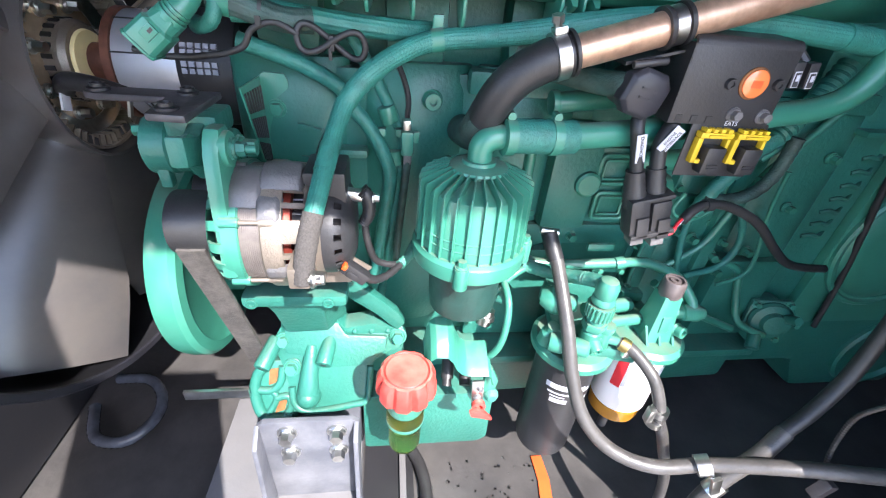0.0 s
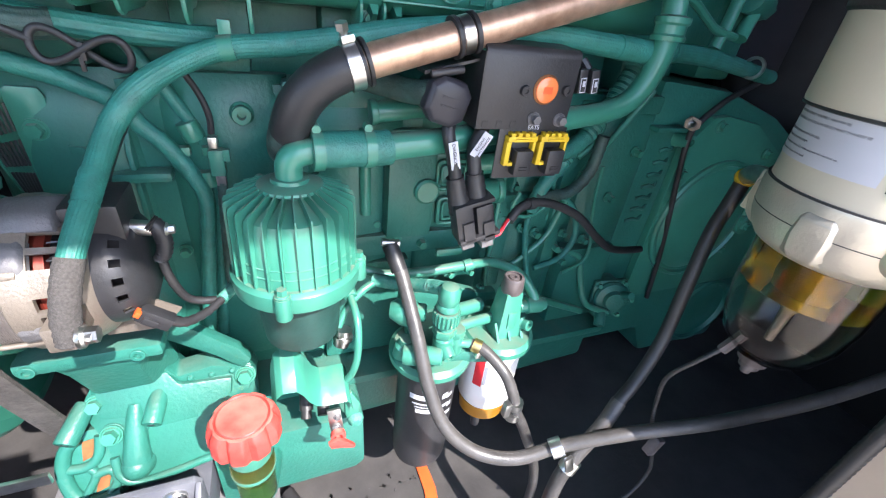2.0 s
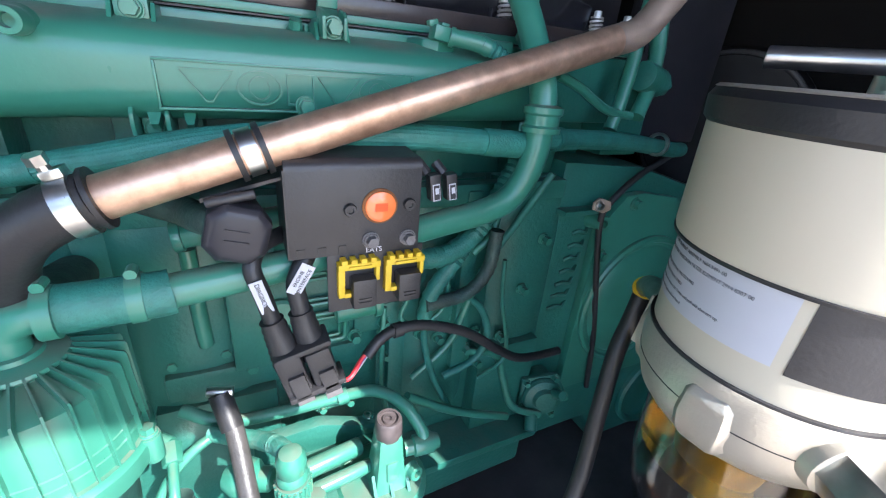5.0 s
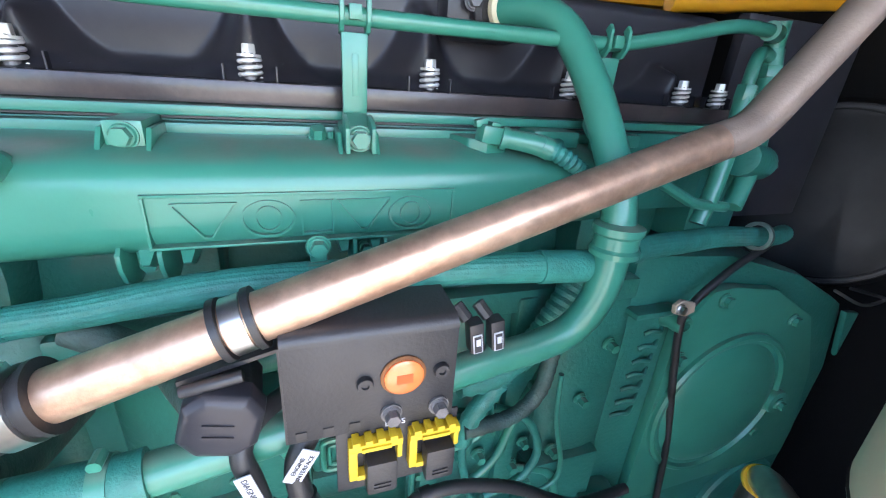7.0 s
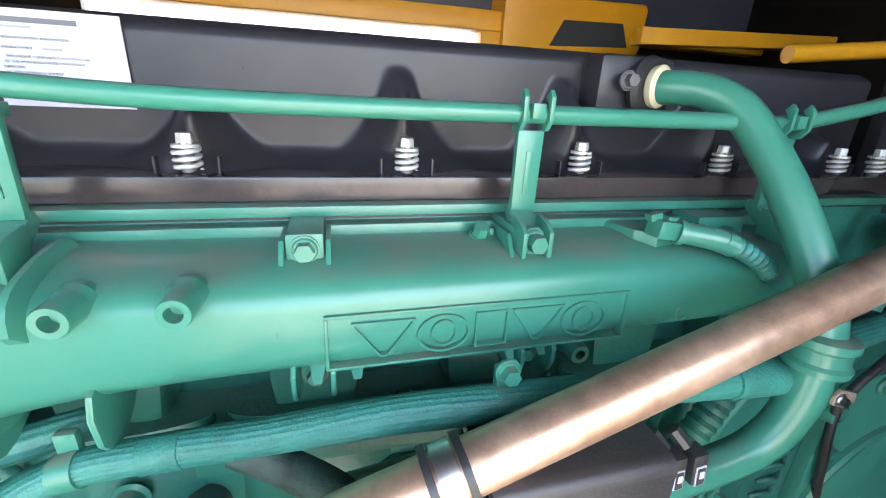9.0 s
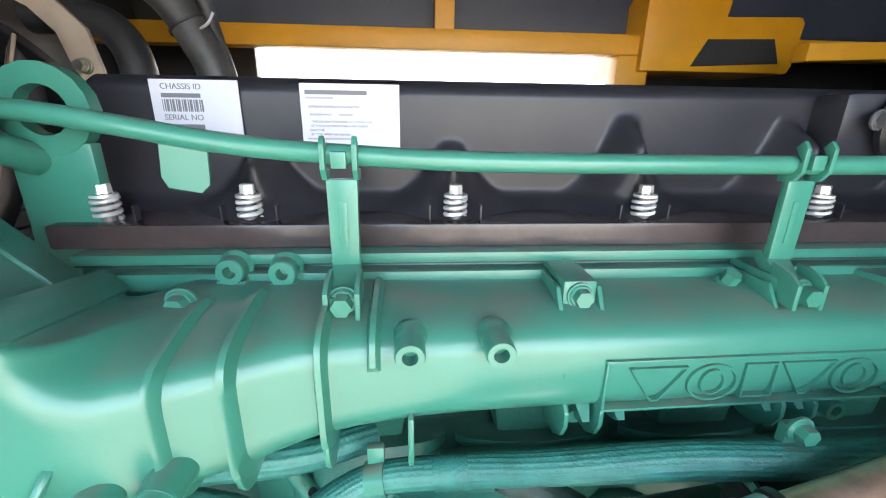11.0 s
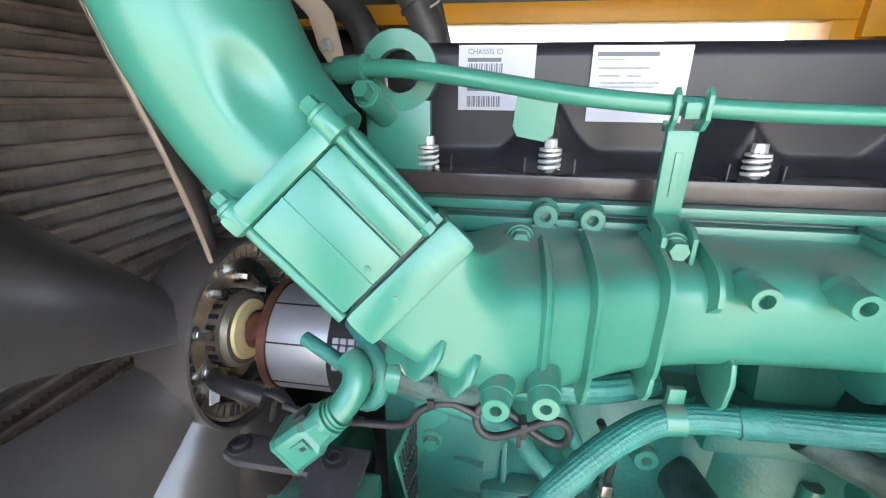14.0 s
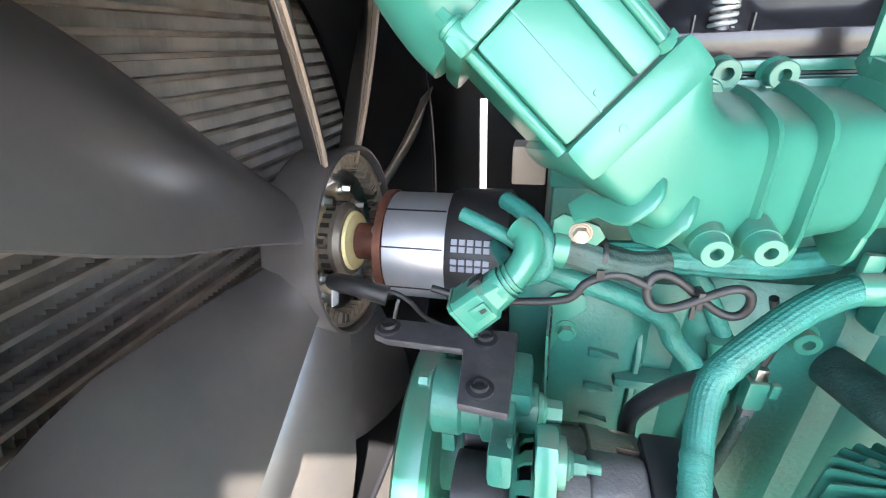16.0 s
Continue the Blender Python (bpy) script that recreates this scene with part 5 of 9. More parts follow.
part("catch", Mesh().box(PA.lerp(PB, 0.62) - pu * 0.0165, (0.012, 0.012, 0.004), Matrix.Rotation(radians(-39), 3, "Y")), BLACK, plug)
part("neck", Mesh().tube([PB - pd * 0.006, PB + pd * 0.005, (-0.534, -0.157, 1.473), (-0.527, -0.149, 1.485), (-0.528, -0.140, 1.496), (-0.536, -0.132, 1.500)], 0.0125, n=20, rip=0.0005, waves=0.003), GREEN, plug, angle=60)
part("collar", Mesh().tube([PB - pd * 0.004, PB + pd * 0.003], 0.0155, n=22), GREEN, plug)
for k in range(2):
    part("ring", Mesh().tube([PB + pd * (0.005 + 0.0045 * k), PB + pd * (0.007 + 0.0045 * k)], 0.0142, n=22), GREEN, plug)
part("wire_wrap", Mesh().tube([(-0.520, -0.122, 1.482), (-0.495, -0.119, 1.477), (-0.470, -0.118, 1.470), (-0.440, -0.113, 1.463), (-0.410, -0.104, 1.463)], 0.0150, n=48, ridge=0.0010, strands=11), DARK_OVERSPRAY, plug, "taped wire bundle with patchy green overspray", angle=80)
part("sleeve_ring", Mesh().tube([(-0.508, -0.1205, 1.4795), (-0.496, -0.1192, 1.4772)], 0.0166, n=24), GREEN, plug)
part("branch_hose", Mesh().tube([(-0.587, -0.112, 1.503), (-0.565, -0.121, 1.497), (-0.545, -0.128, 1.490), (-0.530, -0.136, 1.484)], 0.0066, n=16), GREEN_HOSE, plug, "capped branch sleeve", angle=60)
part("loop_hose", Mesh().tube([(-0.550, -0.085, 1.508), (-0.530, -0.108, 1.504), (-0.514, -0.124, 1.490), (-0.511, -0.131, 1.472), (-0.519, -0.131, 1.457), (-0.538, -0.118, 1.450), (-0.56, -0.06, 1.448)], 0.0088, n=18, rip=0.0006, waves=0.004), GREEN_HOSE, plug, angle=60)
part("tie", Mesh().tube([(-0.468, -0.115, 1.4712), (-0.464, -0.1145, 1.4705)], 0.0168, n=22), RUBBER, plug, "black cable tie")
part("tie_head", Mesh().box((-0.466, -0.132, 1.462), (0.006, 0.005, 0.009)), RUBBER, plug)

# ---- control panel ----
box = thing("control_panel", (0.085, -0.2, 1.38), "black steel bracket panel with orange push button and screws", "control panel")
part("face", Mesh().span((0.018, -0.2195, 1.393), (0.150, -0.2165, 1.480)), BLACK, box, bevel=0.001)
hood = [(-0.2195 + 0.010 * (1 - math.cos(radians(15 * k))), 1.4795 + 0.010 * math.sin(radians(15 * k))) for k in range(7)]
part("hood", Mesh().prism(hood + [(-0.13, 1.4935), (-0.13, 1.4905), (-0.2085, 1.4860), (-0.2150, 1.4830), (-0.2165, 1.4795)], (0.018, 0, 0), Y, Z, 0.132), BLACK, box, angle=40)
part("side", Mesh().span((0.0165, -0.219, 1.393), (0.0182, -0.14, 1.481)), BLACK, box)
part("bezel", Mesh().lathe((0.106, -0.2195, 1.443), FRONT, [(0.0, 0), (0.0180, 0), (0.0182, 0.0016), (0.0172, 0.0024), (0.0158, 0.0026), (0.0, 0.0026)], 40), RUST_ORANGE, box, "copper coloured button ring")
part("button", Mesh().lathe((0.106, -0.2215, 1.443), FRONT, [(0.0, 0), (0.0158, 0), (0.0156, 0.0022), (0.0135, 0.0036), (0.0, 0.0042)], 36), ORANGE, box, "orange push button")
part("button_mark", Mesh().box((0.106, -0.2256, 1.443), (0.013, 0.0006, 0.0085)), ORANGE_PAINT, box, "faint symbol on the button", bevel=0.0002)
for x, z in ((0.076, 1.441), (0.137, 1.443)):
    part("screw", Mesh().lathe((x, -0.2195, z), FRONT, [(0.0, 0), (0.0064, 0), (0.0066, 0.003), (0.0058, 0.0048), (0.0032, 0.0048), (0.0028, 0.003), (0.0, 0.003)], 18), BLACK, box)
for x, z in ((0.097, 1.407), (0.137, 1.406)):
    part("bolt", Mesh().bolt((x, -0.2195, z), FRONT, 0.0066, 0.009), ALU_DARK, box)
part("plate", Mesh().span((0.053, -0.2165, 1.325), (0.157, -0.2140, 1.395)), BLACK, box, bevel=0.001)
words("print", "EATS", 0.0078, plane_m((0.1005, -0.2198, 1.3955), X, Z), PAPER, box, "white printed word")
for k in range(3):
    part("slot", Mesh().box((0.028 + 0.020 * k, -0.2198, 1.399), (0.008, 0.0012, 0.009)), RUBBER, box)
for x in (0.062, 0.112):
    y = part("fuse_holder", Mesh().span((x, -0.228, 1.3785), (x + 0.044, -0.2165, 1.3855)).span((x, -0.226, 1.346), (x + 0.007, -0.2165, 1.378)).span((x + 0.0395, -0.226, 1.362), (x + 0.044, -0.2165, 1.378)).span((x + 0.006, -0.2265, 1.3455), (x + 0.016, -0.2165, 1.351)), YELLOW, box, "yellow plastic fuse holder", bevel=0.0012)
    for k in range(4):
        part("ridge", Mesh().span((x + 0.003 + 0.010 * k, -0.2295, 1.386), (x + 0.009 + 0.010 * k, -0.2180, 1.3905)), YELLOW, y, bevel=0.0008)
    part("bar", Mesh().span((x + 0.010, -0.2300, 1.3795), (x + 0.034, -0.2278, 1.3830)), YELLOW, y, bevel=0.0005)
    part("fuse_cap", Mesh().span((x + 0.013, -0.234, 1.334), (x + 0.039, -0.2172, 1.3685)), BLACK, y, "black cap", bevel=0.0035)
    part("cap_ridge", Mesh().box((x + 0.026, -0.2345, 1.342), (0.014, 0.0014, 0.0016)).box((x + 0.026, -0.2345, 1.346), (0.014, 0.0014, 0.0016)), BLACK, y)

cap = thing("socket_cap", (-0.025, -0.22, 1.40), "square black plastic socket with hinged cap beside the panel", "socket")
TILT = Matrix.Rotation(radians(16), 3, "Y")


def octagon(y, a, b, cz=1.424, cx=-0.024):
    return [V((cx, y, cz)) + TILT @ V((i * a, 0, j * b)) for i, j in ((1, 0.55), (0.55, 1), (-0.55, 1), (-1, 0.55), (-1, -0.55), (-0.5, -1), (0.5, -1), (1, -0.55))]


lid = part("cap", Mesh().rings([octagon(-0.205, 0.027, 0.027), octagon(-0.220, 0.0265, 0.0265), octagon(-0.2245, 0.0225, 0.0225), octagon(-0.2262, 0.018, 0.018)]), COVER, cap, "worn grey black eight-sided lid", bevel=0.0012)
part("lid_rib", Mesh().box((-0.024, -0.2268, 1.430), (0.020, 0.0016, 0.0022), TILT).box((-0.0255, -0.2268, 1.420), (0.020, 0.0016, 0.0022), TILT), COVER, lid)
part("body", Mesh().rings([octagon(-0.165, 0.022, 0.022), octagon(-0.200, 0.024, 0.024), octagon(-0.2065, 0.0275, 0.0275)]), BLACK, cap, bevel=0.002)
part("hinge", Mesh().cyl((-0.046, -0.214, 1.4535), (-0.006, -0.214, 1.4600), 0.0045, n=14), BLACK, cap, bevel=0.002)
part("bracket", Mesh().prism([(-0.050, 1.455), (0.018, 1.472), (0.018, 1.469), (-0.050, 1.451)], (0, -0.205, 0), X, Z, -0.03), BLACK, cap)
part("cable", Mesh().tube([(-0.035, -0.205, 1.43), (-0.055, -0.17, 1.425), (-0.075, -0.14, 1.425), (-0.11, -0.115, 1.43), (-0.15, -0.10, 1.445)], 0.015, n=16), DARK_OVERSPRAY, cap)

for x in (0.176, 0.196):
    f = thing("fuse_block", (x, -0.2, 1.437), "small black fuse block with white framed label", "fuse", "fuses beside the panel")
    part("body", Mesh().box((x, -0.194, 1.452), (0.0135, 0.014, 0.030), Matrix.Rotation(radians(-8), 3, "Y")), BLACK, f, bevel=0.002)
    part("label_frame", Mesh().box((x + 0.0005, -0.2015, 1.447), (0.0085, 0.0008, 0.019), Matrix.Rotation(radians(-8), 3, "Y")), PAPER, f)
    part("label_face", Mesh().box((x + 0.0005, -0.2021, 1.447), (0.0065, 0.0008, 0.0165), Matrix.Rotation(radians(-8), 3, "Y")), INK, f)
    part("label_print", Mesh().box((x + 0.0005, -0.2026, 1.449), (0.004, 0.0006, 0.007), Matrix.Rotation(radians(-8), 3, "Y")), PAPER, f)
    part("mount", Mesh().tube([(x - 0.006, -0.188, 1.465), (x - 0.014, -0.18, 1.476)], 0.006, n=8), BLACK, f)

# labelled harness with two plugs
har = thing("diagnostic_harness", (0.02, -0.22, 1.23), "two taped black cables with white tags and square plugs", "cable")
part("cable", Mesh().tube([(0.018, -0.17, 1.402), (-0.005, -0.195, 1.402), (-0.016, -0.212, 1.388), (-0.010, -0.218, 1.362), (-0.004, -0.222, 1.335), (0.004, -0.225, 1.30)], 0.0085, n=14), RUBBER, har, angle=60)
part("cable", Mesh().tube([(0.06, -0.17, 1.41), (0.045, -0.19, 1.402), (0.034, -0.205, 1.388), (0.022, -0.214, 1.366), (0.024, -0.22, 1.34), (0.030, -0.225, 1.305)], 0.0095, n=14), RUBBER, har, angle=60)
part("boot", Mesh().tube([(-0.004, -0.222, 1.332), (0.002, -0.224, 1.308), (0.008, -0.228, 1.285)], 0.0120, n=18, r_end=0.0165, rip=0.0010, waves=0.0045), RUBBER, har)
part("boot", Mesh().tube([(0.024, -0.22, 1.336), (0.030, -0.224, 1.308), (0.036, -0.228, 1.285)], 0.0125, n=18, r_end=0.0165, rip=0.0010, waves=0.0045), RUBBER, har)
tilt = Matrix.Rotation(radians(-14), 3, "Y")
for x in (0.012, 0.042):
    p_ = part("plug", Mesh().box((x - 0.001, -0.232, 1.272), (0.027, 0.03, 0.058), tilt), BLACK, har, bevel=0.006)
    part("key", Mesh().box((x + 0.004, -0.248, 1.262), (0.016, 0.006, 0.03), tilt), BLACK, p_, bevel=0.001)
    part("tip", Mesh().box((x + 0.009, -0.232, 1.238), (0.018, 0.02, 0.014), tilt), ALU_DARK, p_, bevel=0.001)
part("tape_band", Mesh().box((0.022, -0.229, 1.301), (0.056, 0.034, 0.007), tilt), RUBBER, har, "crossed tape band", bevel=0.003)
part("clamp_bar", Mesh().box((0.034, -0.236, 1.252), (0.060, 0.030, 0.007), tilt), BLACK, har, bevel=0.002)
t1 = part("tag", Mesh().box((-0.0105, -0.2275, 1.362), (0.012, 0.0012, 0.036), Matrix.Rotation(radians(-14), 3, "Y")), PAPER, har, "white paper cable tag")
t2 = part("tag", Mesh().box((0.026, -0.2245, 1.374), (0.014, 0.0012, 0.034), Matrix.Rotation(radians(30), 3, "Y")), PAPER, har, "white paper cable tag")
u1 = V((0.24, 0, -0.97))
words("print", "DIAGNOSIS", 0.0062, plane_m((-0.0105, -0.2285, 1.362), u1, u1.cross(V((0, 1, 0)))), INK, t1)
u2 = V((0.50, 0, 0.866))
words("print", "ENGINE", 0.0052, plane_m((0.0238, -0.2255, 1.3755), u2, u2.cross(V((0, 1, 0)))), INK, t2)
words("print", "INTERFACE", 0.0052, plane_m((0.0288, -0.2255, 1.3725), u2, u2.cross(V((0, 1, 0)))), INK, t2)
for k, mt in enumerate((WHITEWIRE, BLUEWIRE, REDWIRE)):
    part("wire", Mesh().tube([(0.056 + 0.002 * k, -0.235, 1.246), (0.070, -0.232 - 0.003 * k, 1.243 + 0.003 * k), (0.085, -0.225, 1.254 + 0.002 * k), (0.098, -0.218, 1.265)], 0.0027, n=8), mt, har, ("white wire", "blue wire", "red wire")[k])
part("sleeve", Mesh().tube([(0.094, -0.220, 1.258), (0.112, -0.212, 1.272), (0.135, -0.206, 1.277), (0.175, -0.202, 1.272), (0.240, -0.198, 1.243), (0.300, -0.192, 1.195), (0.345, -0.188, 1.163), (0.390, -0.182, 1.148), (0.446, -0.176, 1.140)], 0.0072, n=16, rip=0.0005, waves=0.004), RUBBER, har, angle=60)
part("tape_band", Mesh().tube([(0.130, -0.2065, 1.2765), (0.142, -0.205, 1.2765)], 0.0092, n=16), RUBBER, har)

# ---- alternator ----
AY, AZ = -0.195, 1.232
alt = thing("alternator", (-0.46, AY, AZ - 0.09), "cast aluminium alternator with green painted front, slots and copper windings", "alternator")
AX = 0.028
def bell(prof, w0, w1, sectors, frac, a0, skip=(), thick=0.005):
    """A cast shell turned about X with windows through it between two profile points."""
    m = Mesh()
    n = sectors * 4
    ang = [radians(a0) + 2 * math.pi * (k // 4 + ((-0.5, -frac / 2, 0, frac / 2)[k % 4])) / sectors for k in range(n)]
    rows = len(prof)
    vs = []
    for off in (0, thick):
        for x, r in prof:
            vs += [V((AX + x, AY + (r - off) * math.cos(t), AZ + (r - off) * math.sin(t))) for t in ang]
    q = n * rows

    def solid(i, k):
        k %= n
        return not (w0 <= i < w1 and k % 4 in (1, 2) and k // 4 not in skip)
    fs = []
    for i in range(rows - 1):
        for k in range(n):
            if not solid(i, k):
                continue
            k2 = (k + 1) % n
            c = (i * n + k, (i + 1) * n + k, (i + 1) * n + k2, i * n + k2)
            fs.append(c)
            fs.append(tuple(v + q for v in reversed(c)))
            for (i2, j2), (u, v) in (((i, k - 1), (c[0], c[1])), ((i, k + 1), (c[2], c[3])), ((i - 1, k), (c[3], c[0])), ((i + 1, k), (c[1], c[2]))):
                if 0 <= i2 < rows - 1 and not solid(i2, j2):
                    fs.append((u, u + q, v + q, v))
    return m.add(vs, fs)


part("front_housing", bell([(-0.558, 0.034), (-0.557, 0.056), (-0.552, 0.069), (-0.546, 0.076), (-0.533, 0.0805), (-0.528, 0.0815), (-0.514, 0.0815)], 2, 4, 18, 0.56, 3), GREEN, alt, "green painted front housing with slots", angle=40)
part("front_band", Mesh().lathe((AX - 0.526, AY, AZ), X, [(0.079, 0), (0.0828, 0.001), (0.0828, 0.011), (0.079, 0.012)], 56, closed=True), GREEN, alt)
part("front_core", Mesh().lathe((AX - 0.550, AY, AZ), X, [(0.0, 0), (0.052, 0), (0.060, 0.008), (0.062, 0.036), (0.0, 0.036)], 40), BLACK, alt)
part("stator", Mesh().lathe((AX - 0.514, AY, AZ), X, [q for k in range(12) for q in ((0.0785, 0.0022 * k), (0.0785, 0.0022 * k + 0.0018), (0.0782, 0.0022 * k + 0.0019), (0.0782, 0.0022 * k + 0.0021))], 56), STATOR, alt, "dark laminated stator ring")
part("rear_housing", bell([(-0.491, 0.076), (-0.491, 0.081), (-0.489, 0.083), (-0.476, 0.083), (-0.472, 0.0815), (-0.467, 0.081), (-0.455, 0.080), (-0.443, 0.0785), (-0.434, 0.074), (-0.426, 0.066), (-0.422, 0.052)], 5, 7, 24, 0.70, 7.5, (10, 4, 16, 22)), ALU, alt, "bare cast aluminium rear housing with windows", angle=40)
part("rear_cover", bell([(-0.428, 0.058), (-0.428, 0.0655), (-0.420, 0.0658), (-0.411, 0.0645), (-0.402, 0.0605), (-0.394, 0.053), (-0.388, 0.036), (-0.387, 0.006)], 3, 4, 20, 0.42, 4, thick=0.003), BLACK, alt, "black dished rear cover with slots", angle=40)
part("core", Mesh().lathe((AX - 0.489, AY, AZ), X, [(0.0, 0), (0.056, 0), (0.056, 0.06), (0.0, 0.06)], 40), BLACK, alt)
part("winding", Mesh().lathe((AX - 0.476, AY, AZ), X, [(0.050, 0), (0.064, 0.002), (0.066, 0.008), (0.064, 0.015), (0.050, 0.017)], 40), COPPER, alt, "red copper windings")
for k in range(24):
    a = 2 * math.pi * (k + 0.2) / 24
    r = V((0, math.cos(a), math.sin(a)))
    part("fan_fin", Mesh().box(V((AX - 0.450, AY, AZ)) + r * 0.062, (0.014, 0.016, 0.0016), Matrix.Rotation(a + 0.5, 3, "X")), ALU_DARK, alt)
for a in (150, 210, 270, 330, 30, 96):
    r = V((0, math.cos(radians(a)), math.sin(radians(a))))
    c = V((AX, AY, AZ)) + r * 0.0815
    part("through_bolt", Mesh().cyl(c + X * -0.528, c + X * -0.480, 0.0028, n=12), ALU, alt)
    part("bolt_lug", Mesh().cyl(c - r * 0.003 + X * -0.491, c - r * 0.003 + X * -0.474, 0.0068, 0.0058, n=16), ALU, alt, bevel=0.002)
    part("front_lug", Mesh().cyl(c + X * -0.533, c + X * -0.512, 0.0062, n=16), GREEN if a != 96 else ALU_DARK, alt, bevel=0.0015)
def arc_pad(x0, x1, a0, a1, h):
    """A raised cast pad that hugs the round housing, fading out at both ends."""
    loops = []
    for k in range(13):
        f = k / 12
        a, hh = radians(a0 + (a1 - a0) * f), h * min(1, 3.5 * f + 0.1, 3.5 * (1 - f) + 0.1)
        r = V((0, math.cos(a), math.sin(a)))
        loops.append([V((AX + x, AY, AZ)) + r * q for x, q in ((x0, 0.078), (x0 + 0.001, 0.0815 + hh * 0.6), (x0 + 0.005, 0.0825 + hh), (x1 - 0.007, 0.0815 + hh), (x1 - 0.002, 0.079 + hh * 0.6), (x1, 0.076))])
    return Mesh().rings(loops)


# Pads use the darker aluminium so their shade sits in the colour.
for x0, x1, a0, a1, h in ((-0.527, -0.488, 92, 138, 0.006), (-0.494, -0.444, 84, 122, 0.007), (-0.494, -0.466, 128, 150, 0.004), (-0.490, -0.462, 190, 205, 0.003)):
    part("cast_pad", arc_pad(x0, x1, a0, a1, h), ALU_DARK, alt, "cast pad, darker grey with its shade put into the colour", angle=50)
part("pulley", Mesh().lathe((AX - 0.612, AY, AZ), X, [(0.0, 0.006), (0.018, 0.006), (0.022, 0.002), (0.034, 0.0)] + [q for k in range(6) for q in ((0.0365, 0.004 + 0.007 * k), (0.0335, 0.0075 + 0.007 * k))] + [(0.037, 0.047), (0.034, 0.055), (0.0, 0.055)], 40), ALU_DARK, alt, "dark ribbed belt pulley")
ear = Mesh().prism([(-0.275, 1.20), (-0.262, 1.30), (-0.252, 1.345), (-0.236, 1.369), (-0.212, 1.368), (-0.202, 1.345), (-0.21, 1.30), (-0.225, 1.22)], (-0.512, 0, 0), Y, Z, 0.018)
part("top_ear", ear, GREEN, alt, bevel=0.005)
part("pivot_boss", Mesh().cyl((-0.512, -0.228, 1.345), (-0.488, -0.228, 1.345), 0.0195, n=24), GREEN, alt, bevel=0.003)
part("pivot_bolt", Mesh().bolt((-0.488, -0.228, 1.345), X, 0.0090, 0.012).cyl((-0.476, -0.228, 1.345), (-0.462, -0.228, 1.345), 0.0048, n=12), GREEN_CAST, alt)
part("pivot_bolt", Mesh().bolt((-0.53, -0.228, 1.345), -X, 0.0105, 0.012), GREEN, alt)
part("terminal_block", Mesh().span((-0.418, AY - 0.032, 1.262), (-0.368, AY + 0.034, 1.318)), BLACK, alt, "black terminal block", bevel=0.005)
part("regulator", Mesh().span((-0.398, AY - 0.040, 1.205), (-0.374, AY + 0.044, 1.266)), BLACK, alt, "black regulator housing", bevel=0.004)
for k in range(4):
    part("regulator_fin", Mesh().span((-0.376, AY - 0.036 + 0.018 * k, 1.210), (-0.368, AY - 0.029 + 0.018 * k, 1.258)), BLACK, alt, bevel=0.0015)
part("terminal", Mesh().cyl((-0.372, AY - 0.008, 1.282), (-0.350, AY - 0.008, 1.278), 0.0085, n=18), ZINC, alt, bevel=0.001)
part("terminal_boot", Mesh().tube([(-0.352, AY - 0.008, 1.286), (-0.345, AY - 0.009, 1.279), (-0.342, AY - 0.010, 1.264), (-0.344, AY - 0.012, 1.250), (-0.350, AY - 0.012, 1.240)], 0.0105, n=16, rip=0.0012, waves=0.005, r_end=0.008), RUBBER, alt, "crumpled black terminal boot", angle=60)
part("nut", Mesh().bolt((-0.338, AY - 0.009, 1.276), X, 0.0058, 0.007), ZINC, alt)
part("boot", Mesh().tube([(-0.348, AY - 0.012, 1.246), (-0.347, AY - 0.014, 1.225), (-0.342, AY - 0.010, 1.195), (-0.332, AY - 0.004, 1.172), (-0.305, AY + 0.006, 1.160), (-0.285, AY + 0.03, 1.158)], 0.0052, n=12, rip=0.0005, waves=0.003), RUBBER, alt)
part("back_plate", Mesh().prism([(-0.42, 1.150), (-0.372, 1.150), (-0.352, 1.162), (-0.340, 1.175), (-0.375, 1.200), (-0.42, 1.20)], (0, -0.215, 0), X, Z, 0.004), ALU, alt, "bare cast foot plate", bevel=0.001)
part("stud", Mesh().cyl((-0.414, -0.300, 1.222), (-0.392, -0.306, 1.222), 0.006, n=10).bolt((-0.404, -0.302, 1.222), X, 0.009, 0.012), ZINC, alt)
part("lug", Mesh().span((-0.43, -0.305, 1.208), (-0.405, -0.262, 1.236)), ALU, alt, bevel=0.003)
con3 = thing("alternator_plug", (-0.36, -0.245, 1.17), "black two-way plug with orange lock behind the alternator", "connector")
part("body", Mesh().box((-0.360, -0.245, 1.188), (0.036, 0.016, 0.017), Matrix.Rotation(radians(40), 3, "Y")), BLACK, con3, bevel=0.002)
part("lock", Mesh().box((-0.372, -0.253, 1.203), (0.006, 0.010, 0.007), Matrix.Rotation(radians(40), 3, "Y")), ORANGE_PAINT, con3, "orange lock tab", bevel=0.001)
part("clip", Mesh().box((-0.364, -0.254, 1.188), (0.016, 0.003, 0.009), Matrix.Rotation(radians(40), 3, "Y")), BLACK, con3, bevel=0.001)
part("lead", Mesh().tube([(-0.35, -0.243, 1.18), (-0.335, -0.235, 1.167), (-0.315, -0.215, 1.162), (-0.295, -0.19, 1.165)], 0.0070, n=14, r_end=0.0050, rip=0.0009, waves=0.004), RUBBER, con3, "taped lead")
part("lead_end", Mesh().tube([(-0.300, -0.196, 1.164), (-0.288, -0.180, 1.168), (-0.276, -0.150, 1.172)], 0.0078, n=14, rip=0.0008, waves=0.004), HOSE_OVERSPRAY, con3, "green oversprayed end of the lead")

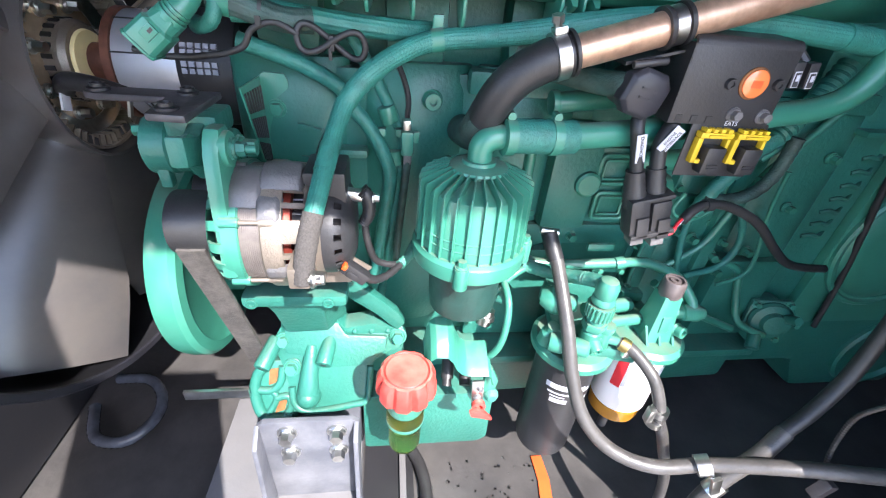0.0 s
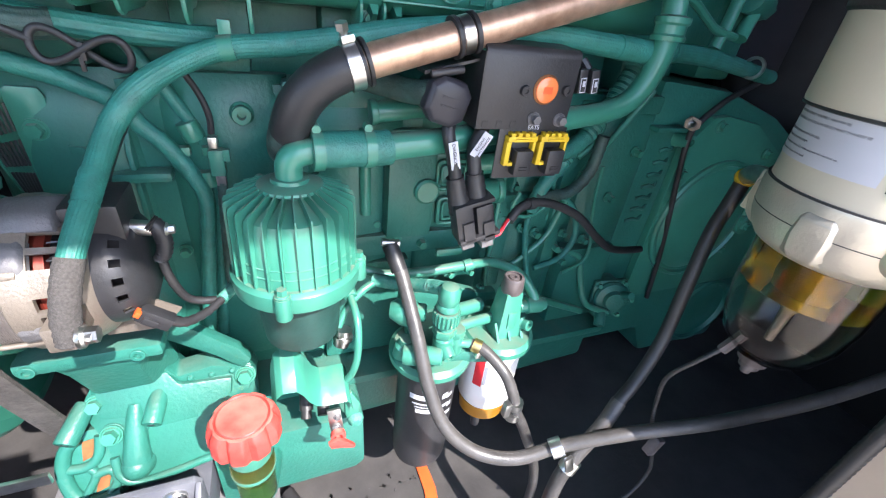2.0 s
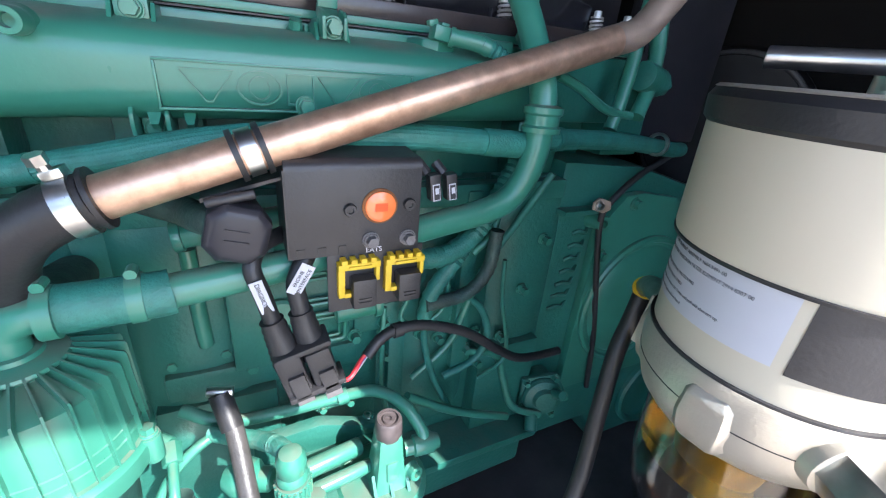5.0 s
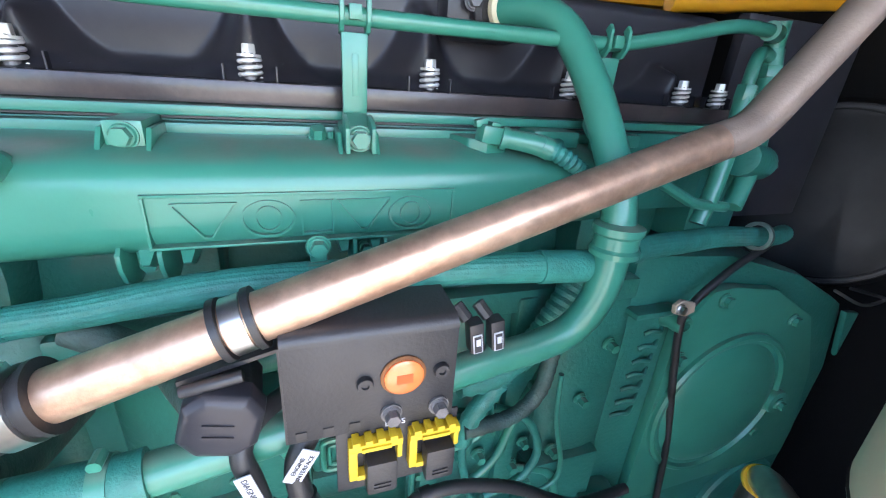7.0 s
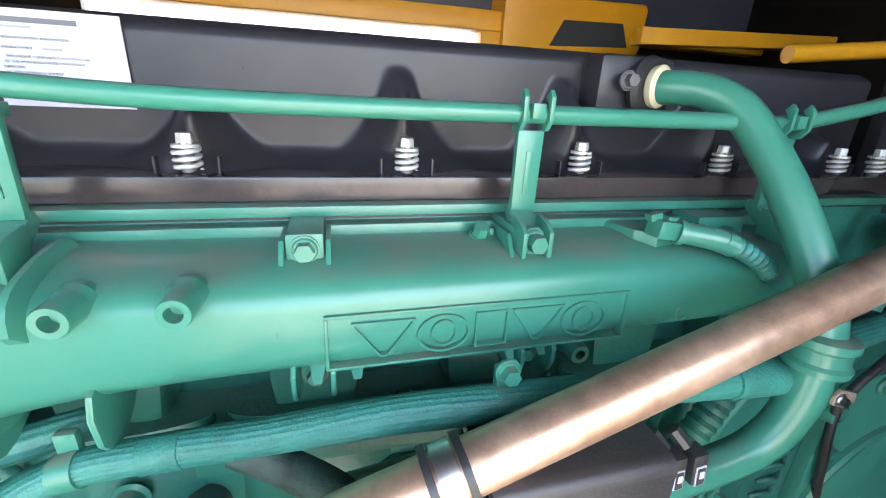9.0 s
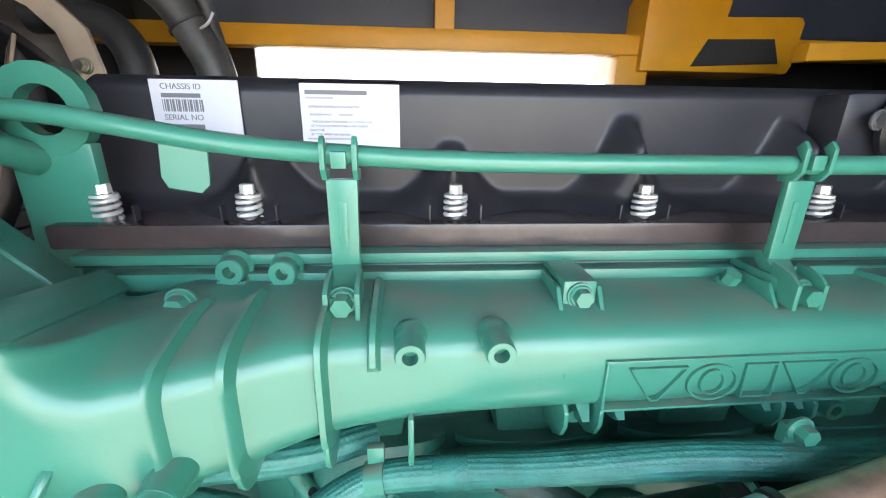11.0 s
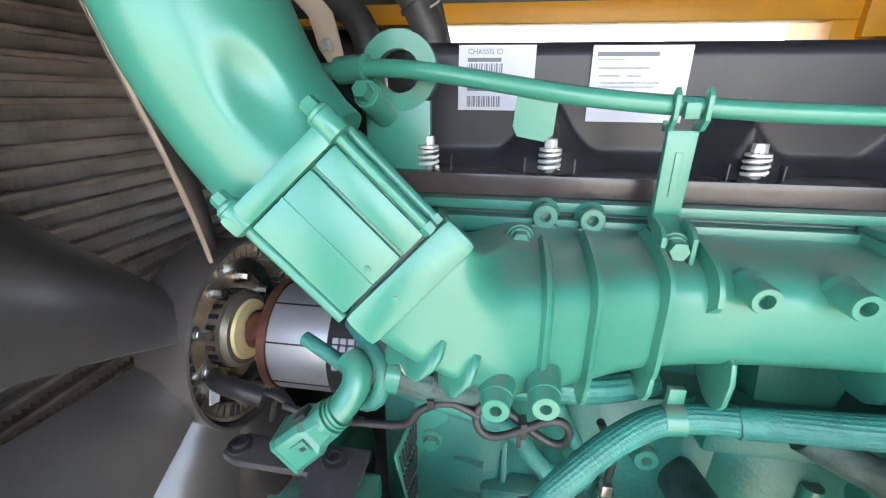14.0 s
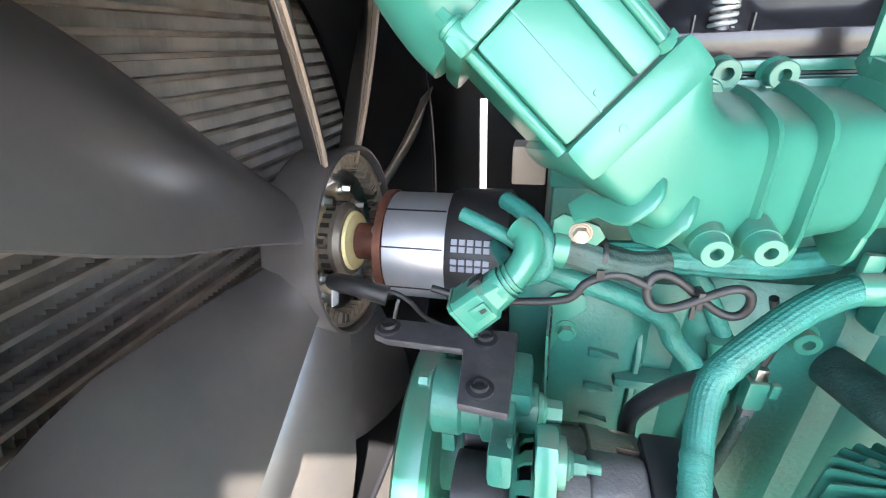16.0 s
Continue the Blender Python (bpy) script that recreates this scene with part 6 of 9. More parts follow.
# belt and pulleys
belt = thing("drive_belt", (-0.58, -0.1, 0.93), "worn grey ribbed drive belt running down from the alternator", "belt")
def strap(a, b, w, th):
    a, b = V(a), V(b)
    d = (b - a).normalized()
    s = d.cross(X).normalized() * th
    return Mesh().add([a - X * w - s, a + X * w - s, a + X * w + s, a - X * w + s, b - X * w - s, b + X * w - s, b + X * w + s, b - X * w + s], [(0, 1, 2, 3), (7, 6, 5, 4), (0, 4, 5, 1), (1, 5, 6, 2), (2, 6, 7, 3), (3, 7, 4, 0)])
part("front_run", strap((-0.560, -0.234, 1.215), (-0.552, -0.135, 0.90), 0.017, 0.003), BELT, belt)
part("back_run", strap((-0.558, -0.16, 1.245), (-0.556, 0.05, 1.18), 0.024, 0.003), BELT, belt)
part("wrap", Mesh().lathe((-0.584, AY, AZ), X, [(0.0375, 0), (0.041, 0), (0.0415, 0.002), (0.0415, 0.048), (0.041, 0.050), (0.0375, 0.050)], 40, closed=True), RUBBER, belt, "smooth glossy belt back round the pulley")
wheel = thing("crank_pulley_guard", (-0.64, 0.0, 0.93), "large green painted pulley disc at the front of the engine", "pulley")
part("disc", Mesh().lathe((-0.685, 0.012, 1.04), X, [(0.0, 0), (0.17, 0), (0.187, 0.008), (0.19, 0.02), (0.19, 0.042), (0.183, 0.05), (0.165, 0.052), (0.155, 0.047), (0.0, 0.047)], 72), GREEN, wheel)
part("hub", Mesh().cyl((-0.66, 0.012, 1.04), (-0.50, 0.012, 1.04), 0.07), GREEN_CAST, wheel)

# tensioner and support above the alternator
ten = thing("belt_tensioner", (-0.57, -0.15, 1.30), "green painted cast belt tensioner with bolts", "tensioner")
part("body", Mesh().lathe((-0.612, -0.150, 1.318), X, [(0.0, 0), (0.030, 0), (0.036, 0.004), (0.036, 0.030), (0.033, 0.033), (0.033, 0.05), (0.038, 0.053), (0.038, 0.066), (0.0, 0.066)], 36), GREEN_CAST, ten, "round spring housing")
part("arm", Mesh().prism([(-0.19, 1.290), (-0.135, 1.285), (-0.118, 1.32), (-0.125, 1.358), (-0.16, 1.368), (-0.205, 1.350), (-0.245, 1.362), (-0.248, 1.328), (-0.215, 1.318)], (-0.548, 0, 0), Y, Z, 0.020), GREEN_CAST, ten, bevel=0.005)
part("block", Mesh().span((-0.575, -0.185, 1.338), (-0.515, -0.125, 1.366)), GREEN_CAST, ten, bevel=0.007)
part("boss", Mesh().cyl((-0.53, -0.152, 1.318), (-0.508, -0.152, 1.318), 0.024, n=24), GREEN_CAST, ten, bevel=0.004)
part("bolt", Mesh().bolt((-0.508, -0.152, 1.318), X, 0.012, 0.018), GREEN, ten)
part("bolt", Mesh().bolt((-0.612, -0.150, 1.335), -X, 0.008, 0.012), GREEN, ten)
part("lug", Mesh().span((-0.60, -0.180, 1.272), (-0.586, -0.166, 1.296)), GREEN_CAST, ten, bevel=0.003)
idler = thing("idler_pulley", (-0.565, -0.12, 1.20), "smooth black idler pulley behind the belt", "pulley")
part("wheel", Mesh().lathe((-0.585, -0.115, 1.235), X, [(0.0, 0), (0.030, 0), (0.036, 0.003), (0.036, 0.045), (0.030, 0.048), (0.0, 0.048)], 36), RUBBER, idler)
arm = thing("support_arm", (-0.6, -0.16, 1.365), "dark grey angled steel support arm with socket bolts", "bracket")
part("bar", Mesh().prism([(-0.682, -0.119), (-0.678, -0.136), (-0.663, -0.142), (-0.583, -0.144), (-0.577, -0.212), (-0.534, -0.216), (-0.531, -0.108), (-0.60, -0.108), (-0.668, -0.106)], (0, 0, 1.366), X, Y, 0.009), COVER_DARK, arm, bevel=0.003)
for p in ((-0.665, -0.125, 1.375), (-0.563, -0.127, 1.375), (-0.560, -0.194, 1.375)):
    part("bolt", Mesh().lathe(p, Z, [(0.0, 0), (0.0125, 0), (0.0125, 0.003), (0.008, 0.004), (0.008, 0.008), (0.0055, 0.008), (0.0055, 0.004), (0.0, 0.004)], 20), BLACK, arm)
guard = thing("heat_guard", (-0.5, -0.05, 1.24), "green painted slotted guard plate bolted beside the alternator", "guard")
part("plate", Mesh().prism([(-0.500, 1.235), (-0.464, 1.235), (-0.460, 1.380), (-0.464, 1.389), (-0.492, 1.390), (-0.500, 1.384)], (0, -0.046, 0), X, Z, 0.004), GREEN, guard, bevel=0.001)
WT, WF, WC, WD = V((-0.500, -0.050, 1.384)), V((-0.505, -0.122, 1.384)), V((-0.499, -0.088, 1.270)), V((-0.500, -0.050, 1.240))
wing = Mesh().add([WT, WF, WC, WD] + [q + V((0.0025, 0.0, 0)) for q in (WT, WF, WC, WD)], [(0, 1, 2, 3), (7, 6, 5, 4), (0, 4, 5, 1), (1, 5, 6, 2), (2, 6, 7, 3), (3, 7, 4, 0)])
wing_ob = part("wing", wing, GREEN, guard, "louvred side wing", bevel=0.0008)
for j in range(7):
    for k in range(3):
        f = (j + 0.6) / 7.3
        a, b = WT.lerp(WF, f), WD.lerp(WC, f)
        p, q = a.lerp(b, 0.08 + 0.30 * k), a.lerp(b, 0.31 + 0.30 * k)
        part("slot", Mesh().tube([p + X * 0.0030, q + X * 0.0030], 0.0017, n=6), BLACK, wing_ob)
part("bolt", Mesh().bolt((-0.479, -0.050, 1.341), FRONT, 0.010, 0.009), GREEN, guard)

# ---- casting under the alternator ----
cas = thing("accessory_bracket", (-0.42, -0.15, 0.80), "sunlit green painted cast accessory bracket with bolts and ribs", "bracket")
part("back_wall", Mesh().prism([(-0.520, 0.80), (-0.487, 0.760), (-0.374, 0.722), (-0.352, 0.79), (-0.286, 0.879), (-0.288, 0.955), (-0.304, 0.972), (-0.345, 0.985), (-0.395, 0.975), (-0.409, 1.0), (-0.413, 1.04), (-0.501, 1.04), (-0.511, 0.95)], (0, -0.09, 0), X, Z, 0.042), GREEN_CAST, cas, bevel=0.008)
part("neck", Mesh().rings([[V((-0.512, -0.185, 1.085)), V((-0.400, -0.185, 1.085)), V((-0.392, -0.10, 1.085)), V((-0.515, -0.10, 1.085))], [V((-0.500, -0.172, 1.05)), V((-0.420, -0.172, 1.05)), V((-0.405, -0.10, 1.05)), V((-0.505, -0.10, 1.05))], [V((-0.492, -0.150, 0.985)), V((-0.420, -0.148, 0.985)), V((-0.390, -0.10, 0.985)), V((-0.505, -0.10, 0.985))]]), GREEN_CAST, cas, bevel=0.008)
part("beam", Mesh().span((-0.535, -0.196, 1.083), (-0.380, -0.150, 1.104)), GREEN_CAST, cas, bevel=0.007)
for x in (-0.520, -0.408):
    part("beam_boss", Mesh().boss((x, -0.192, 1.092), FRONT, 0.0088, 0.007, 0.5), GREEN_CAST, cas)
BN, BW = V((0, -0.88, 0.48)).normalized(), V((0, 0.48, 0.88)).normalized()


def bp_(x, w, off=0.0):
    """A point of the bracket's sloping face: x, height up the slope, height over it."""
    return V((x, -0.137, 0.952)) + BW * w + BN * off


def sloped(poly, off, depth):
    n = len(poly)
    return Mesh().add([bp_(x, w, o) for o in (off - depth, off) for x, w in poly], [tuple(range(n)), tuple(range(n, 2 * n))[::-1]] + [(i, n + i, n + (i + 1) % n, (i + 1) % n) for i in range(n)])


face = [(-0.508, 0.085), (-0.505, 0.033), (-0.518, 0.010), (-0.518, -0.020), (-0.500, -0.060), (-0.494, -0.105), (-0.480, -0.128), (-0.466, -0.136), (-0.430, -0.134), (-0.356, -0.122), (-0.351, -0.085), (-0.344, -0.045), (-0.318, -0.026), (-0.296, -0.020), (-0.284, 0.002), (-0.290, 0.022), (-0.310, 0.026), (-0.330, 0.018), (-0.348, 0.026), (-0.366, 0.018), (-0.394, 0.025), (-0.408, 0.045), (-0.412, 0.085)]
part("plate", sloped(face, 0.0, 0.075), GREEN_CAST, cas, bevel=0.003)
part("upper_step", sloped([(-0.500, 0.050), (-0.500, -0.020), (-0.440, -0.030), (-0.436, -0.050), (-0.350, -0.046), (-0.322, -0.018), (-0.318, 0.008), (-0.392, 0.012), (-0.416, 0.050)], 0.013, 0.016), GREEN_CAST, cas, bevel=0.006)
part("rim", Mesh().tube([bp_(x, w, 0.003) for x, w in ((-0.350, -0.050), (-0.352, -0.085), (-0.357, -0.116), (-0.380, -0.123), (-0.430, -0.131), (-0.466, -0.132), (-0.486, -0.116), (-0.490, -0.085))], 0.0062, n=14), GREEN_CAST, cas)
part("rib", Mesh().tube([bp_(-0.453, -0.006, 0.006), bp_(-0.456, -0.040, 0.010), bp_(-0.459, -0.075, 0.010), bp_(-0.461, -0.104, 0.006)], 0.0105, n=20, r_end=0.0205), GREEN_CAST, cas)
part("rib_end", Mesh().lathe(bp_(-0.461, -0.104, 0.004), BN, [(0.0230, -0.006), (0.0208, 0.008), (0.0155, 0.0185), (0.008, 0.0240), (0.0, 0.0255)], 28), GREEN_CAST, cas)
part("rib", Mesh().tube([bp_(-0.440, -0.004, 0.006), bp_(-0.443, -0.035, 0.008), bp_(-0.450, -0.070, 0.006)], 0.0048, n=12), GREEN_CAST, cas)
for a, b, r0, r1 in ((bp_(-0.516, 0.004, -0.004), bp_(-0.535, -0.040, 0.030), 0.0135, 0.0145), (bp_(-0.420, 0.006, 0.0), bp_(-0.430, -0.036, 0.032), 0.0132, 0.0142)):
    part("ear", Mesh().cyl(a, b, r0, r1, n=24), GREEN_CAST, cas, bevel=0.003)
    d = (b - a).normalized()
    part("ear_hole", Mesh().cyl(b - d * 0.001, b + d * 0.0005, 0.0052, n=14), BLACK, cas)
part("foot", sloped([(-0.540, -0.040), (-0.555, -0.060), (-0.562, -0.098), (-0.552, -0.140), (-0.525, -0.158), (-0.484, -0.150), (-0.478, -0.120), (-0.492, -0.100), (-0.496, -0.060), (-0.508, -0.040)], -0.012, 0.045), GREEN_CAST, cas, bevel=0.004)
for pts, r in (([(-0.538, -0.048), (-0.553, -0.066), (-0.558, -0.098), (-0.548, -0.136), (-0.524, -0.152), (-0.490, -0.146)], 0.0098), ([(-0.508, -0.050), (-0.513, -0.080), (-0.528, -0.095), (-0.555, -0.094)], 0.0075), ([(-0.528, -0.095), (-0.520, -0.112), (-0.536, -0.142)], 0.0062), ([(-0.520, -0.110), (-0.500, -0.108), (-0.494, -0.126), (-0.505, -0.146)], 0.0070)):
    part("foot_rib", Mesh().tube([bp_(x, w, -0.009) for x, w in pts], r, n=12), GREEN_CAST, cas)
for poly in ([(-0.532, -0.056), (-0.514, -0.054), (-0.518, -0.080), (-0.534, -0.086)], [(-0.517, -0.116), (-0.502, -0.116), (-0.507, -0.134), (-0.524, -0.140)]):
    part("rust_patch", sloped(poly, -0.0105, 0.002), RUST_ORANGE, cas, "orange rust patch")
for x, w, q in ((-0.502, 0.002, 0.0112), (-0.489, -0.049, 0.0118), (-0.300, 0.004, 0.0118)):
    part("bolt_boss", Mesh().cyl(bp_(x, w, -0.02), bp_(x, w, 0.003), q * 1.45, n=20), GREEN_CAST, cas, bevel=0.002)
    part("bolt", Mesh().bolt(bp_(x, w, 0.003), BN, q * 0.95, 0.014), GREEN, cas)
for x in (-0.378, -0.348, -0.318):
    part("edge_bolt", Mesh().lathe(bp_(x, 0.016, -0.004), BN, [(0.006, 0), (0.0055, 0.008), (0.003, 0.0105), (0.0, 0.011)], 14), GREEN_CAST, cas)
part("brace", Mesh().prism([(-0.405, 1.090), (-0.372, 1.082), (-0.300, 1.012), (-0.286, 0.985), (-0.300, 0.968), (-0.318, 0.985), (-0.335, 1.005), (-0.395, 1.055)], (0, -0.112, 0), X, Z, 0.022), GREEN_CAST, cas, bevel=0.006)
strapb = Mesh().span((-0.66, -0.205, 0.885), (-0.555, -0.199, 0.905))
solo("flat_bar", strapb, ZINC, "flat grey steel bar with two holes beside the bracket", "bar", bevel=0.001)

mount = thing("engine_mount", (-0.45, -0.26, 0.62), "grey painted channel shaped engine mount with two hexagon bolts", "engine mount")
part("plate", Mesh().prism([(-0.535, 0.62), (-0.368, 0.62), (-0.366, 0.878), (-0.376, 0.888), (-0.522, 0.890), (-0.533, 0.880)], (0, -0.250, 0), X, Z, 0.010), MOUNT, mount, bevel=0.002)
part("lip", Mesh().prism([(-0.26, 0.62), (-0.31, 0.62), (-0.29, 0.87), (-0.26, 0.885)], (-0.374, 0, 0), Y, Z, 0.008), MOUNT, mount, bevel=0.002)
part("lip", Mesh().prism([(-0.26, 0.62), (-0.31, 0.62), (-0.29, 0.86), (-0.26, 0.885)], (-0.535, 0, 0), Y, Z, 0.008), MOUNT, mount, bevel=0.002)
for x in (-0.482, -0.400):
    for z in (0.862, 0.806):
        part("bolt", Mesh().bolt((x - 0.003, -0.260, z), FRONT, 0.0122, 0.016), ZINC, mount)
part("block", Mesh().span((-0.53, -0.25, 0.72), (-0.37, -0.05, 0.80)), MOUNT, mount, bevel=0.006)

# ---- oil pan, filler, valve ----
pan = thing("oil_pan", (0.0, 0.1, 0.69), "green painted oil pan side and timing cover below the block", "oil pan")
part("front_face", Mesh().prism([(-0.365, 0.692), (-0.125, 0.692), (-0.108, 0.71), (-0.112, 0.858), (-0.365, 0.858)], (0, -0.105, 0), X, Z, 0.09), GREEN_CAST, pan, bevel=0.010)
part("side", Mesh().prism([(-0.36, 0.70), (-0.04, 0.715), (0.5, 0.74), (0.5, 0.86), (-0.36, 0.86)], (0, -0.085, 0), X, Z, -0.40), GREEN_CAST, pan, bevel=0.012)
part("rail", Mesh().span((-0.36, -0.122, 0.855), (0.5, 0.30, 0.875)), GREEN_CAST, pan, bevel=0.004)
fil = thing("oil_filler", (-0.29, -0.3, 0.86), "red ribbed oil filler cap on an amber translucent neck", "filler cap")
part("neck", Mesh().lathe((-0.290, -0.286, 0), Z, [(0.0, 0.862), (0.024, 0.862), (0.026, 0.868), (0.027, 0.92), (0.0295, 0.924), (0.0295, 0.950), (0.027, 0.954), (0.028, 1.01), (0.0, 1.01)], 32), FILLER, fil, "amber translucent neck")
part("collar", Mesh().lathe((-0.290, -0.286, 0), Z, [(0.0, 0.958), (0.0278, 0.958), (0.0292, 0.962), (0.0292, 1.003), (0.0, 1.003)], 32), GREEN, fil)
part("green_band", Mesh().lathe((-0.290, -0.286, 0), Z, [(0.0, 0.926), (0.0298, 0.926), (0.0302, 0.933), (0.0, 0.933)], 32), GREEN, fil)
knob = Mesh()
prof = [(0.030, 1.000), (0.0440, 1.002), (0.0455, 1.007), (0.0445, 1.026), (0.0420, 1.036), (0.0375, 1.0425), (0.0335, 1.0435), (0.0320, 1.0415), (0.0305, 1.0435), (0.001, 1.0440)]
n = 108
vs, fs = [], []
for i, (r, z) in enumerate(prof):
    for k in range(n):
        a = 2 * math.pi * k / n
        bite = (0, 0.10, 0.13, 0.15, 0.13, 0.05)[i] if i < 6 else 0
        w = 1 - bite * max(0, math.cos(9 * a)) ** 1.8 + (0.012 * (k % 2) if i in (6, 7) else 0)
        vs.append(V((-0.290 + r * w * math.cos(a), -0.288 + r * w * math.sin(a), z)))
for i in range(len(prof) - 1):
    for k in range(n):
        fs.append((i * n + k, i * n + (k + 1) % n, (i + 1) * n + (k + 1) % n, (i + 1) * n + k))
fs += [tuple(range(n))[::-1], tuple(range((len(prof) - 1) * n, len(prof) * n))]
part("cap", knob.add(vs, fs), RED, fil, "red scalloped plastic cap with a toothed ring", angle=30)
part("stem", Mesh().tube([(-0.290, -0.279, 0.87), (-0.288, -0.26, 0.83), (-0.28, -0.18, 0.80)], 0.024, n=18), GREEN_CAST, fil)

sh = thing("filter_shield", (-0.21, -0.22, 0.94), "sunlit green painted bent steel bracket beside the filler", "bracket")
SHEET = [(-0.258, 1.005, 0.984), (-0.255, 1.028, 0.996), (-0.250, 1.046, 1.012), (-0.241, 1.054, 1.020), (-0.222, 1.055, 1.018), (-0.213, 1.046, 1.006), (-0.206, 1.028, 0.990), (-0.196, 1.006, 0.978), (-0.186, 0.998, 0.974), (-0.172, 0.997, 0.973), (-0.150, 0.997, 0.972), (-0.144, 0.990, 0.964), (-0.141, 0.972, 0.948)]
part("hood", Mesh().rings([[V((x, -0.190, zb)), V((x, -0.222, zb - 0.010)), V((x, -0.248, zf)), V((x, -0.245, zf - 0.004)), V((x, -0.220, zb - 0.014)), V((x, -0.188, zb - 0.004))] for x, zb, zf in SHEET]), GREEN, sh, bevel=0.0008, angle=50)
part("tab", Mesh().prism([(-0.152, 0.970), (-0.140, 0.972), (-0.126, 0.940), (-0.130, 0.905), (-0.146, 0.900), (-0.152, 0.92)], (0, -0.222, 0), X, Z, 0.012), GREEN, sh, bevel=0.004)
part("lump", Mesh().lathe((-0.135, -0.232, 0.905), FRONT, [(0.014, 0), (0.013, 0.006), (0.008, 0.012), (0.0, 0.013)], 14), HOSE_OVERSPRAY, sh)
part("plate", Mesh().prism([(-0.184, 0.985), (-0.164, 0.985), (-0.159, 0.928), (-0.179, 0.928)], (0, -0.264, 0), X, Z, 0.004), ZINC, sh, "bare steel strap with rivets", bevel=0.001)
for z in (0.968, 0.945):
    part("rivet", Mesh().bolt((-0.169, -0.268, z), FRONT, 0.0045, 0.004), ALU_DARK, sh)
part("hose_end", Mesh().cyl((-0.206, -0.165, 0.945), (-0.211, -0.200, 0.912), 0.0115, n=20).cyl((-0.2105, -0.197, 0.915), (-0.2125, -0.210, 0.903), 0.0085, n=16).cyl((-0.183, -0.20, 0.955), (-0.186, -0.235, 0.935), 0.0095, n=16), RUBBER, sh, "black rubber hose end")
part("flag", Mesh().prism([(-0.20, 1.045), (-0.178, 1.095), (-0.170, 1.095), (-0.176, 1.03)], (0, -0.18, 0), X, Z, 0.003), GREEN, sh)
val = thing("drain_valve", (-0.17, -0.29, 0.93), "small valve with a red lever handle", "valve")
part("body", Mesh().cyl((-0.171, -0.276, 0.940), (-0.172, -0.245, 0.945), 0.0075), ALU_DARK, val)
part("lever", Mesh().prism([(-0.186, 0.934), (-0.172, 0.940), (-0.158, 0.930), (-0.145, 0.914), (-0.147, 0.910), (-0.166, 0.918), (-0.182, 0.922)], (0, -0.282, 0), X, Z, 0.007), RED, val, "red lever", bevel=0.002)
part("knob", Mesh().lathe((-0.170, -0.274, 0.938), FRONT, [(0.0065, 0), (0.0115, 0.001), (0.0115, 0.008), (0.0065, 0.009)], 20, closed=True), RED, val)

# ---- oil filter and fuel filter ----
ofl = thing("oil_filter", (-0.015, -0.235, 0.75), "black spin-on oil filter with white printed symbols", "filter")
OX, OY = -0.004, -0.214
part("can", Mesh().lathe((OX, OY, 0), Z, [(0.0, 0.742), (0.044, 0.742), (0.050, 0.748), (0.0525, 0.76), (0.0525, 1.005), (0.0, 1.005)], 48), BLACK, ofl)
def on_can(cx, cy, r, ang, z, w, h):
    m = Mesh()
    k = 24
    vs = []
    for i in range(k + 1):
        a = radians(ang) + (i / k - 0.5) * w / r
        for dz in (-h / 2, h / 2):
            vs.append(V((cx + r * math.cos(a), cy + r * math.sin(a), z + dz)))
    return m.add(vs, [(2 * i, 2 * i + 2, 2 * i + 3, 2 * i + 1) for i in range(k)])
for ang, z, w, h in ((-118, 0.952, 0.045, 0.012), (-116, 0.936, 0.038, 0.004), (-116, 0.928, 0.026, 0.003), (-112, 0.918, 0.03, 0.010), (-72, 0.950, 0.012, 0.012), (-60, 0.945, 0.014, 0.008), (-70, 0.925, 0.016, 0.007), (-58, 0.92, 0.012, 0.010), (-68, 0.90, 0.016, 0.007), (-56, 0.897, 0.012, 0.008)):
    part("print", on_can(OX, OY, 0.0529, ang, z, w, h), PAPER, ofl, "white printed bar")
ffl = thing("fuel_filter", (0.095, -0.225, 0.83), "white spin-on fuel filter with red mark and amber bowl", "filter")
UX, UY = 0.115, -0.224
part("can", Mesh().lathe((UX, UY, 0), Z, [(0.0, 0.885), (0.046, 0.885), (0.050, 0.892), (0.050, 1.03), (0.0, 1.03)], 48), WHITE, ffl)
part("bowl", Mesh().lathe((UX, UY, 0), Z, [(0.0, 0.845), (0.030, 0.845), (0.045, 0.855), (0.048, 0.885), (0.0, 0.885)], 40), AMBER_CAP, ffl, "amber water bowl")
part("drain", Mesh().cyl((UX - 0.01, UY - 0.01, 0.80), (UX - 0.005, UY - 0.005, 0.846), 0.009, n=12), BLACK, ffl)
part("logo_block", on_can(UX, UY, 0.0504, -142, 0.982, 0.017, 0.072), REDINK, ffl, "red printed block")
part("print", on_can(UX, UY, 0.0504, -128, 0.975, 0.006, 0.045), GREYINK, ffl)

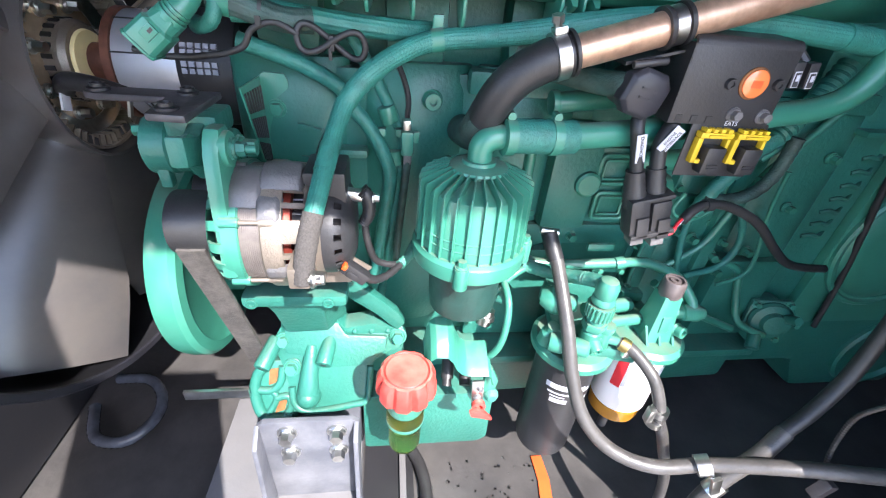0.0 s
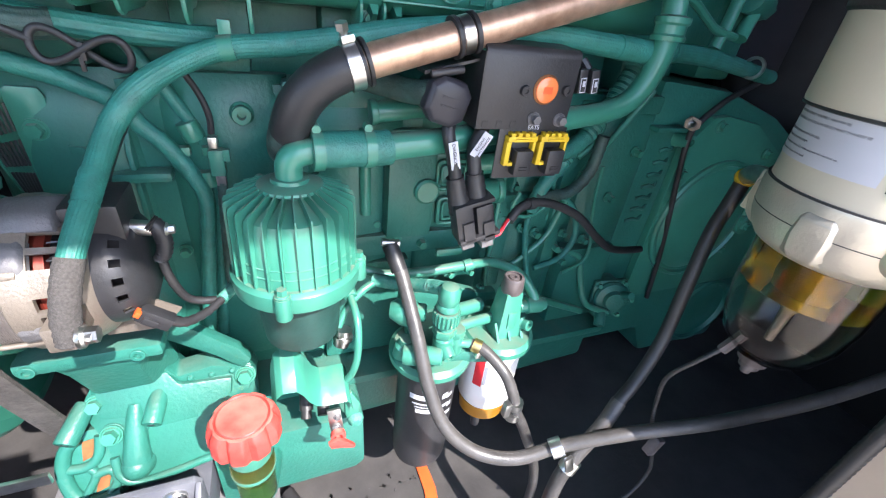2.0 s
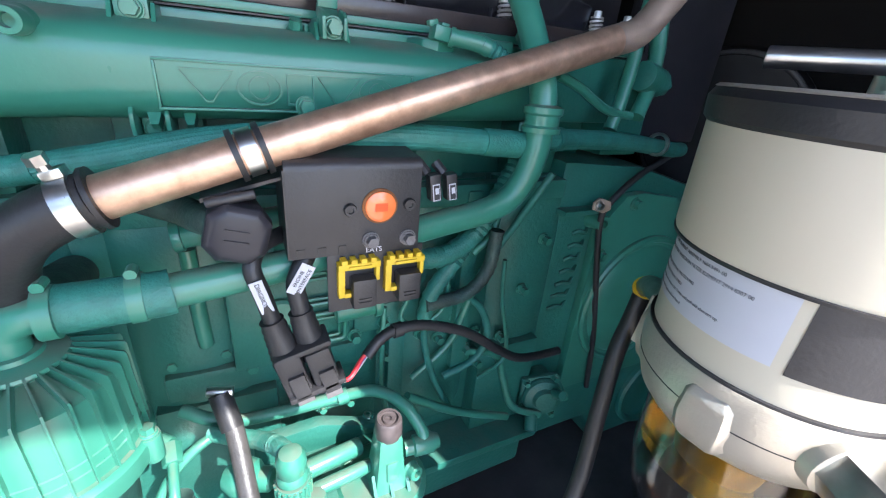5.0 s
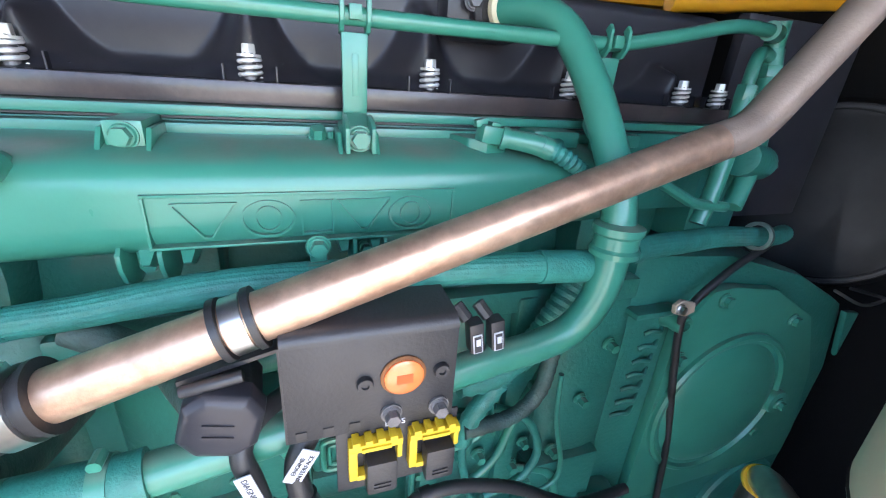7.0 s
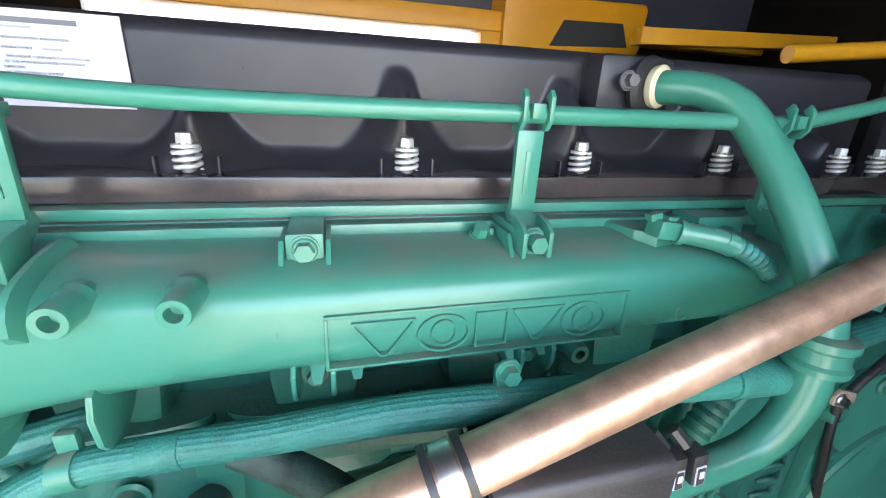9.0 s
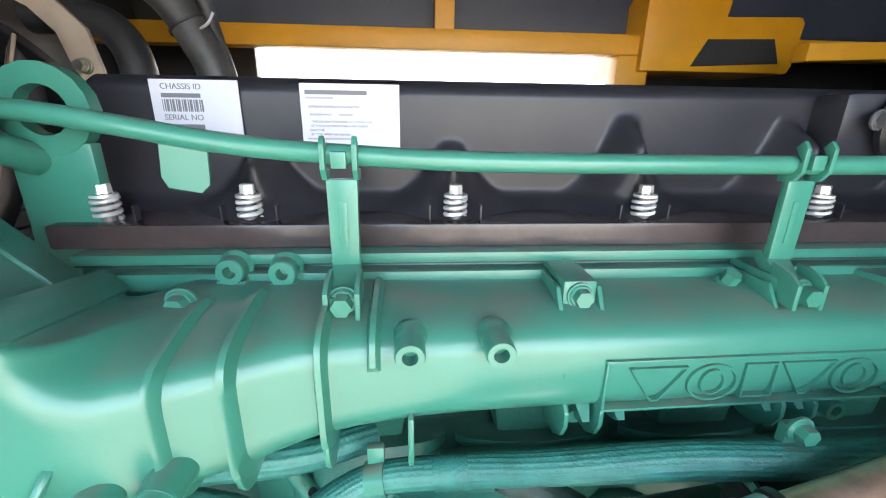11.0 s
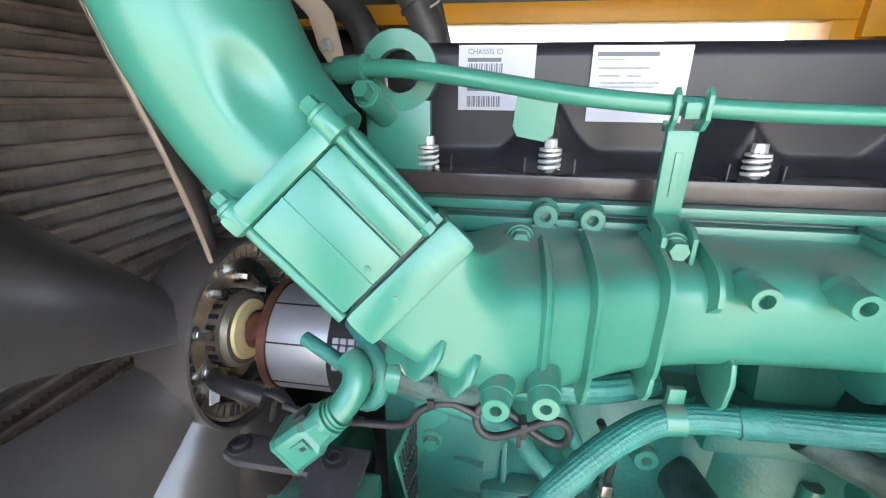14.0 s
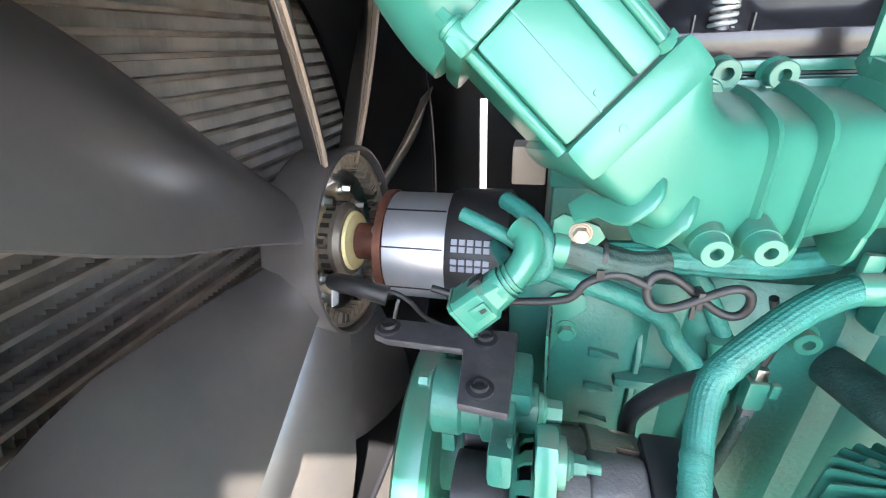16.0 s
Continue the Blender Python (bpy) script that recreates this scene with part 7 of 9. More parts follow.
head = thing("filter_bridge", (0.04, -0.21, 1.0), "sunlit green painted cast fuel filter head with pipes and primer pump", "filter head")
part("plate", Mesh().lathe((OX, OY, 0), Z, [(0.0, 1.005), (0.064, 1.005), (0.070, 1.010), (0.070, 1.020), (0.062, 1.026), (0.0, 1.026)], 48), GREEN, head)
part("plate", Mesh().lathe((UX, UY, 0), Z, [(0.0, 1.028), (0.058, 1.028), (0.063, 1.032), (0.063, 1.042), (0.056, 1.048), (0.0, 1.048)], 48), GREEN, head)
part("bridge", Mesh().prism([(-0.05, -0.235), (0.012, -0.258), (0.04, -0.262), (0.075, -0.272), (0.155, -0.235), (0.160, -0.19), (0.148, -0.115), (0.10, -0.105), (-0.03, -0.13)], (0, 0, 1.0195), X, Y, 0.0245), GREEN_CAST, head, bevel=0.006)
part("back_wall", Mesh().prism([(-0.045, 1.04), (0.152, 1.04), (0.150, 1.062), (0.11, 1.066), (0.05, 1.090), (-0.04, 1.085)], (0, -0.125, 0), X, Z, 0.022), GREEN_CAST, head, bevel=0.006)
part("tower", Mesh().lathe((0.0, -0.249, 0), Z, [(0.0, 1.04), (0.013, 1.04), (0.0165, 1.052), (0.0165, 1.076), (0.014, 1.079), (0.014, 1.10), (0.0135, 1.105), (0.0135, 1.132), (0.0175, 1.135), (0.0175, 1.141), (0.015, 1.145), (0.0165, 1.149), (0.0165, 1.166), (0.0125, 1.174), (0.005, 1.177), (0.0, 1.177)], 28), GREEN, head)
part("hex", Mesh().cyl((0.0, -0.249, 1.083), (0.0, -0.249, 1.096), 0.0195, n=6), GREEN, head, bevel=0.0015)
col = part("collar", Mesh().lathe((0.0, -0.249, 0), Z, [(0.0, 1.107), (0.0185, 1.107), (0.0195, 1.109), (0.0195, 1.129), (0.0185, 1.131), (0.0, 1.131)], 32), GREEN, head, "ribbed quick-release collar")
for k in range(20):
    a = 2 * math.pi * k / 20
    part("ridge", Mesh().cyl((0.0195 * math.cos(a), -0.249 + 0.0195 * math.sin(a), 1.108), (0.0195 * math.cos(a), -0.249 + 0.0195 * math.sin(a), 1.130), 0.0019, n=6), GREEN, col)
part("nozzle", Mesh().boss((0.001, -0.258, 1.060), V((0.05, -0.85, -0.25)), 0.0105, 0.020, 0.45), GREEN, head)
part("ball_stub", Mesh().lathe((-0.072, -0.195, 1.100), V((0.9, -0.42, 0.06)), [(0.0, 0), (0.013, 0.0), (0.0155, 0.004), (0.0225, 0.016), (0.0245, 0.026), (0.022, 0.036), (0.0145, 0.043), (0.0145, 0.054), (0.012, 0.057), (0.0, 0.057)], 28), GREEN, head)
part("lower_stub", Mesh().lathe((-0.062, -0.243, 1.050), V((0.9, -0.38, 0.02)), [(0.0, 0), (0.016, 0.0), (0.018, 0.006), (0.018, 0.020), (0.0145, 0.023), (0.0145, 0.058), (0.012, 0.061), (0.0, 0.061)], 24), GREEN, head)
part("upper_stub", Mesh().lathe((-0.060, -0.225, 1.030), V((0.1, -0.2, 0.97)), [(0.0, 0), (0.014, 0), (0.014, 0.024), (0.010, 0.030), (0.010, 0.042), (0.0, 0.044)], 20), GREEN, head)
for a, b, r in (((0.010, -0.232, 1.072), (0.106, -0.215, 1.066), 0.0095), ((0.005, -0.205, 1.078), (0.095, -0.185, 1.072), 0.0125), ((0.012, -0.252, 1.064), (0.054, -0.258, 1.055), 0.0075), ((0.022, -0.249, 1.040), (0.022, -0.249, 1.078), 0.0125)):
    part("pipe_stub", Mesh().cyl(a, b, r, n=20), GREEN, head, bevel=0.002)
part("stub_cap", Mesh().cyl((0.022, -0.249, 1.076), (0.022, -0.249, 1.088), 0.0145, n=8), GREEN, head, bevel=0.002)
part("pump_body", Mesh().rings([[V((x, y, z)) for x, y in ((0.121 - a, -0.228 - b), (0.121 + a, -0.228 - b), (0.121 + a, -0.228 + b), (0.121 - a, -0.228 + b))] for a, b, z in ((0.027, 0.026, 1.044), (0.021, 0.022, 1.062), (0.0175, 0.018, 1.10), (0.0155, 0.0155, 1.134))]), GREEN, head, bevel=0.004)
part("pump_window", Mesh().box((0.122, -0.2475, 1.082), (0.016, 0.006, 0.030), Matrix.Rotation(radians(-6), 3, "X")), GREEN, head, bevel=0.002)
for x in (0.098, 0.120, 0.143):
    part("gusset", Mesh().prism([(-0.262, 1.046), (-0.238, 1.046), (-0.240, 1.074)], (x - 0.002, 0, 0), Y, Z, 0.004), GREEN, head)
part("right_stub", Mesh().lathe((0.145, -0.228, 1.092), V((1, -0.08, 0)), [(0.0, 0), (0.011, 0), (0.011, 0.012), (0.0145, 0.014), (0.0145, 0.040), (0.012, 0.044), (0.010, 0.050), (0.0, 0.052)], 24), GREEN, head)
part("side_boss", Mesh().boss((0.150, -0.244, 1.068), V((0.3, -0.9, 0.2)), 0.010, 0.014, 0.5), GREEN, head)
part("primer_knob", Mesh().lathe((0.121, -0.229, 0), Z, [(0.0, 1.130), (0.0165, 1.130), (0.0185, 1.136), (0.0175, 1.157), (0.0155, 1.160), (0.0125, 1.160), (0.0125, 1.157), (0.009, 1.156), (0.008, 1.159), (0.004, 1.159), (0.004, 1.156), (0.0, 1.156)], 14), KNOB, head, "worn brown grey faceted primer knob")
part("plug", Mesh().lathe((0.123, -0.13, 1.046), Z, [(0.0, 0), (0.0085, 0), (0.0085, 0.020), (0.0065, 0.022), (0.0035, 0.022), (0.0035, 0.016), (0.0, 0.016)], 18), GREEN, head)
part("plug", Mesh().bolt((0.148, -0.205, 1.050), Z, 0.009, 0.014), GREEN, head)
part("hose_stub", Mesh().tube([(0.0, -0.245, 1.160), (-0.006, -0.228, 1.157), (-0.018, -0.200, 1.142), (-0.035, -0.175, 1.128), (-0.060, -0.155, 1.122), (-0.085, -0.135, 1.118)], 0.0115, n=14, rip=0.001, waves=0.003), HOSE_OVERSPRAY, head, "braided hose with patchy green overspray")
part("thin_pipe", Mesh().tube([(-0.08, -0.137, 1.118), (-0.11, -0.15, 1.108), (-0.135, -0.16, 1.085), (-0.15, -0.17, 1.06)], 0.0065, n=12), GREEN, head)
part("pipe", Mesh().tube([(-0.13, -0.14, 1.115), (-0.125, -0.20, 1.09), (-0.13, -0.22, 1.03), (-0.145, -0.215, 0.985), (-0.16, -0.19, 0.97)], 0.006, n=12), GREEN, head)
part("union", Mesh().cyl((-0.131, -0.135, 1.117), (-0.128, -0.160, 1.108), 0.0115, n=6).cyl((-0.150, -0.120, 1.120), (-0.131, -0.136, 1.117), 0.0095, n=16), GREEN, head, bevel=0.0015)
part("fitting", Mesh().cyl((-0.142, -0.135, 0.985), (-0.135, -0.13, 1.015), 0.014, n=18).cyl((-0.1385, -0.1325, 0.995), (-0.137, -0.131, 1.002), 0.0175, n=18), ZINC, head, "bright pipe fitting")

# ---- hoses on the near side ----
def hose(name, pts, r, mt, label, cat="hose", n=18):
    t = thing(name, pts[0], label, cat)
    part("tube", Mesh().tube(pts, r, n=n, sub=8), mt, t, angle=60)
    return t


h1 = hose("fuel_hose", [(-0.066, -0.16, 1.192), (-0.055, -0.185, 1.16), (-0.045, -0.25, 1.09), (-0.035, -0.295, 1.02), (-0.015, -0.33, 0.965), (0.03, -0.36, 0.925), (0.09, -0.385, 0.918), (0.16, -0.40, 0.942), (0.25, -0.435, 0.985), (0.40, -0.48, 1.02), (0.60, -0.52, 1.07), (0.9, -0.55, 1.15)], 0.0108, GREY_HOSE, "grey rubber fuel hose looping below the filters")
part("end_fitting", Mesh().cyl((-0.080, -0.152, 1.200), (-0.052, -0.158, 1.198), 0.0062, n=14), ZINC, h1, "bright end fitting", bevel=0.001)
part("end_sleeve", Mesh().tube([(-0.067, -0.156, 1.197), (-0.062, -0.168, 1.180), (-0.057, -0.182, 1.163)], 0.0128, n=18), RUBBER, h1)
h2 = hose("fuel_hose", [(0.048, -0.257, 1.056), (0.066, -0.275, 1.052), (0.088, -0.308, 1.030), (0.101, -0.327, 0.995), (0.110, -0.335, 0.960), (0.130, -0.337, 0.92), (0.152, -0.337, 0.87), (0.175, -0.337, 0.82), (0.195, -0.337, 0.76), (0.21, -0.337, 0.69), (0.215, -0.337, 0.61)], 0.0094, GREY_HOSE, "grey rubber drain hose beside the fuel filter")
part("clamp", Mesh().cyl((0.050, -0.259, 1.056), (0.060, -0.268, 1.054), 0.0118), BRASS, h2, "brass coloured hose clamp")
part("clamp_ear", Mesh().span((0.050, -0.276, 1.038), (0.060, -0.264, 1.052)), ZINC, h2, bevel=0.002)
for z in (0.985, 0.960):
    part("clamp", Mesh().cyl((0.1045, -0.332, z), (0.105, -0.3325, z - 0.012), 0.0132), ZINC, h2, "steel hose clamp")
part("clamp_ear", Mesh().span((0.083, -0.340, 0.960), (0.094, -0.328, 0.990)), ZINC, h2, bevel=0.002)
h3 = hose("supply_hose", [(0.397, -0.326, 1.357), (0.384, -0.330, 1.315), (0.369, -0.335, 1.275), (0.350, -0.350, 1.197), (0.328, -0.368, 1.102), (0.292, -0.382, 1.035), (0.258, -0.391, 0.998), (0.23, -0.402, 0.965), (0.19, -0.408, 0.91), (0.165, -0.415, 0.85), (0.15, -0.43, 0.75), (0.15, -0.45, 0.62)], 0.0105, RUBBER, "black supply hose from the water separator")
part("lower_sleeve", Mesh().tube([(0.262, -0.390, 1.002), (0.23, -0.402, 0.965), (0.19, -0.408, 0.91), (0.165, -0.415, 0.85), (0.15, -0.43, 0.75)], 0.0122, n=18), GREY_HOSE, h3, "grey rubber lower section")
cc = thing("hose_clamp", (0.15, -0.40, 0.93), "double bright steel clamp tying two hoses", "clamp")
part("band", Mesh().cyl((0.143, -0.397, 0.936), (0.160, -0.401, 0.944), 0.0155), ZINC, cc)
part("band", Mesh().cyl((0.178, -0.411, 0.886), (0.190, -0.409, 0.905), 0.0145), ZINC, cc)
part("plate", Mesh().box((0.168, -0.420, 0.918), (0.014, 0.006, 0.045), Matrix.Rotation(radians(-20), 3, "Y")), ZINC, cc, bevel=0.001)

# ---- water separator ----
SX, SY = 0.340, -0.479
sep = thing("water_separator", (SX, SY, 1.15), "beige fuel water separator with clear bowl and amber fuel", "water separator")
part("can", Mesh().lathe((SX, SY, 0), Z, [(0.0, 1.404), (0.0855, 1.404), (0.0860, 1.4775), (0.0905, 1.4795), (0.0918, 1.484), (0.0935, 1.561), (0.0, 1.561)], 72), BEIGE, sep)
part("seam", Mesh().lathe((SX, SY, 0), Z, [(0.086, 1.4762), (0.0912, 1.4776), (0.0920, 1.4800), (0.086, 1.4815)], 72, closed=True), BLACK, sep, "thin black seam")
part("lid", Mesh().lathe((SX, SY, 0), Z, [(0.0, 1.558), (0.0935, 1.558), (0.0965, 1.561), (0.0975, 1.5745), (0.094, 1.580), (0.086, 1.5815), (0.080, 1.577), (0.03, 1.579), (0.0, 1.582)], 72), BLACK, sep, "black lid")
# Pale ring paints the highlight along the black lid's top edge.
part("lid_glint", Mesh().lathe((SX, SY, 0), Z, [(0.0905, 1.5800), (0.0925, 1.5822), (0.0950, 1.5805), (0.0925, 1.5790)], 72, closed=True), SILVER_BEIGE, sep, "pale ring on the lid edge, highlight put into its colour")
part("handle", Mesh().cyl((0.275, -0.433, 1.598), (0.315, -0.520, 1.598), 0.0062, n=18), ZINC, sep, "bright metal handle bar", bevel=0.001)
part("handle_post", Mesh().cyl((0.338, -0.474, 1.578), (0.338, -0.474, 1.612), 0.010, n=18), ZINC, sep)
part("handle_bridge", Mesh().box((0.316, -0.476, 1.598), (0.050, 0.012, 0.008)), ZINC, sep, bevel=0.002)
part("head", Mesh().lathe((SX, SY, 0), Z, [(0.0, 1.334), (0.066, 1.334), (0.074, 1.338), (0.081, 1.347), (0.0862, 1.362), (0.0885, 1.378), (0.0895, 1.3985), (0.0885, 1.4025), (0.0, 1.4025)], 72), SILVER_BEIGE, sep)
part("head_line", Mesh().lathe((SX, SY, 0), Z, [(0.080, 1.3715), (0.0880, 1.3722), (0.0880, 1.3732), (0.080, 1.3738)], 72, closed=True), BLACK, sep)
part("seal", Mesh().lathe((SX, SY, 0), Z, [(0.0, 1.4022), (0.0882, 1.4022), (0.0882, 1.4045), (0.0, 1.4045)], 72), BLACK, sep)
for ang, w in ((187, 0.026), (262, 0.024), (112, 0.022)):
    r_ = V((math.cos(radians(ang)), math.sin(radians(ang)), 0))
    t_ = V((-r_.y, r_.x, 0))
    c_ = V((SX, SY, 0)) + r_ * 0.080
    part("lug", Mesh().rings([[c_ + Z * z + r_ * o + t_ * s for o, s in ((-0.01, -w), (d, -w * f), (d, w * f), (-0.01, w))] for z, d, f in ((1.341, 0.001, 0.35), (1.350, 0.008, 0.5), (1.368, 0.0125, 0.55), (1.386, 0.0125, 0.5), (1.3925, 0.009, 0.4))]), SILVER_BEIGE, sep, bevel=0.002)
part("inlet_boss", Mesh().cyl((0.302, -0.530, 1.378), (0.290, -0.556, 1.376), 0.0225, n=24), SILVER_BEIGE, sep, bevel=0.003)
part("inlet_nut", Mesh().cyl((0.291, -0.554, 1.376), (0.281, -0.581, 1.373), 0.0205, n=6), ZINC, sep, "steel hexagon inlet fitting", bevel=0.0012)
part("inlet_mark", Mesh().cyl((0.2815, -0.5805, 1.373), (0.2800, -0.5845, 1.3725), 0.0178, n=18), RED, sep, "red sealant ring")
part("inlet_nut", Mesh().cyl((0.2803, -0.5835, 1.3725), (0.271, -0.608, 1.370), 0.0190, n=6), ZINC, sep, "steel hexagon inlet fitting", bevel=0.0012)
part("side_clip", Mesh().box((0.318, -0.392, 1.372), (0.010, 0.012, 0.050), Matrix.Rotation(radians(12), 3, "Y")), BEIGE, sep, "beige plastic drain clip", bevel=0.002)
part("outlet", Mesh().tube([(0.352, -0.405, 1.374), (0.364, -0.372, 1.376), (0.384, -0.342, 1.370), (0.397, -0.328, 1.360)], 0.0125, n=18), ZINC, sep, "steel outlet elbow", angle=60)
part("outlet_ring", Mesh().cyl((0.3945, -0.3285, 1.360), (0.3975, -0.3255, 1.3555), 0.0140, n=22), YELLOW, sep, "yellow marking ring", bevel=0.001)
part("bowl", Mesh().lathe((SX, SY, 0), Z, [(0.0, 1.178), (0.018, 1.178), (0.036, 1.187), (0.052, 1.206), (0.0620, 1.236), (0.0665, 1.270), (0.0675, 1.336), (0.0650, 1.336), (0.0638, 1.270), (0.0592, 1.238), (0.0495, 1.209), (0.034, 1.191), (0.0, 1.183)], 96), CLEAR, sep, "clear plastic bowl", angle=60)
part("fuel", Mesh().lathe((SX, SY, 0), Z, [(0.0, 1.284), (0.0630, 1.284), (0.0636, 1.300), (0.0640, 1.333), (0.0, 1.333)], 96), FUEL, sep, "amber fuel")
part("turbine", Mesh().lathe((SX, SY, 0), Z, [(0.0, 1.205), (0.005, 1.205), (0.007, 1.25), (0.020, 1.275), (0.024, 1.300), (0.024, 1.332), (0.0, 1.332)], 32), ALU, sep)
part("drain", Mesh().lathe((SX - 0.003, SY, 0), Z, [(0.0, 1.148), (0.006, 1.148), (0.007, 1.156), (0.012, 1.158), (0.012, 1.165), (0.017, 1.168), (0.021, 1.182), (0.0, 1.182)], 20), KNOB, sep, "brown metal drain plug")
part("probe", Mesh().cyl((0.316, -0.464, 1.205), (0.306, -0.456, 1.172), 0.0070, n=8), KNOB, sep, "metal water probe")
lab = part("label", on_can(SX, SY, 0.0866, 150, 1.4525, 0.152, 0.0480), PAPER, sep, "white printed service label")
def curved_words(text, size, ang, z, parent):
    """Printed letters wrapped round the separator can, centred at ang."""
    ob = words("label_print", text, size, Matrix.Identity(4), PRINT, parent)
    base = ROOTS["water_separator"]
    left = min(v.co.x for v in ob.data.vertices) + base.x
    for v in ob.data.vertices:
        q = v.co + base
        a = radians(ang) + (q.x - left) / 0.0868
        rr = 0.0868 + 0.0002 * (q.z > 0)
        v.co = V((SX + rr * math.cos(a), SY + rr * math.sin(a), z + q.y)) - base
    return ob
for k, (text, size, off) in enumerate((("ROTA AND ELEMENT ASSEMBLY 1604 5491 00", 0.0072, 0.0), ("REPLACEMENT 30 MICRON FILTER ELEMENT 2914 8307 00", 0.0072, 0.0), ("FILTER AND LID SERVICING PROCEDURES", 0.0062, -14.0), ("DRAIN WATER FROM BOWL DAILY", 0.0062, -20.0), ("Stop engine and remove lid. Twist and pull old element up.", 0.0066, 0.0), ("Fill with clean fuel. Replace lid by hand", 0.0066, -12.0))):
    curved_words(text, size * 0.50, 126 + off * 0.25, 1.4715 - 0.0064 * k - (0.0048 if k > 1 else 0), lab)
part("side_plate", on_can(SX, SY, 0.0864, 240, 1.4515, 0.106, 0.050), BLACK, sep, "black printed side of the can")
pc = thing("probe_cable", (0.30, -0.44, 0.9), "thin cable in corrugated sleeve from the separator probe", "cable")
part("sleeve", Mesh().tube([(0.306, -0.456, 1.174), (0.290, -0.448, 1.15), (0.275, -0.43, 1.10), (0.29, -0.425, 1.04), (0.30, -0.43, 0.99), (0.315, -0.435, 0.95)], 0.0036, n=10, rip=0.0009, waves=0.0026), RUBBER, pc)
part("plug", Mesh().box((0.327, -0.438, 0.925), (0.018, 0.016, 0.036), Matrix.Rotation(radians(20), 3, "Y")), KNOB, pc, bevel=0.003)
part("lead", Mesh().tube([(0.33, -0.44, 0.91), (0.335, -0.45, 0.86), (0.30, -0.455, 0.81), (0.24, -0.45, 0.79)], 0.003, n=8), RUBBER, pc)

# ---- flywheel housing and far right ----
fly = thing("flywheel_housing", (0.75, 0.1, 0.72), "green painted flywheel housing with round cover and ribs", "housing")
part("body", Mesh().prism([(0.50, 0.74), (0.74, 0.74), (0.80, 0.63), (1.12, 0.63), (1.12, 1.12), (1.07, 1.29), (0.90, 1.37), (0.70, 1.425), (0.50, 1.44)], (0, -0.045, 0), X, Z, -0.44), GREEN_CAST, fly, bevel=0.02)
part("cover_plate", Mesh().prism([(0.60, 1.18), (0.60, 1.31), (0.655, 1.372), (0.70, 1.376), (0.805, 1.360), (0.935, 1.290), (0.955, 1.255), (1.015, 1.15), (1.06, 0.98), (1.06, 0.90), (0.60, 0.90)], (0, -0.045, 0), X, Z, 0.02), GREEN, fly, bevel=0.004)
part("lower_cover", Mesh().lathe((0.98, -0.045, 0.77), FRONT, [(0.0, 0), (0.120, 0), (0.120, 0.010), (0.114, 0.016), (0.106, 0.016), (0.100, 0.006), (0.090, 0.004), (0.050, 0.012), (0.0, 0.014)], 48), GREEN_CAST, fly)
part("round_cover", Mesh().lathe((0.765, -0.065, 1.118), FRONT, [(0.0, 0), (0.160, 0), (0.160, 0.007), (0.155, 0.011), (0.149, 0.011), (0.145, 0.005), (0.138, 0.004), (0.130, 0.010), (0.105, 0.018), (0.0, 0.026)], 64), GREEN, fly)
for p in ((0.68, -0.066, 1.355), (0.88, -0.066, 1.29), (0.62, -0.066, 1.25), (0.90, -0.066, 1.02)):
    part("bolt", Mesh().bolt(p, FRONT, 0.010, 0.010), GREEN, fly)
part("gusset", Mesh().prism([(1.04, 1.285), (1.085, 1.278), (1.082, 1.17)], (0, -0.066, 0), X, Z, -0.012), GREEN_CAST, fly, bevel=0.004)
part("cover_ear", Mesh().cyl((0.918, -0.064, 1.100), (0.918, -0.084, 1.100), 0.026, n=20), GREEN, fly, bevel=0.004)
part("bolt", Mesh().bolt((0.918, -0.084, 1.100), FRONT, 0.010, 0.010), GREEN, fly)
part("port", Mesh().boss((0.594, -0.045, 1.324), FRONT, 0.016, 0.034, 0.5), GREEN, fly)
for k in range(7):
    part("rib", Mesh().tube([(0.528 + 0.004 * k, -0.046, 1.128 + 0.028 * k), (0.545 + 0.003 * k, -0.050, 1.134 + 0.028 * k), (0.562 + 0.003 * k, -0.050, 1.131 + 0.028 * k), (0.576 + 0.002 * k, -0.043, 1.138 + 0.028 * k)], 0.0040, n=10), GREEN_CAST, fly, angle=60)
part("ledge", Mesh().span((0.50, -0.07, 1.342), (0.585, -0.04, 1.352)), GREEN_CAST, fly, bevel=0.003)
part("bracket_tab", Mesh().prism([(0.548, 1.372), (0.560, 1.380), (0.588, 1.372), (0.592, 1.356), (0.575, 1.350), (0.550, 1.358)], (0, -0.080, 0), X, Z, 0.006), TAN, fly, "dusty bright steel cable clip", bevel=0.0015)
part("tab_bolt", Mesh().bolt((0.560, -0.086, 1.366), FRONT, 0.0065, 0.007), ZINC, fly)
hose("battery_cable", [(0.80, -0.03, 1.455), (0.75, -0.055, 1.445), (0.66, -0.07, 1.412), (0.60, -0.075, 1.368), (0.585, -0.075, 1.33), (0.610, -0.075, 1.22), (0.655, -0.075, 1.05), (0.675, -0.08, 0.9)], 0.0060, RUBBER, "black corrugated battery cable down the housing", "cable", 12)
sr = thing("accessory_pump", (0.51, -0.12, 0.88), "rough green painted pump casting with bolts and pipe ports", "pump")
PD = V((-0.35, -1, 0.15)).normalized()
PC = V((0.515, -0.100, 0.945))
pu_, pv_ = basis(PD)
part("body", Mesh().lathe(PC, PD, [(0.0, -0.06), (0.040, -0.06), (0.044, -0.01), (0.044, 0.006), (0.040, 0.012), (0.026, 0.016), (0.022, 0.026), (0.0, 0.028)], 28), GREEN_CAST, sr)
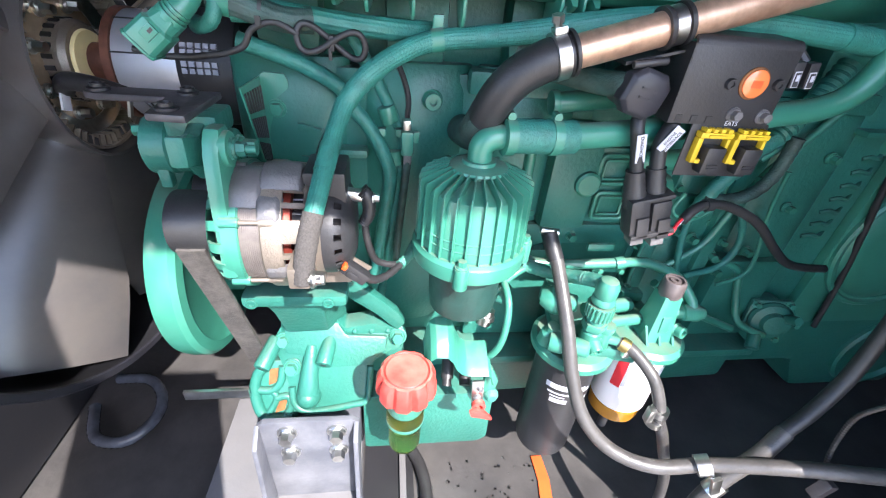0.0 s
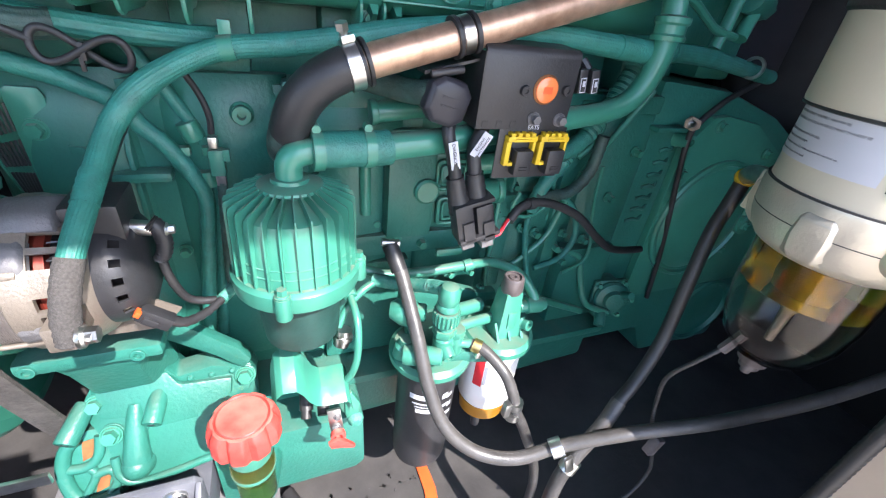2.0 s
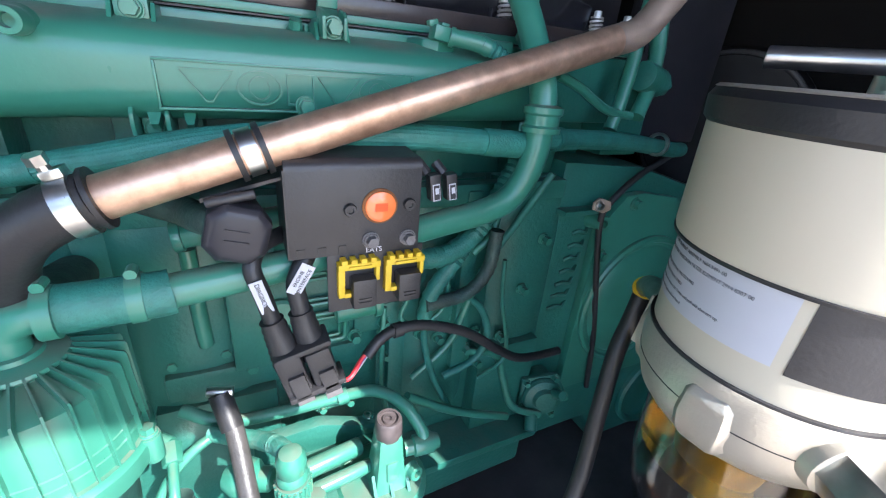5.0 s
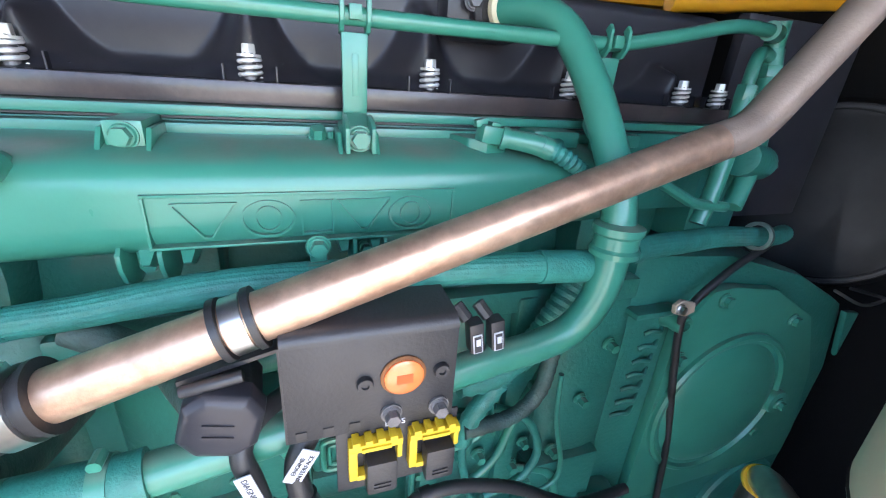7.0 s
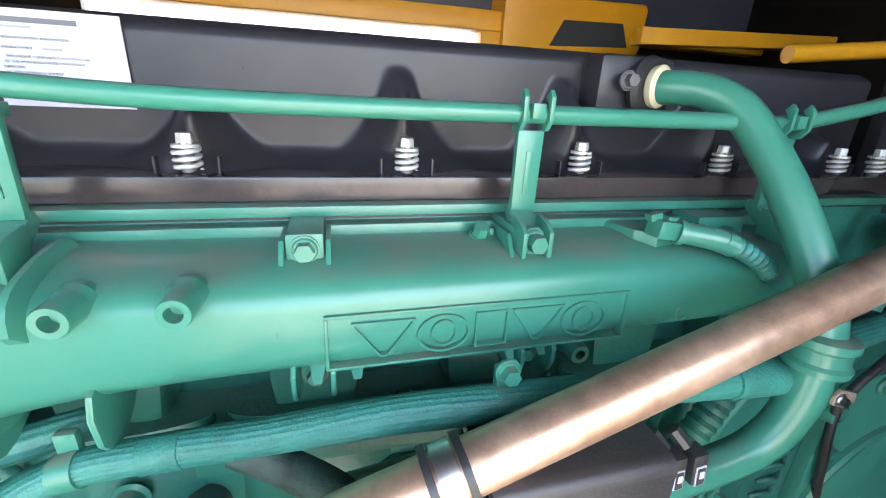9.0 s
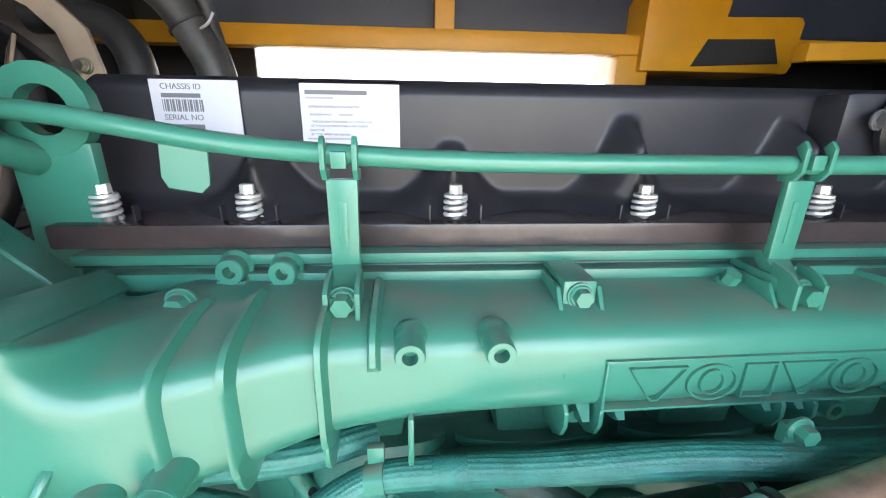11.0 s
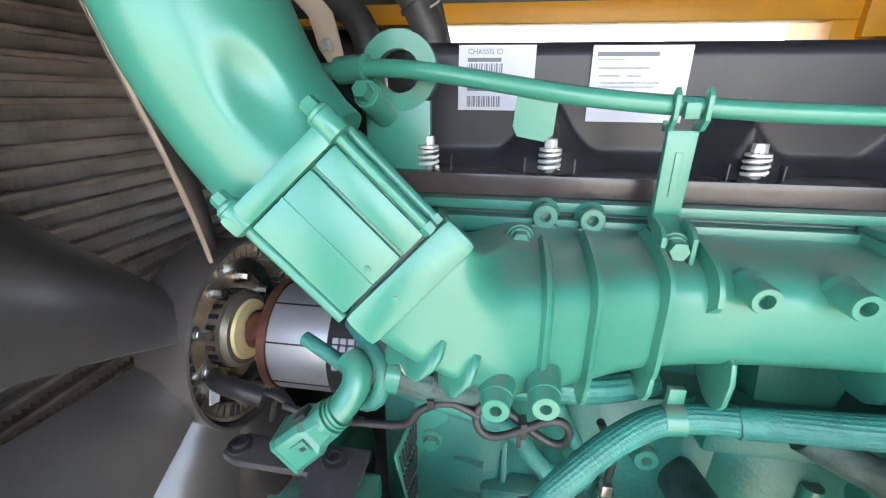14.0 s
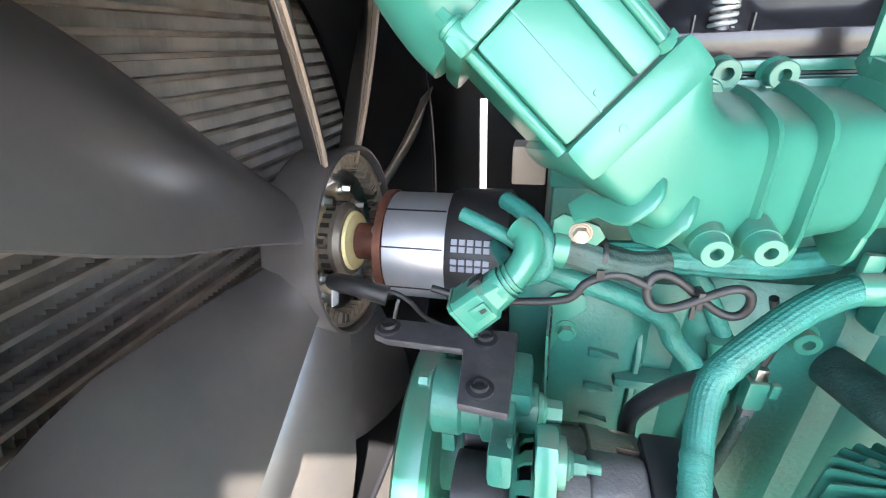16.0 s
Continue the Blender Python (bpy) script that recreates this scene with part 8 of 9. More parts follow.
part("flange", Mesh().add([PC + PD * h + pu_ * (r * math.cos(radians(a))) + pv_ * (r * math.sin(radians(a))) for h in (-0.012, 0.0) for a, r in ((0, 0.058), (28, 0.050), (62, 0.060), (95, 0.046), (140, 0.062), (178, 0.047), (215, 0.060), (255, 0.048), (300, 0.061), (330, 0.049))], [tuple(range(10))[::-1], tuple(range(10, 20))] + [(i, (i + 1) % 10, 10 + (i + 1) % 10, 10 + i) for i in range(10)]), GREEN_CAST, sr, bevel=0.004)
for a in (0, 62, 140, 215, 300):
    part("bolt", Mesh().bolt(PC + pu_ * (0.050 * math.cos(radians(a))) + pv_ * (0.050 * math.sin(radians(a))), PD, 0.0068, 0.010), GREEN, sr)
part("port", Mesh().cyl(PC + V((-0.03, -0.012, -0.03)), PC + V((-0.045, -0.035, -0.052)), 0.013, n=16), GREEN_CAST, sr, bevel=0.002)
part("port", Mesh().cyl(PC + V((0.012, -0.02, 0.02)), PC + V((0.010, -0.046, 0.036)), 0.010, n=14), GREEN_CAST, sr, bevel=0.002)
tp = thing("fuel_tube_set", (0.15, -0.1, 1.0), "thin green painted fuel tubes along the block", "pipe")
for pts, r in (
        ([(-0.12, -0.10, 1.135), (-0.07, -0.12, 1.117), (0.0, -0.128, 1.116), (0.082, -0.138, 1.126), (0.125, -0.155, 1.137), (0.155, -0.190, 1.135), (0.172, -0.220, 1.112), (0.174, -0.23, 1.098)], 0.0088),
        ([(0.46, -0.06, 1.42), (0.40, -0.065, 1.34), (0.345, -0.07, 1.27), (0.315, -0.07, 1.19), (0.29, -0.07, 1.12), (0.22, -0.07, 1.06)], 0.0065),
        ([(0.20, -0.10, 1.05), (0.30, -0.10, 0.98), (0.42, -0.11, 0.93)], 0.008),
        ([(0.34, -0.06, 1.08), (0.40, -0.07, 1.06), (0.42, -0.08, 1.0), (0.44, -0.10, 0.94), (0.50, -0.12, 0.915)], 0.0075),
        ([(0.235, -0.08, 1.30), (0.265, -0.085, 1.26), (0.26, -0.085, 1.205), (0.22, -0.085, 1.185), (0.19, -0.08, 1.20), (0.20, -0.08, 1.235)], 0.0042),
        ([(0.165, -0.07, 1.22), (0.16, -0.08, 1.14), (0.165, -0.07, 1.06), (0.18, -0.06, 0.98)], 0.0045),
        ([(-0.085, -0.055, 1.345), (-0.085, -0.055, 1.27), (-0.083, -0.055, 1.20)], 0.010),
        ([(0.36, -0.06, 1.42), (0.345, -0.08, 1.34), (0.31, -0.08, 1.30)], 0.006)):
    part("tube", Mesh().tube(pts, r, n=12), GREEN, tp, angle=60)
cp = thing("coolant_pipe", (0.0, -0.1, 1.36), "short green painted coolant pipe behind the breather pipe", "pipe")
part("tube", Mesh().cyl((-0.085, -0.105, 1.382), (0.06, -0.10, 1.398), 0.0145), GREEN, cp, bevel=0.002)
part("rim", Mesh().cyl((-0.090, -0.105, 1.3815), (-0.080, -0.105, 1.3825), 0.0175), GREEN, cp, bevel=0.002)
part("stub", Mesh().cyl((0.085, -0.085, 1.292), (0.185, -0.085, 1.300), 0.017), GREEN, cp, bevel=0.003)
part("stub", Mesh().cyl((0.085, -0.085, 1.242), (0.150, -0.085, 1.246), 0.021), GREEN, cp, bevel=0.003)
part("stub_rim", Mesh().cyl((0.140, -0.085, 1.2455), (0.152, -0.085, 1.2462), 0.025), GREEN, cp, bevel=0.002)
bh = thing("braided_hose", (0.28, -0.09, 1.2), "thick green overspray braided hose behind the panel", "hose")
part("hose", Mesh().tube([(0.37, -0.085, 1.455), (0.335, -0.095, 1.40), (0.295, -0.10, 1.345), (0.25, -0.105, 1.318), (0.205, -0.105, 1.315)], 0.0165, n=16, rip=0.002, waves=0.005), GREEN_HOSE, bh)
part("hose", Mesh().tube([(0.30, -0.09, 1.34), (0.262, -0.095, 1.29), (0.235, -0.095, 1.25), (0.225, -0.09, 1.20)], 0.014, n=16, rip=0.002, waves=0.005), GREEN_HOSE, bh)
for x, z in ((0.12, 1.17), (0.168, 1.185), (0.235, 1.145), (0.27, 1.13), (0.33, 1.09), (0.36, 1.05), (0.405, 1.10), (0.02, 1.135), (-0.03, 1.155), (0.44, 1.20), (0.47, 1.30)):
    part("bolt", Mesh().bolt((x, -0.058, z), FRONT, 0.0085, 0.014), GREEN, block)
part("tube_clamp", Mesh().box((0.055, -0.112, 1.142), (0.05, 0.008, 0.014)), GREEN, tp, bevel=0.002)
for x, y, z in ((0.34, -0.07, 1.262), (0.325, -0.08, 1.36)):
    part("tube_clip", Mesh().box((x, y - 0.006, z), (0.022, 0.012, 0.012)), GREEN, tp, bevel=0.003)

# block relief
for p, r in (((-0.253, -0.056, 1.365), 0.0125), ((-0.093, -0.03, 1.245), 0.015), ((-0.03, -0.03, 1.30), 0.012), ((0.22, -0.03, 1.30), 0.014)):
    part("boss", Mesh().boss(p, FRONT, r, 0.014, 0.45), GREEN, block)
for x in (-0.46, -0.277, -0.094, 0.09, 0.274, 0.457):
    part("bore_bulge", Mesh().rings([[V((x + 0.086 * math.sin(t), -0.010 - d * math.cos(t), z)) for t in [math.pi * (k / 16 - 0.5) for k in range(17)]] + [V((x + 0.08, 0.0, z)), V((x - 0.08, 0.0, z))] for z, d in ((0.90, 0.02), (0.96, 0.040), (1.05, 0.044), (1.30, 0.044), (1.37, 0.040), (1.41, 0.02))]), GREEN_CAST, block, angle=60)
for a, b in (((-0.14, -0.062, 1.115), (0.125, -0.03, 1.158)), ((-0.052, -0.078, 1.158), (0.030, -0.03, 1.318)), ((0.030, -0.060, 1.165), (0.115, -0.03, 1.305)), ((-0.42, -0.06, 1.27), (-0.35, -0.03, 1.285)), ((0.12, -0.06, 1.17), (0.26, -0.03, 1.22)), ((0.10, -0.065, 1.20), (0.13, -0.03, 1.40)), ((0.30, -0.065, 1.05), (0.33, -0.03, 1.40)), ((-0.20, -0.060, 1.375), (0.5, -0.03, 1.41)), ((0.36, -0.07, 0.80), (0.50, -0.03, 1.08)), ((-0.16, -0.06, 0.88), (0.0, -0.03, 1.10)), ((0.18, -0.055, 1.0), (0.21, -0.03, 1.17))):
    part("relief", Mesh().span(a, b), GREEN_CAST, block, bevel=0.007)
for x in (-0.46, -0.277, -0.094, 0.09, 0.274, 0.457):
    part("intake_port", Mesh().prism([(-0.040, 1.40), (0.040, 1.40), (0.046, 1.45), (0.046, 1.50), (-0.046, 1.50), (-0.046, 1.45)], (x, -0.012, 0), X, Z, -0.06), GREEN_CAST, block, bevel=0.008)
for z in (1.317, 1.267, 1.215):
    part("wedge_rib", Mesh().prism([(0.0, 0.005), (0.010, 0.004), (0.034, -0.004), (0.034, -0.007), (0.0, -0.005)], (-0.452, -0.046, z), X, Z, 0.012), GREEN_CAST, block, bevel=0.0012)
part("round_plug", Mesh().lathe((0.014, -0.078, 1.247), FRONT, [(0.0, 0), (0.022, 0), (0.022, 0.006), (0.018, 0.009), (0.0, 0.009)], 28), GREEN, block)
for x, z in ((0.066, 1.268), (0.074, 1.200)):
    for g in (0.0, 0.0085):
        lp = rounded([(x - 0.030 + g, z - 0.025 + g), (x + 0.030 - g, z - 0.025 + g), (x + 0.030 - g, z + 0.025 - g), (x - 0.030 + g, z + 0.025 - g)], 0.010 - g * 0.5, 4)
        part("window_frame", Mesh().tube([(q.x, -0.066, q.y) for q in lp] + [(lp[0].x, -0.066, lp[0].y)], 0.0040 - g * 0.15, n=8, sub=1), GREEN, block)

# fine castings, ribs and small hardware on the block wall
for x, z0, z1 in ((-0.455, 1.16, 1.36), (-0.395, 1.10, 1.34), (-0.245, 1.16, 1.34), (-0.115, 1.17, 1.38), (-0.065, 1.17, 1.34), (0.115, 1.16, 1.33), (0.205, 1.10, 1.36), (0.305, 1.02, 1.30)):
    part("wall_rib", Mesh().rings([[V((x - 0.006, -0.031, z)), V((x - 0.003, -0.044 - d, z)), V((x + 0.003, -0.044 - d, z)), V((x + 0.006, -0.031, z))] for z, d in ((z0, -0.010), (z0 + 0.03, 0.004), (z1 - 0.03, 0.004), (z1, -0.010))]), GREEN_CAST, block, bevel=0.002)
for x, z, w in ((-0.43, 1.205, 0.05), (-0.43, 1.315, 0.05), (-0.27, 1.145, 0.10), (0.005, 1.335, 0.10), (0.255, 1.18, 0.08), (0.255, 1.09, 0.08)):
    part("wall_rib", Mesh().span((x - w / 2, -0.043, z - 0.005), (x + w / 2, -0.028, z + 0.005)), GREEN_CAST, block, bevel=0.004)
for x, z in ((-0.062, 1.175), (0.068, 1.178), (0.155, 1.182), (-0.128, 1.17), (0.21, 1.31), (0.21, 1.23), (0.30, 1.16), (0.27, 1.05), (0.36, 1.11), (0.18, 1.10), (-0.36, 1.15), (-0.44, 1.26)):
    part("wall_bolt", Mesh().bolt((x, -0.040, z), FRONT, 0.0075, 0.011), GREEN, block)
cl2 = thing("pipe_clip", (0.082, -0.14, 1.10), "small green painted pipe clip with two bolts on the block", "clip")
part("strap", Mesh().tube([(0.076, -0.138, 1.1245), (0.090, -0.139, 1.1275)], 0.0112, n=18), GREEN, cl2)
part("plate", Mesh().span((0.045, -0.128, 1.098), (0.105, -0.122, 1.112)), GREEN, cl2, bevel=0.002)
for x in (0.055, 0.095):
    part("bolt", Mesh().bolt((x, -0.128, 1.105), FRONT, 0.006, 0.008), GREEN, cl2)

# ---- fittings at the flywheel end of the head ----
fit = thing("fuel_fitting", (0.62, -0.04, 1.55), "green painted fuel pipe fittings at the end of the head", "fitting")
part("union", Mesh().cyl((0.645, -0.03, 1.755), (0.650, -0.028, 1.715), 0.0125, n=14).cyl((0.60, -0.053, 1.738), (0.635, -0.036, 1.738), 0.0115, n=14), GREEN, fit)
part("pillar", Mesh().cyl((0.650, -0.028, 1.72), (0.645, -0.05, 1.62), 0.014), GREEN, fit)
part("nut", Mesh().cyl((0.648, -0.033, 1.70), (0.647, -0.036, 1.685), 0.0168, n=6), GREEN, fit, bevel=0.002)
part("tube", Mesh().tube([(0.638, -0.035, 1.712), (0.61, -0.045, 1.715), (0.59, -0.055, 1.70), (0.583, -0.06, 1.66)], 0.008, n=12), GREEN, fit)
part("nut", Mesh().cyl((0.584, -0.06, 1.675), (0.582, -0.061, 1.655), 0.0128, n=6), GREEN, fit, bevel=0.002)
part("tube", Mesh().tube([(0.582, -0.061, 1.66), (0.572, -0.07, 1.60), (0.555, -0.08, 1.54), (0.54, -0.085, 1.50)], 0.011, n=12), GREEN, fit)
part("tube", Mesh().tube([(0.645, -0.05, 1.63), (0.63, -0.065, 1.57), (0.60, -0.08, 1.52)], 0.013, n=12), GREEN, fit)
part("valve_body", Mesh().cyl((0.600, -0.07, 1.585), (0.66, -0.055, 1.575), 0.024, n=20), GREEN_CAST, fit, bevel=0.003)
part("plug", Mesh().cyl((0.655, -0.056, 1.576), (0.68, -0.05, 1.572), 0.019, n=6), GREEN_CAST, fit, bevel=0.002)
part("thin_tube", Mesh().tube([(0.40, -0.10, 1.575), (0.44, -0.10, 1.562), (0.48, -0.095, 1.545), (0.52, -0.09, 1.53), (0.58, -0.085, 1.522)], 0.007, n=10), GREEN, fit)
part("clamp_ring", Mesh().lathe((0.665, -0.085, 1.475), (1, 0.15, -0.1), [(0.016, 0), (0.021, 0), (0.021, 0.006), (0.016, 0.006)], 28, closed=True), ZINC, fit, "grey lined ring clamp")
part("end_block", Mesh().span((0.60, -0.02, 1.44), (0.70, 0.2, 1.60)), GREEN_CAST, fit, bevel=0.01)

sens = thing("pressure_sensor", (0.24, -0.08, 1.58), "green painted sensor with rough taped cable on the manifold", "sensor")
part("base", Mesh().prism([(0.196, -0.030), (0.206, -0.066), (0.222, -0.080), (0.246, -0.076), (0.252, -0.050), (0.244, -0.028)], (0, 0, 1.584), X, Y, 0.019), GREEN, sens, bevel=0.003)
part("plug", Mesh().box((0.222, -0.084, 1.609), (0.024, 0.020, 0.017), Matrix.Rotation(radians(8), 3, "Y")), GREEN, sens, bevel=0.003)
part("tab", Mesh().box((0.212, -0.080, 1.620), (0.012, 0.010, 0.007), Matrix.Rotation(radians(-14), 3, "Y")), GREEN, sens, bevel=0.0015)
part("latch", Mesh().box((0.226, -0.083, 1.619), (0.010, 0.012, 0.004), Matrix.Rotation(radians(8), 3, "Y")), GREEN, sens, bevel=0.001)
part("ring", Mesh().tube([(0.233, -0.088, 1.607), (0.238, -0.090, 1.606)], 0.0115, n=20), GREEN, sens)
part("boot", Mesh().tube([(0.234, -0.088, 1.607), (0.250, -0.095, 1.605), (0.268, -0.102, 1.602), (0.280, -0.106, 1.598)], 0.0098, n=20, r_end=0.0112, rip=0.0005, waves=0.003), GREEN, sens, angle=60)
part("cable", Mesh().tube([(0.270, -0.103, 1.602), (0.290, -0.109, 1.594), (0.308, -0.112, 1.584), (0.324, -0.110, 1.574), (0.336, -0.105, 1.567)], 0.0105, n=20, r_end=0.0078, rip=0.0016, waves=0.0042), GREEN_HOSE, sens, "rough taped cable")
part("cable_end", Mesh().tube([(0.330, -0.107, 1.571), (0.344, -0.102, 1.564)], 0.0098, n=16), GREEN, sens)
part("stub", Mesh().tube([(0.280, -0.100, 1.600), (0.296, -0.090, 1.598), (0.312, -0.070, 1.598)], 0.0070, n=14, rip=0.0008, waves=0.004), GREEN_HOSE, sens)
solo("head_cover_plate", Mesh().span((0.288, -0.058, 1.578), (0.348, -0.02, 1.611)), GREEN, "green painted cover plate at the manifold end", "plate", bevel=0.004)

# connector in the branch harness
cn = thing("sensor_connector", (-0.29, -0.09, 1.28), "green painted two-part connector with a pale upper half", "connector")
part("top", Mesh().box((-0.291, -0.08, 1.334), (0.011, 0.013, 0.015)), ZINC, cn, "pale grey plug half", bevel=0.002)
part("body", Mesh().box((-0.290, -0.078, 1.306), (0.019, 0.018, 0.036)), GREEN, cn, bevel=0.003)
part("latch", Mesh().box((-0.277, -0.086, 1.318), (0.008, 0.008, 0.016)), GREEN, cn, bevel=0.001)
part("foot", Mesh().box((-0.289, -0.077, 1.281), (0.012, 0.012, 0.016)), ALU_DARK, cn, bevel=0.001)
part("lead", Mesh().tube([(-0.291, -0.08, 1.345), (-0.290, -0.082, 1.37), (-0.298, -0.085, 1.40), (-0.312, -0.095, 1.43)], 0.004, n=8), RUBBER, cn)
part("lower_lead", Mesh().tube([(-0.289, -0.077, 1.276), (-0.292, -0.078, 1.245), (-0.296, -0.076, 1.20), (-0.300, -0.072, 1.15), (-0.304, -0.068, 1.08)], 0.0068, n=14, rip=0.0006, waves=0.004), DARK_OVERSPRAY, cn, "dark corrugated lead")
tz = thing("tube_couplings", (-0.31, -0.055, 1.29), "green painted couplings on the block tubes", "coupling")
part("coupling", Mesh().cyl((-0.322, -0.052, 1.352), (-0.314, -0.052, 1.328), 0.0135, n=16), GREEN, tz, bevel=0.002)
part("coupling", Mesh().cyl((-0.308, -0.052, 1.285), (-0.306, -0.052, 1.262), 0.0125, n=16), GREEN, tz, bevel=0.002)
part("clip", Mesh().box((-0.330, -0.058, 1.315), (0.016, 0.012, 0.012)), GREEN, tz, bevel=0.002)
part("clip", Mesh().box((-0.300, -0.058, 1.315), (0.016, 0.012, 0.012)), GREEN, tz, bevel=0.002)

# dark pipes and stays above the radiator end
dk = thing("coolant_pipe", (-0.6, 0.42, 1.65), "thick grey black coolant pipes behind the lifting eye", "pipe")
part("pipe", Mesh().tube([(-0.80, 0.40, 1.975), (-0.72, 0.41, 1.965), (-0.66, 0.42, 1.945), (-0.61, 0.42, 1.905), (-0.575, 0.42, 1.845), (-0.555, 0.42, 1.79), (-0.545, 0.42, 1.65)], 0.030, n=24), GREY_HOSE, dk, angle=60)
part("pipe", Mesh().tube([(-0.86, 0.46, 1.885), (-0.79, 0.46, 1.885), (-0.735, 0.45, 1.872), (-0.70, 0.44, 1.835), (-0.685, 0.43, 1.78), (-0.675, 0.42, 1.70), (-0.67, 0.42, 1.62)], 0.028, n=24), RUBBER, dk, angle=60)
part("thin_pipe", Mesh().tube([(-0.585, 0.44, 2.06), (-0.572, 0.435, 1.95), (-0.552, 0.43, 1.86), (-0.532, 0.42, 1.79), (-0.515, 0.41, 1.68)], 0.011, n=16), GREY_HOSE, dk, angle=60)
part("strap", Mesh().lathe((-0.590, 0.42, 1.872), (0.45, 0.0, -0.85), [(0.030, 0), (0.0325, 0), (0.0325, 0.004), (0.030, 0.004)], 28, closed=True), RUBBER, dk)
part("strap_tail", Mesh().tube([(-0.560, 0.395, 1.862), (-0.545, 0.39, 1.870), (-0.535, 0.39, 1.885)], 0.0022, n=6), PAPER, dk, "pale cable tie tail")
stay = thing("radiator_stay", (-0.80, 0.42, 1.75), "beige grey steel stay bracket with bolts at the radiator top", "bracket")
part("arm", Mesh().prism([(-0.870, 1.955), (-0.800, 1.960), (-0.792, 1.905), (-0.752, 1.862), (-0.738, 1.79), (-0.758, 1.76), (-0.785, 1.80), (-0.800, 1.855), (-0.835, 1.892), (-0.862, 1.905)], (0, 0.43, 0), X, Z, 0.010), TAN, stay, bevel=0.002)
part("lug", Mesh().prism([(-0.905, 1.985), (-0.845, 1.985), (-0.855, 1.905), (-0.875, 1.885), (-0.895, 1.905)], (0, 0.415, 0), X, Z, 0.012), TAN, stay, bevel=0.003)
part("bolt", Mesh().bolt((-0.868, 0.402, 1.925), FRONT, 0.011, 0.014), ZINC, stay)
part("bolt", Mesh().bolt((-0.765, 0.419, 1.805), FRONT, 0.010, 0.014), ZINC, stay)
part("stud", Mesh().cyl((-0.795, 0.40, 1.925), (-0.770, 0.37, 1.905), 0.008, n=14), ZINC, stay)
part("block", Mesh().span((-0.845, 0.40, 1.905), (-0.805, 0.45, 1.955)), RUST, stay, "rusty brown clamp block", bevel=0.004)

# air duct at the bulkhead
duct = thing("air_duct", (1.1, 0.1, 1.3), "large black ribbed air intake duct at the bulkhead", "duct")
# Ring takes the same near-black colour for its unlit look.
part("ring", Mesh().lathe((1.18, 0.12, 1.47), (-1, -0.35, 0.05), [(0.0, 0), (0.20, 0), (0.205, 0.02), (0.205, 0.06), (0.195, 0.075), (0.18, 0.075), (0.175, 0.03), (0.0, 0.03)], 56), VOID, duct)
part("rim", Mesh().lathe(V((1.18, 0.12, 1.47)) + V((-1, -0.35, 0.05)).normalized() * 0.074, (-1, -0.35, 0.05), [(0.183, 0), (0.184, 0.003), (0.188, 0.004), (0.192, 0.003), (0.193, 0)], 56), BLACK, duct, "glossy rolled rim")
part("wire", Mesh().tube([(1.00, -0.05, 1.33), (1.04, -0.08, 1.31), (1.08, -0.09, 1.32), (1.05, -0.10, 1.335), (1.0, -0.07, 1.345)], 0.003, n=8), ZINC, duct)
solo("side_plate", Mesh().span((0.70, 0.06, 1.45), (0.98, 0.08, 1.78)), COVER, "dark grey steel plate behind the fuel fittings", "plate", bevel=0.004)

# ring of bright hose lying on the floor
ringh = thing("drain_hose", (-0.9, -0.05, 0.60), "clear ribbed drain hose curled on the rail", "hose")
part("tube", Mesh().tube([(-0.99, -0.02, 0.63), (-0.945, -0.10, 0.635), (-0.875, -0.122, 0.645), (-0.838, -0.09, 0.65), (-0.832, -0.045, 0.65), (-0.855, 0.006, 0.65), (-0.90, 0.04, 0.65), (-0.97, 0.05, 0.64)], 0.0125, n=14, rip=0.0012, waves=0.005), CLEAR_HOSE, ringh, angle=60)

# orange strap on the floor
solo("orange_strap", Mesh().prism([(0.013, -0.185), (0.037, -0.185), (0.040, -0.24), (0.032, -0.29), (0.02, -0.36), (-0.005, -0.36), (0.007, -0.28), (0.014, -0.24)], (0, 0, 0.601), X, Y, 0.004), ORANGE_PAINT, "orange painted strap end on the belly plate", "strap")
drops = Mesh()
for k in range(110):
    x, y, r = random.uniform(-0.25, 0.05), random.uniform(-0.42, -0.18), random.uniform(0.0012, 0.0042)
    drops.lathe((x, y, 0.6005), Z, [(r, 0), (r * 0.85, r * 0.35), (r * 0.4, r * 0.55), (0.0, r * 0.6)], 8)
solo("water_drops", drops, DROP, "scattered water drops on the belly plate", "water", kind="stuff")
drops = Mesh()
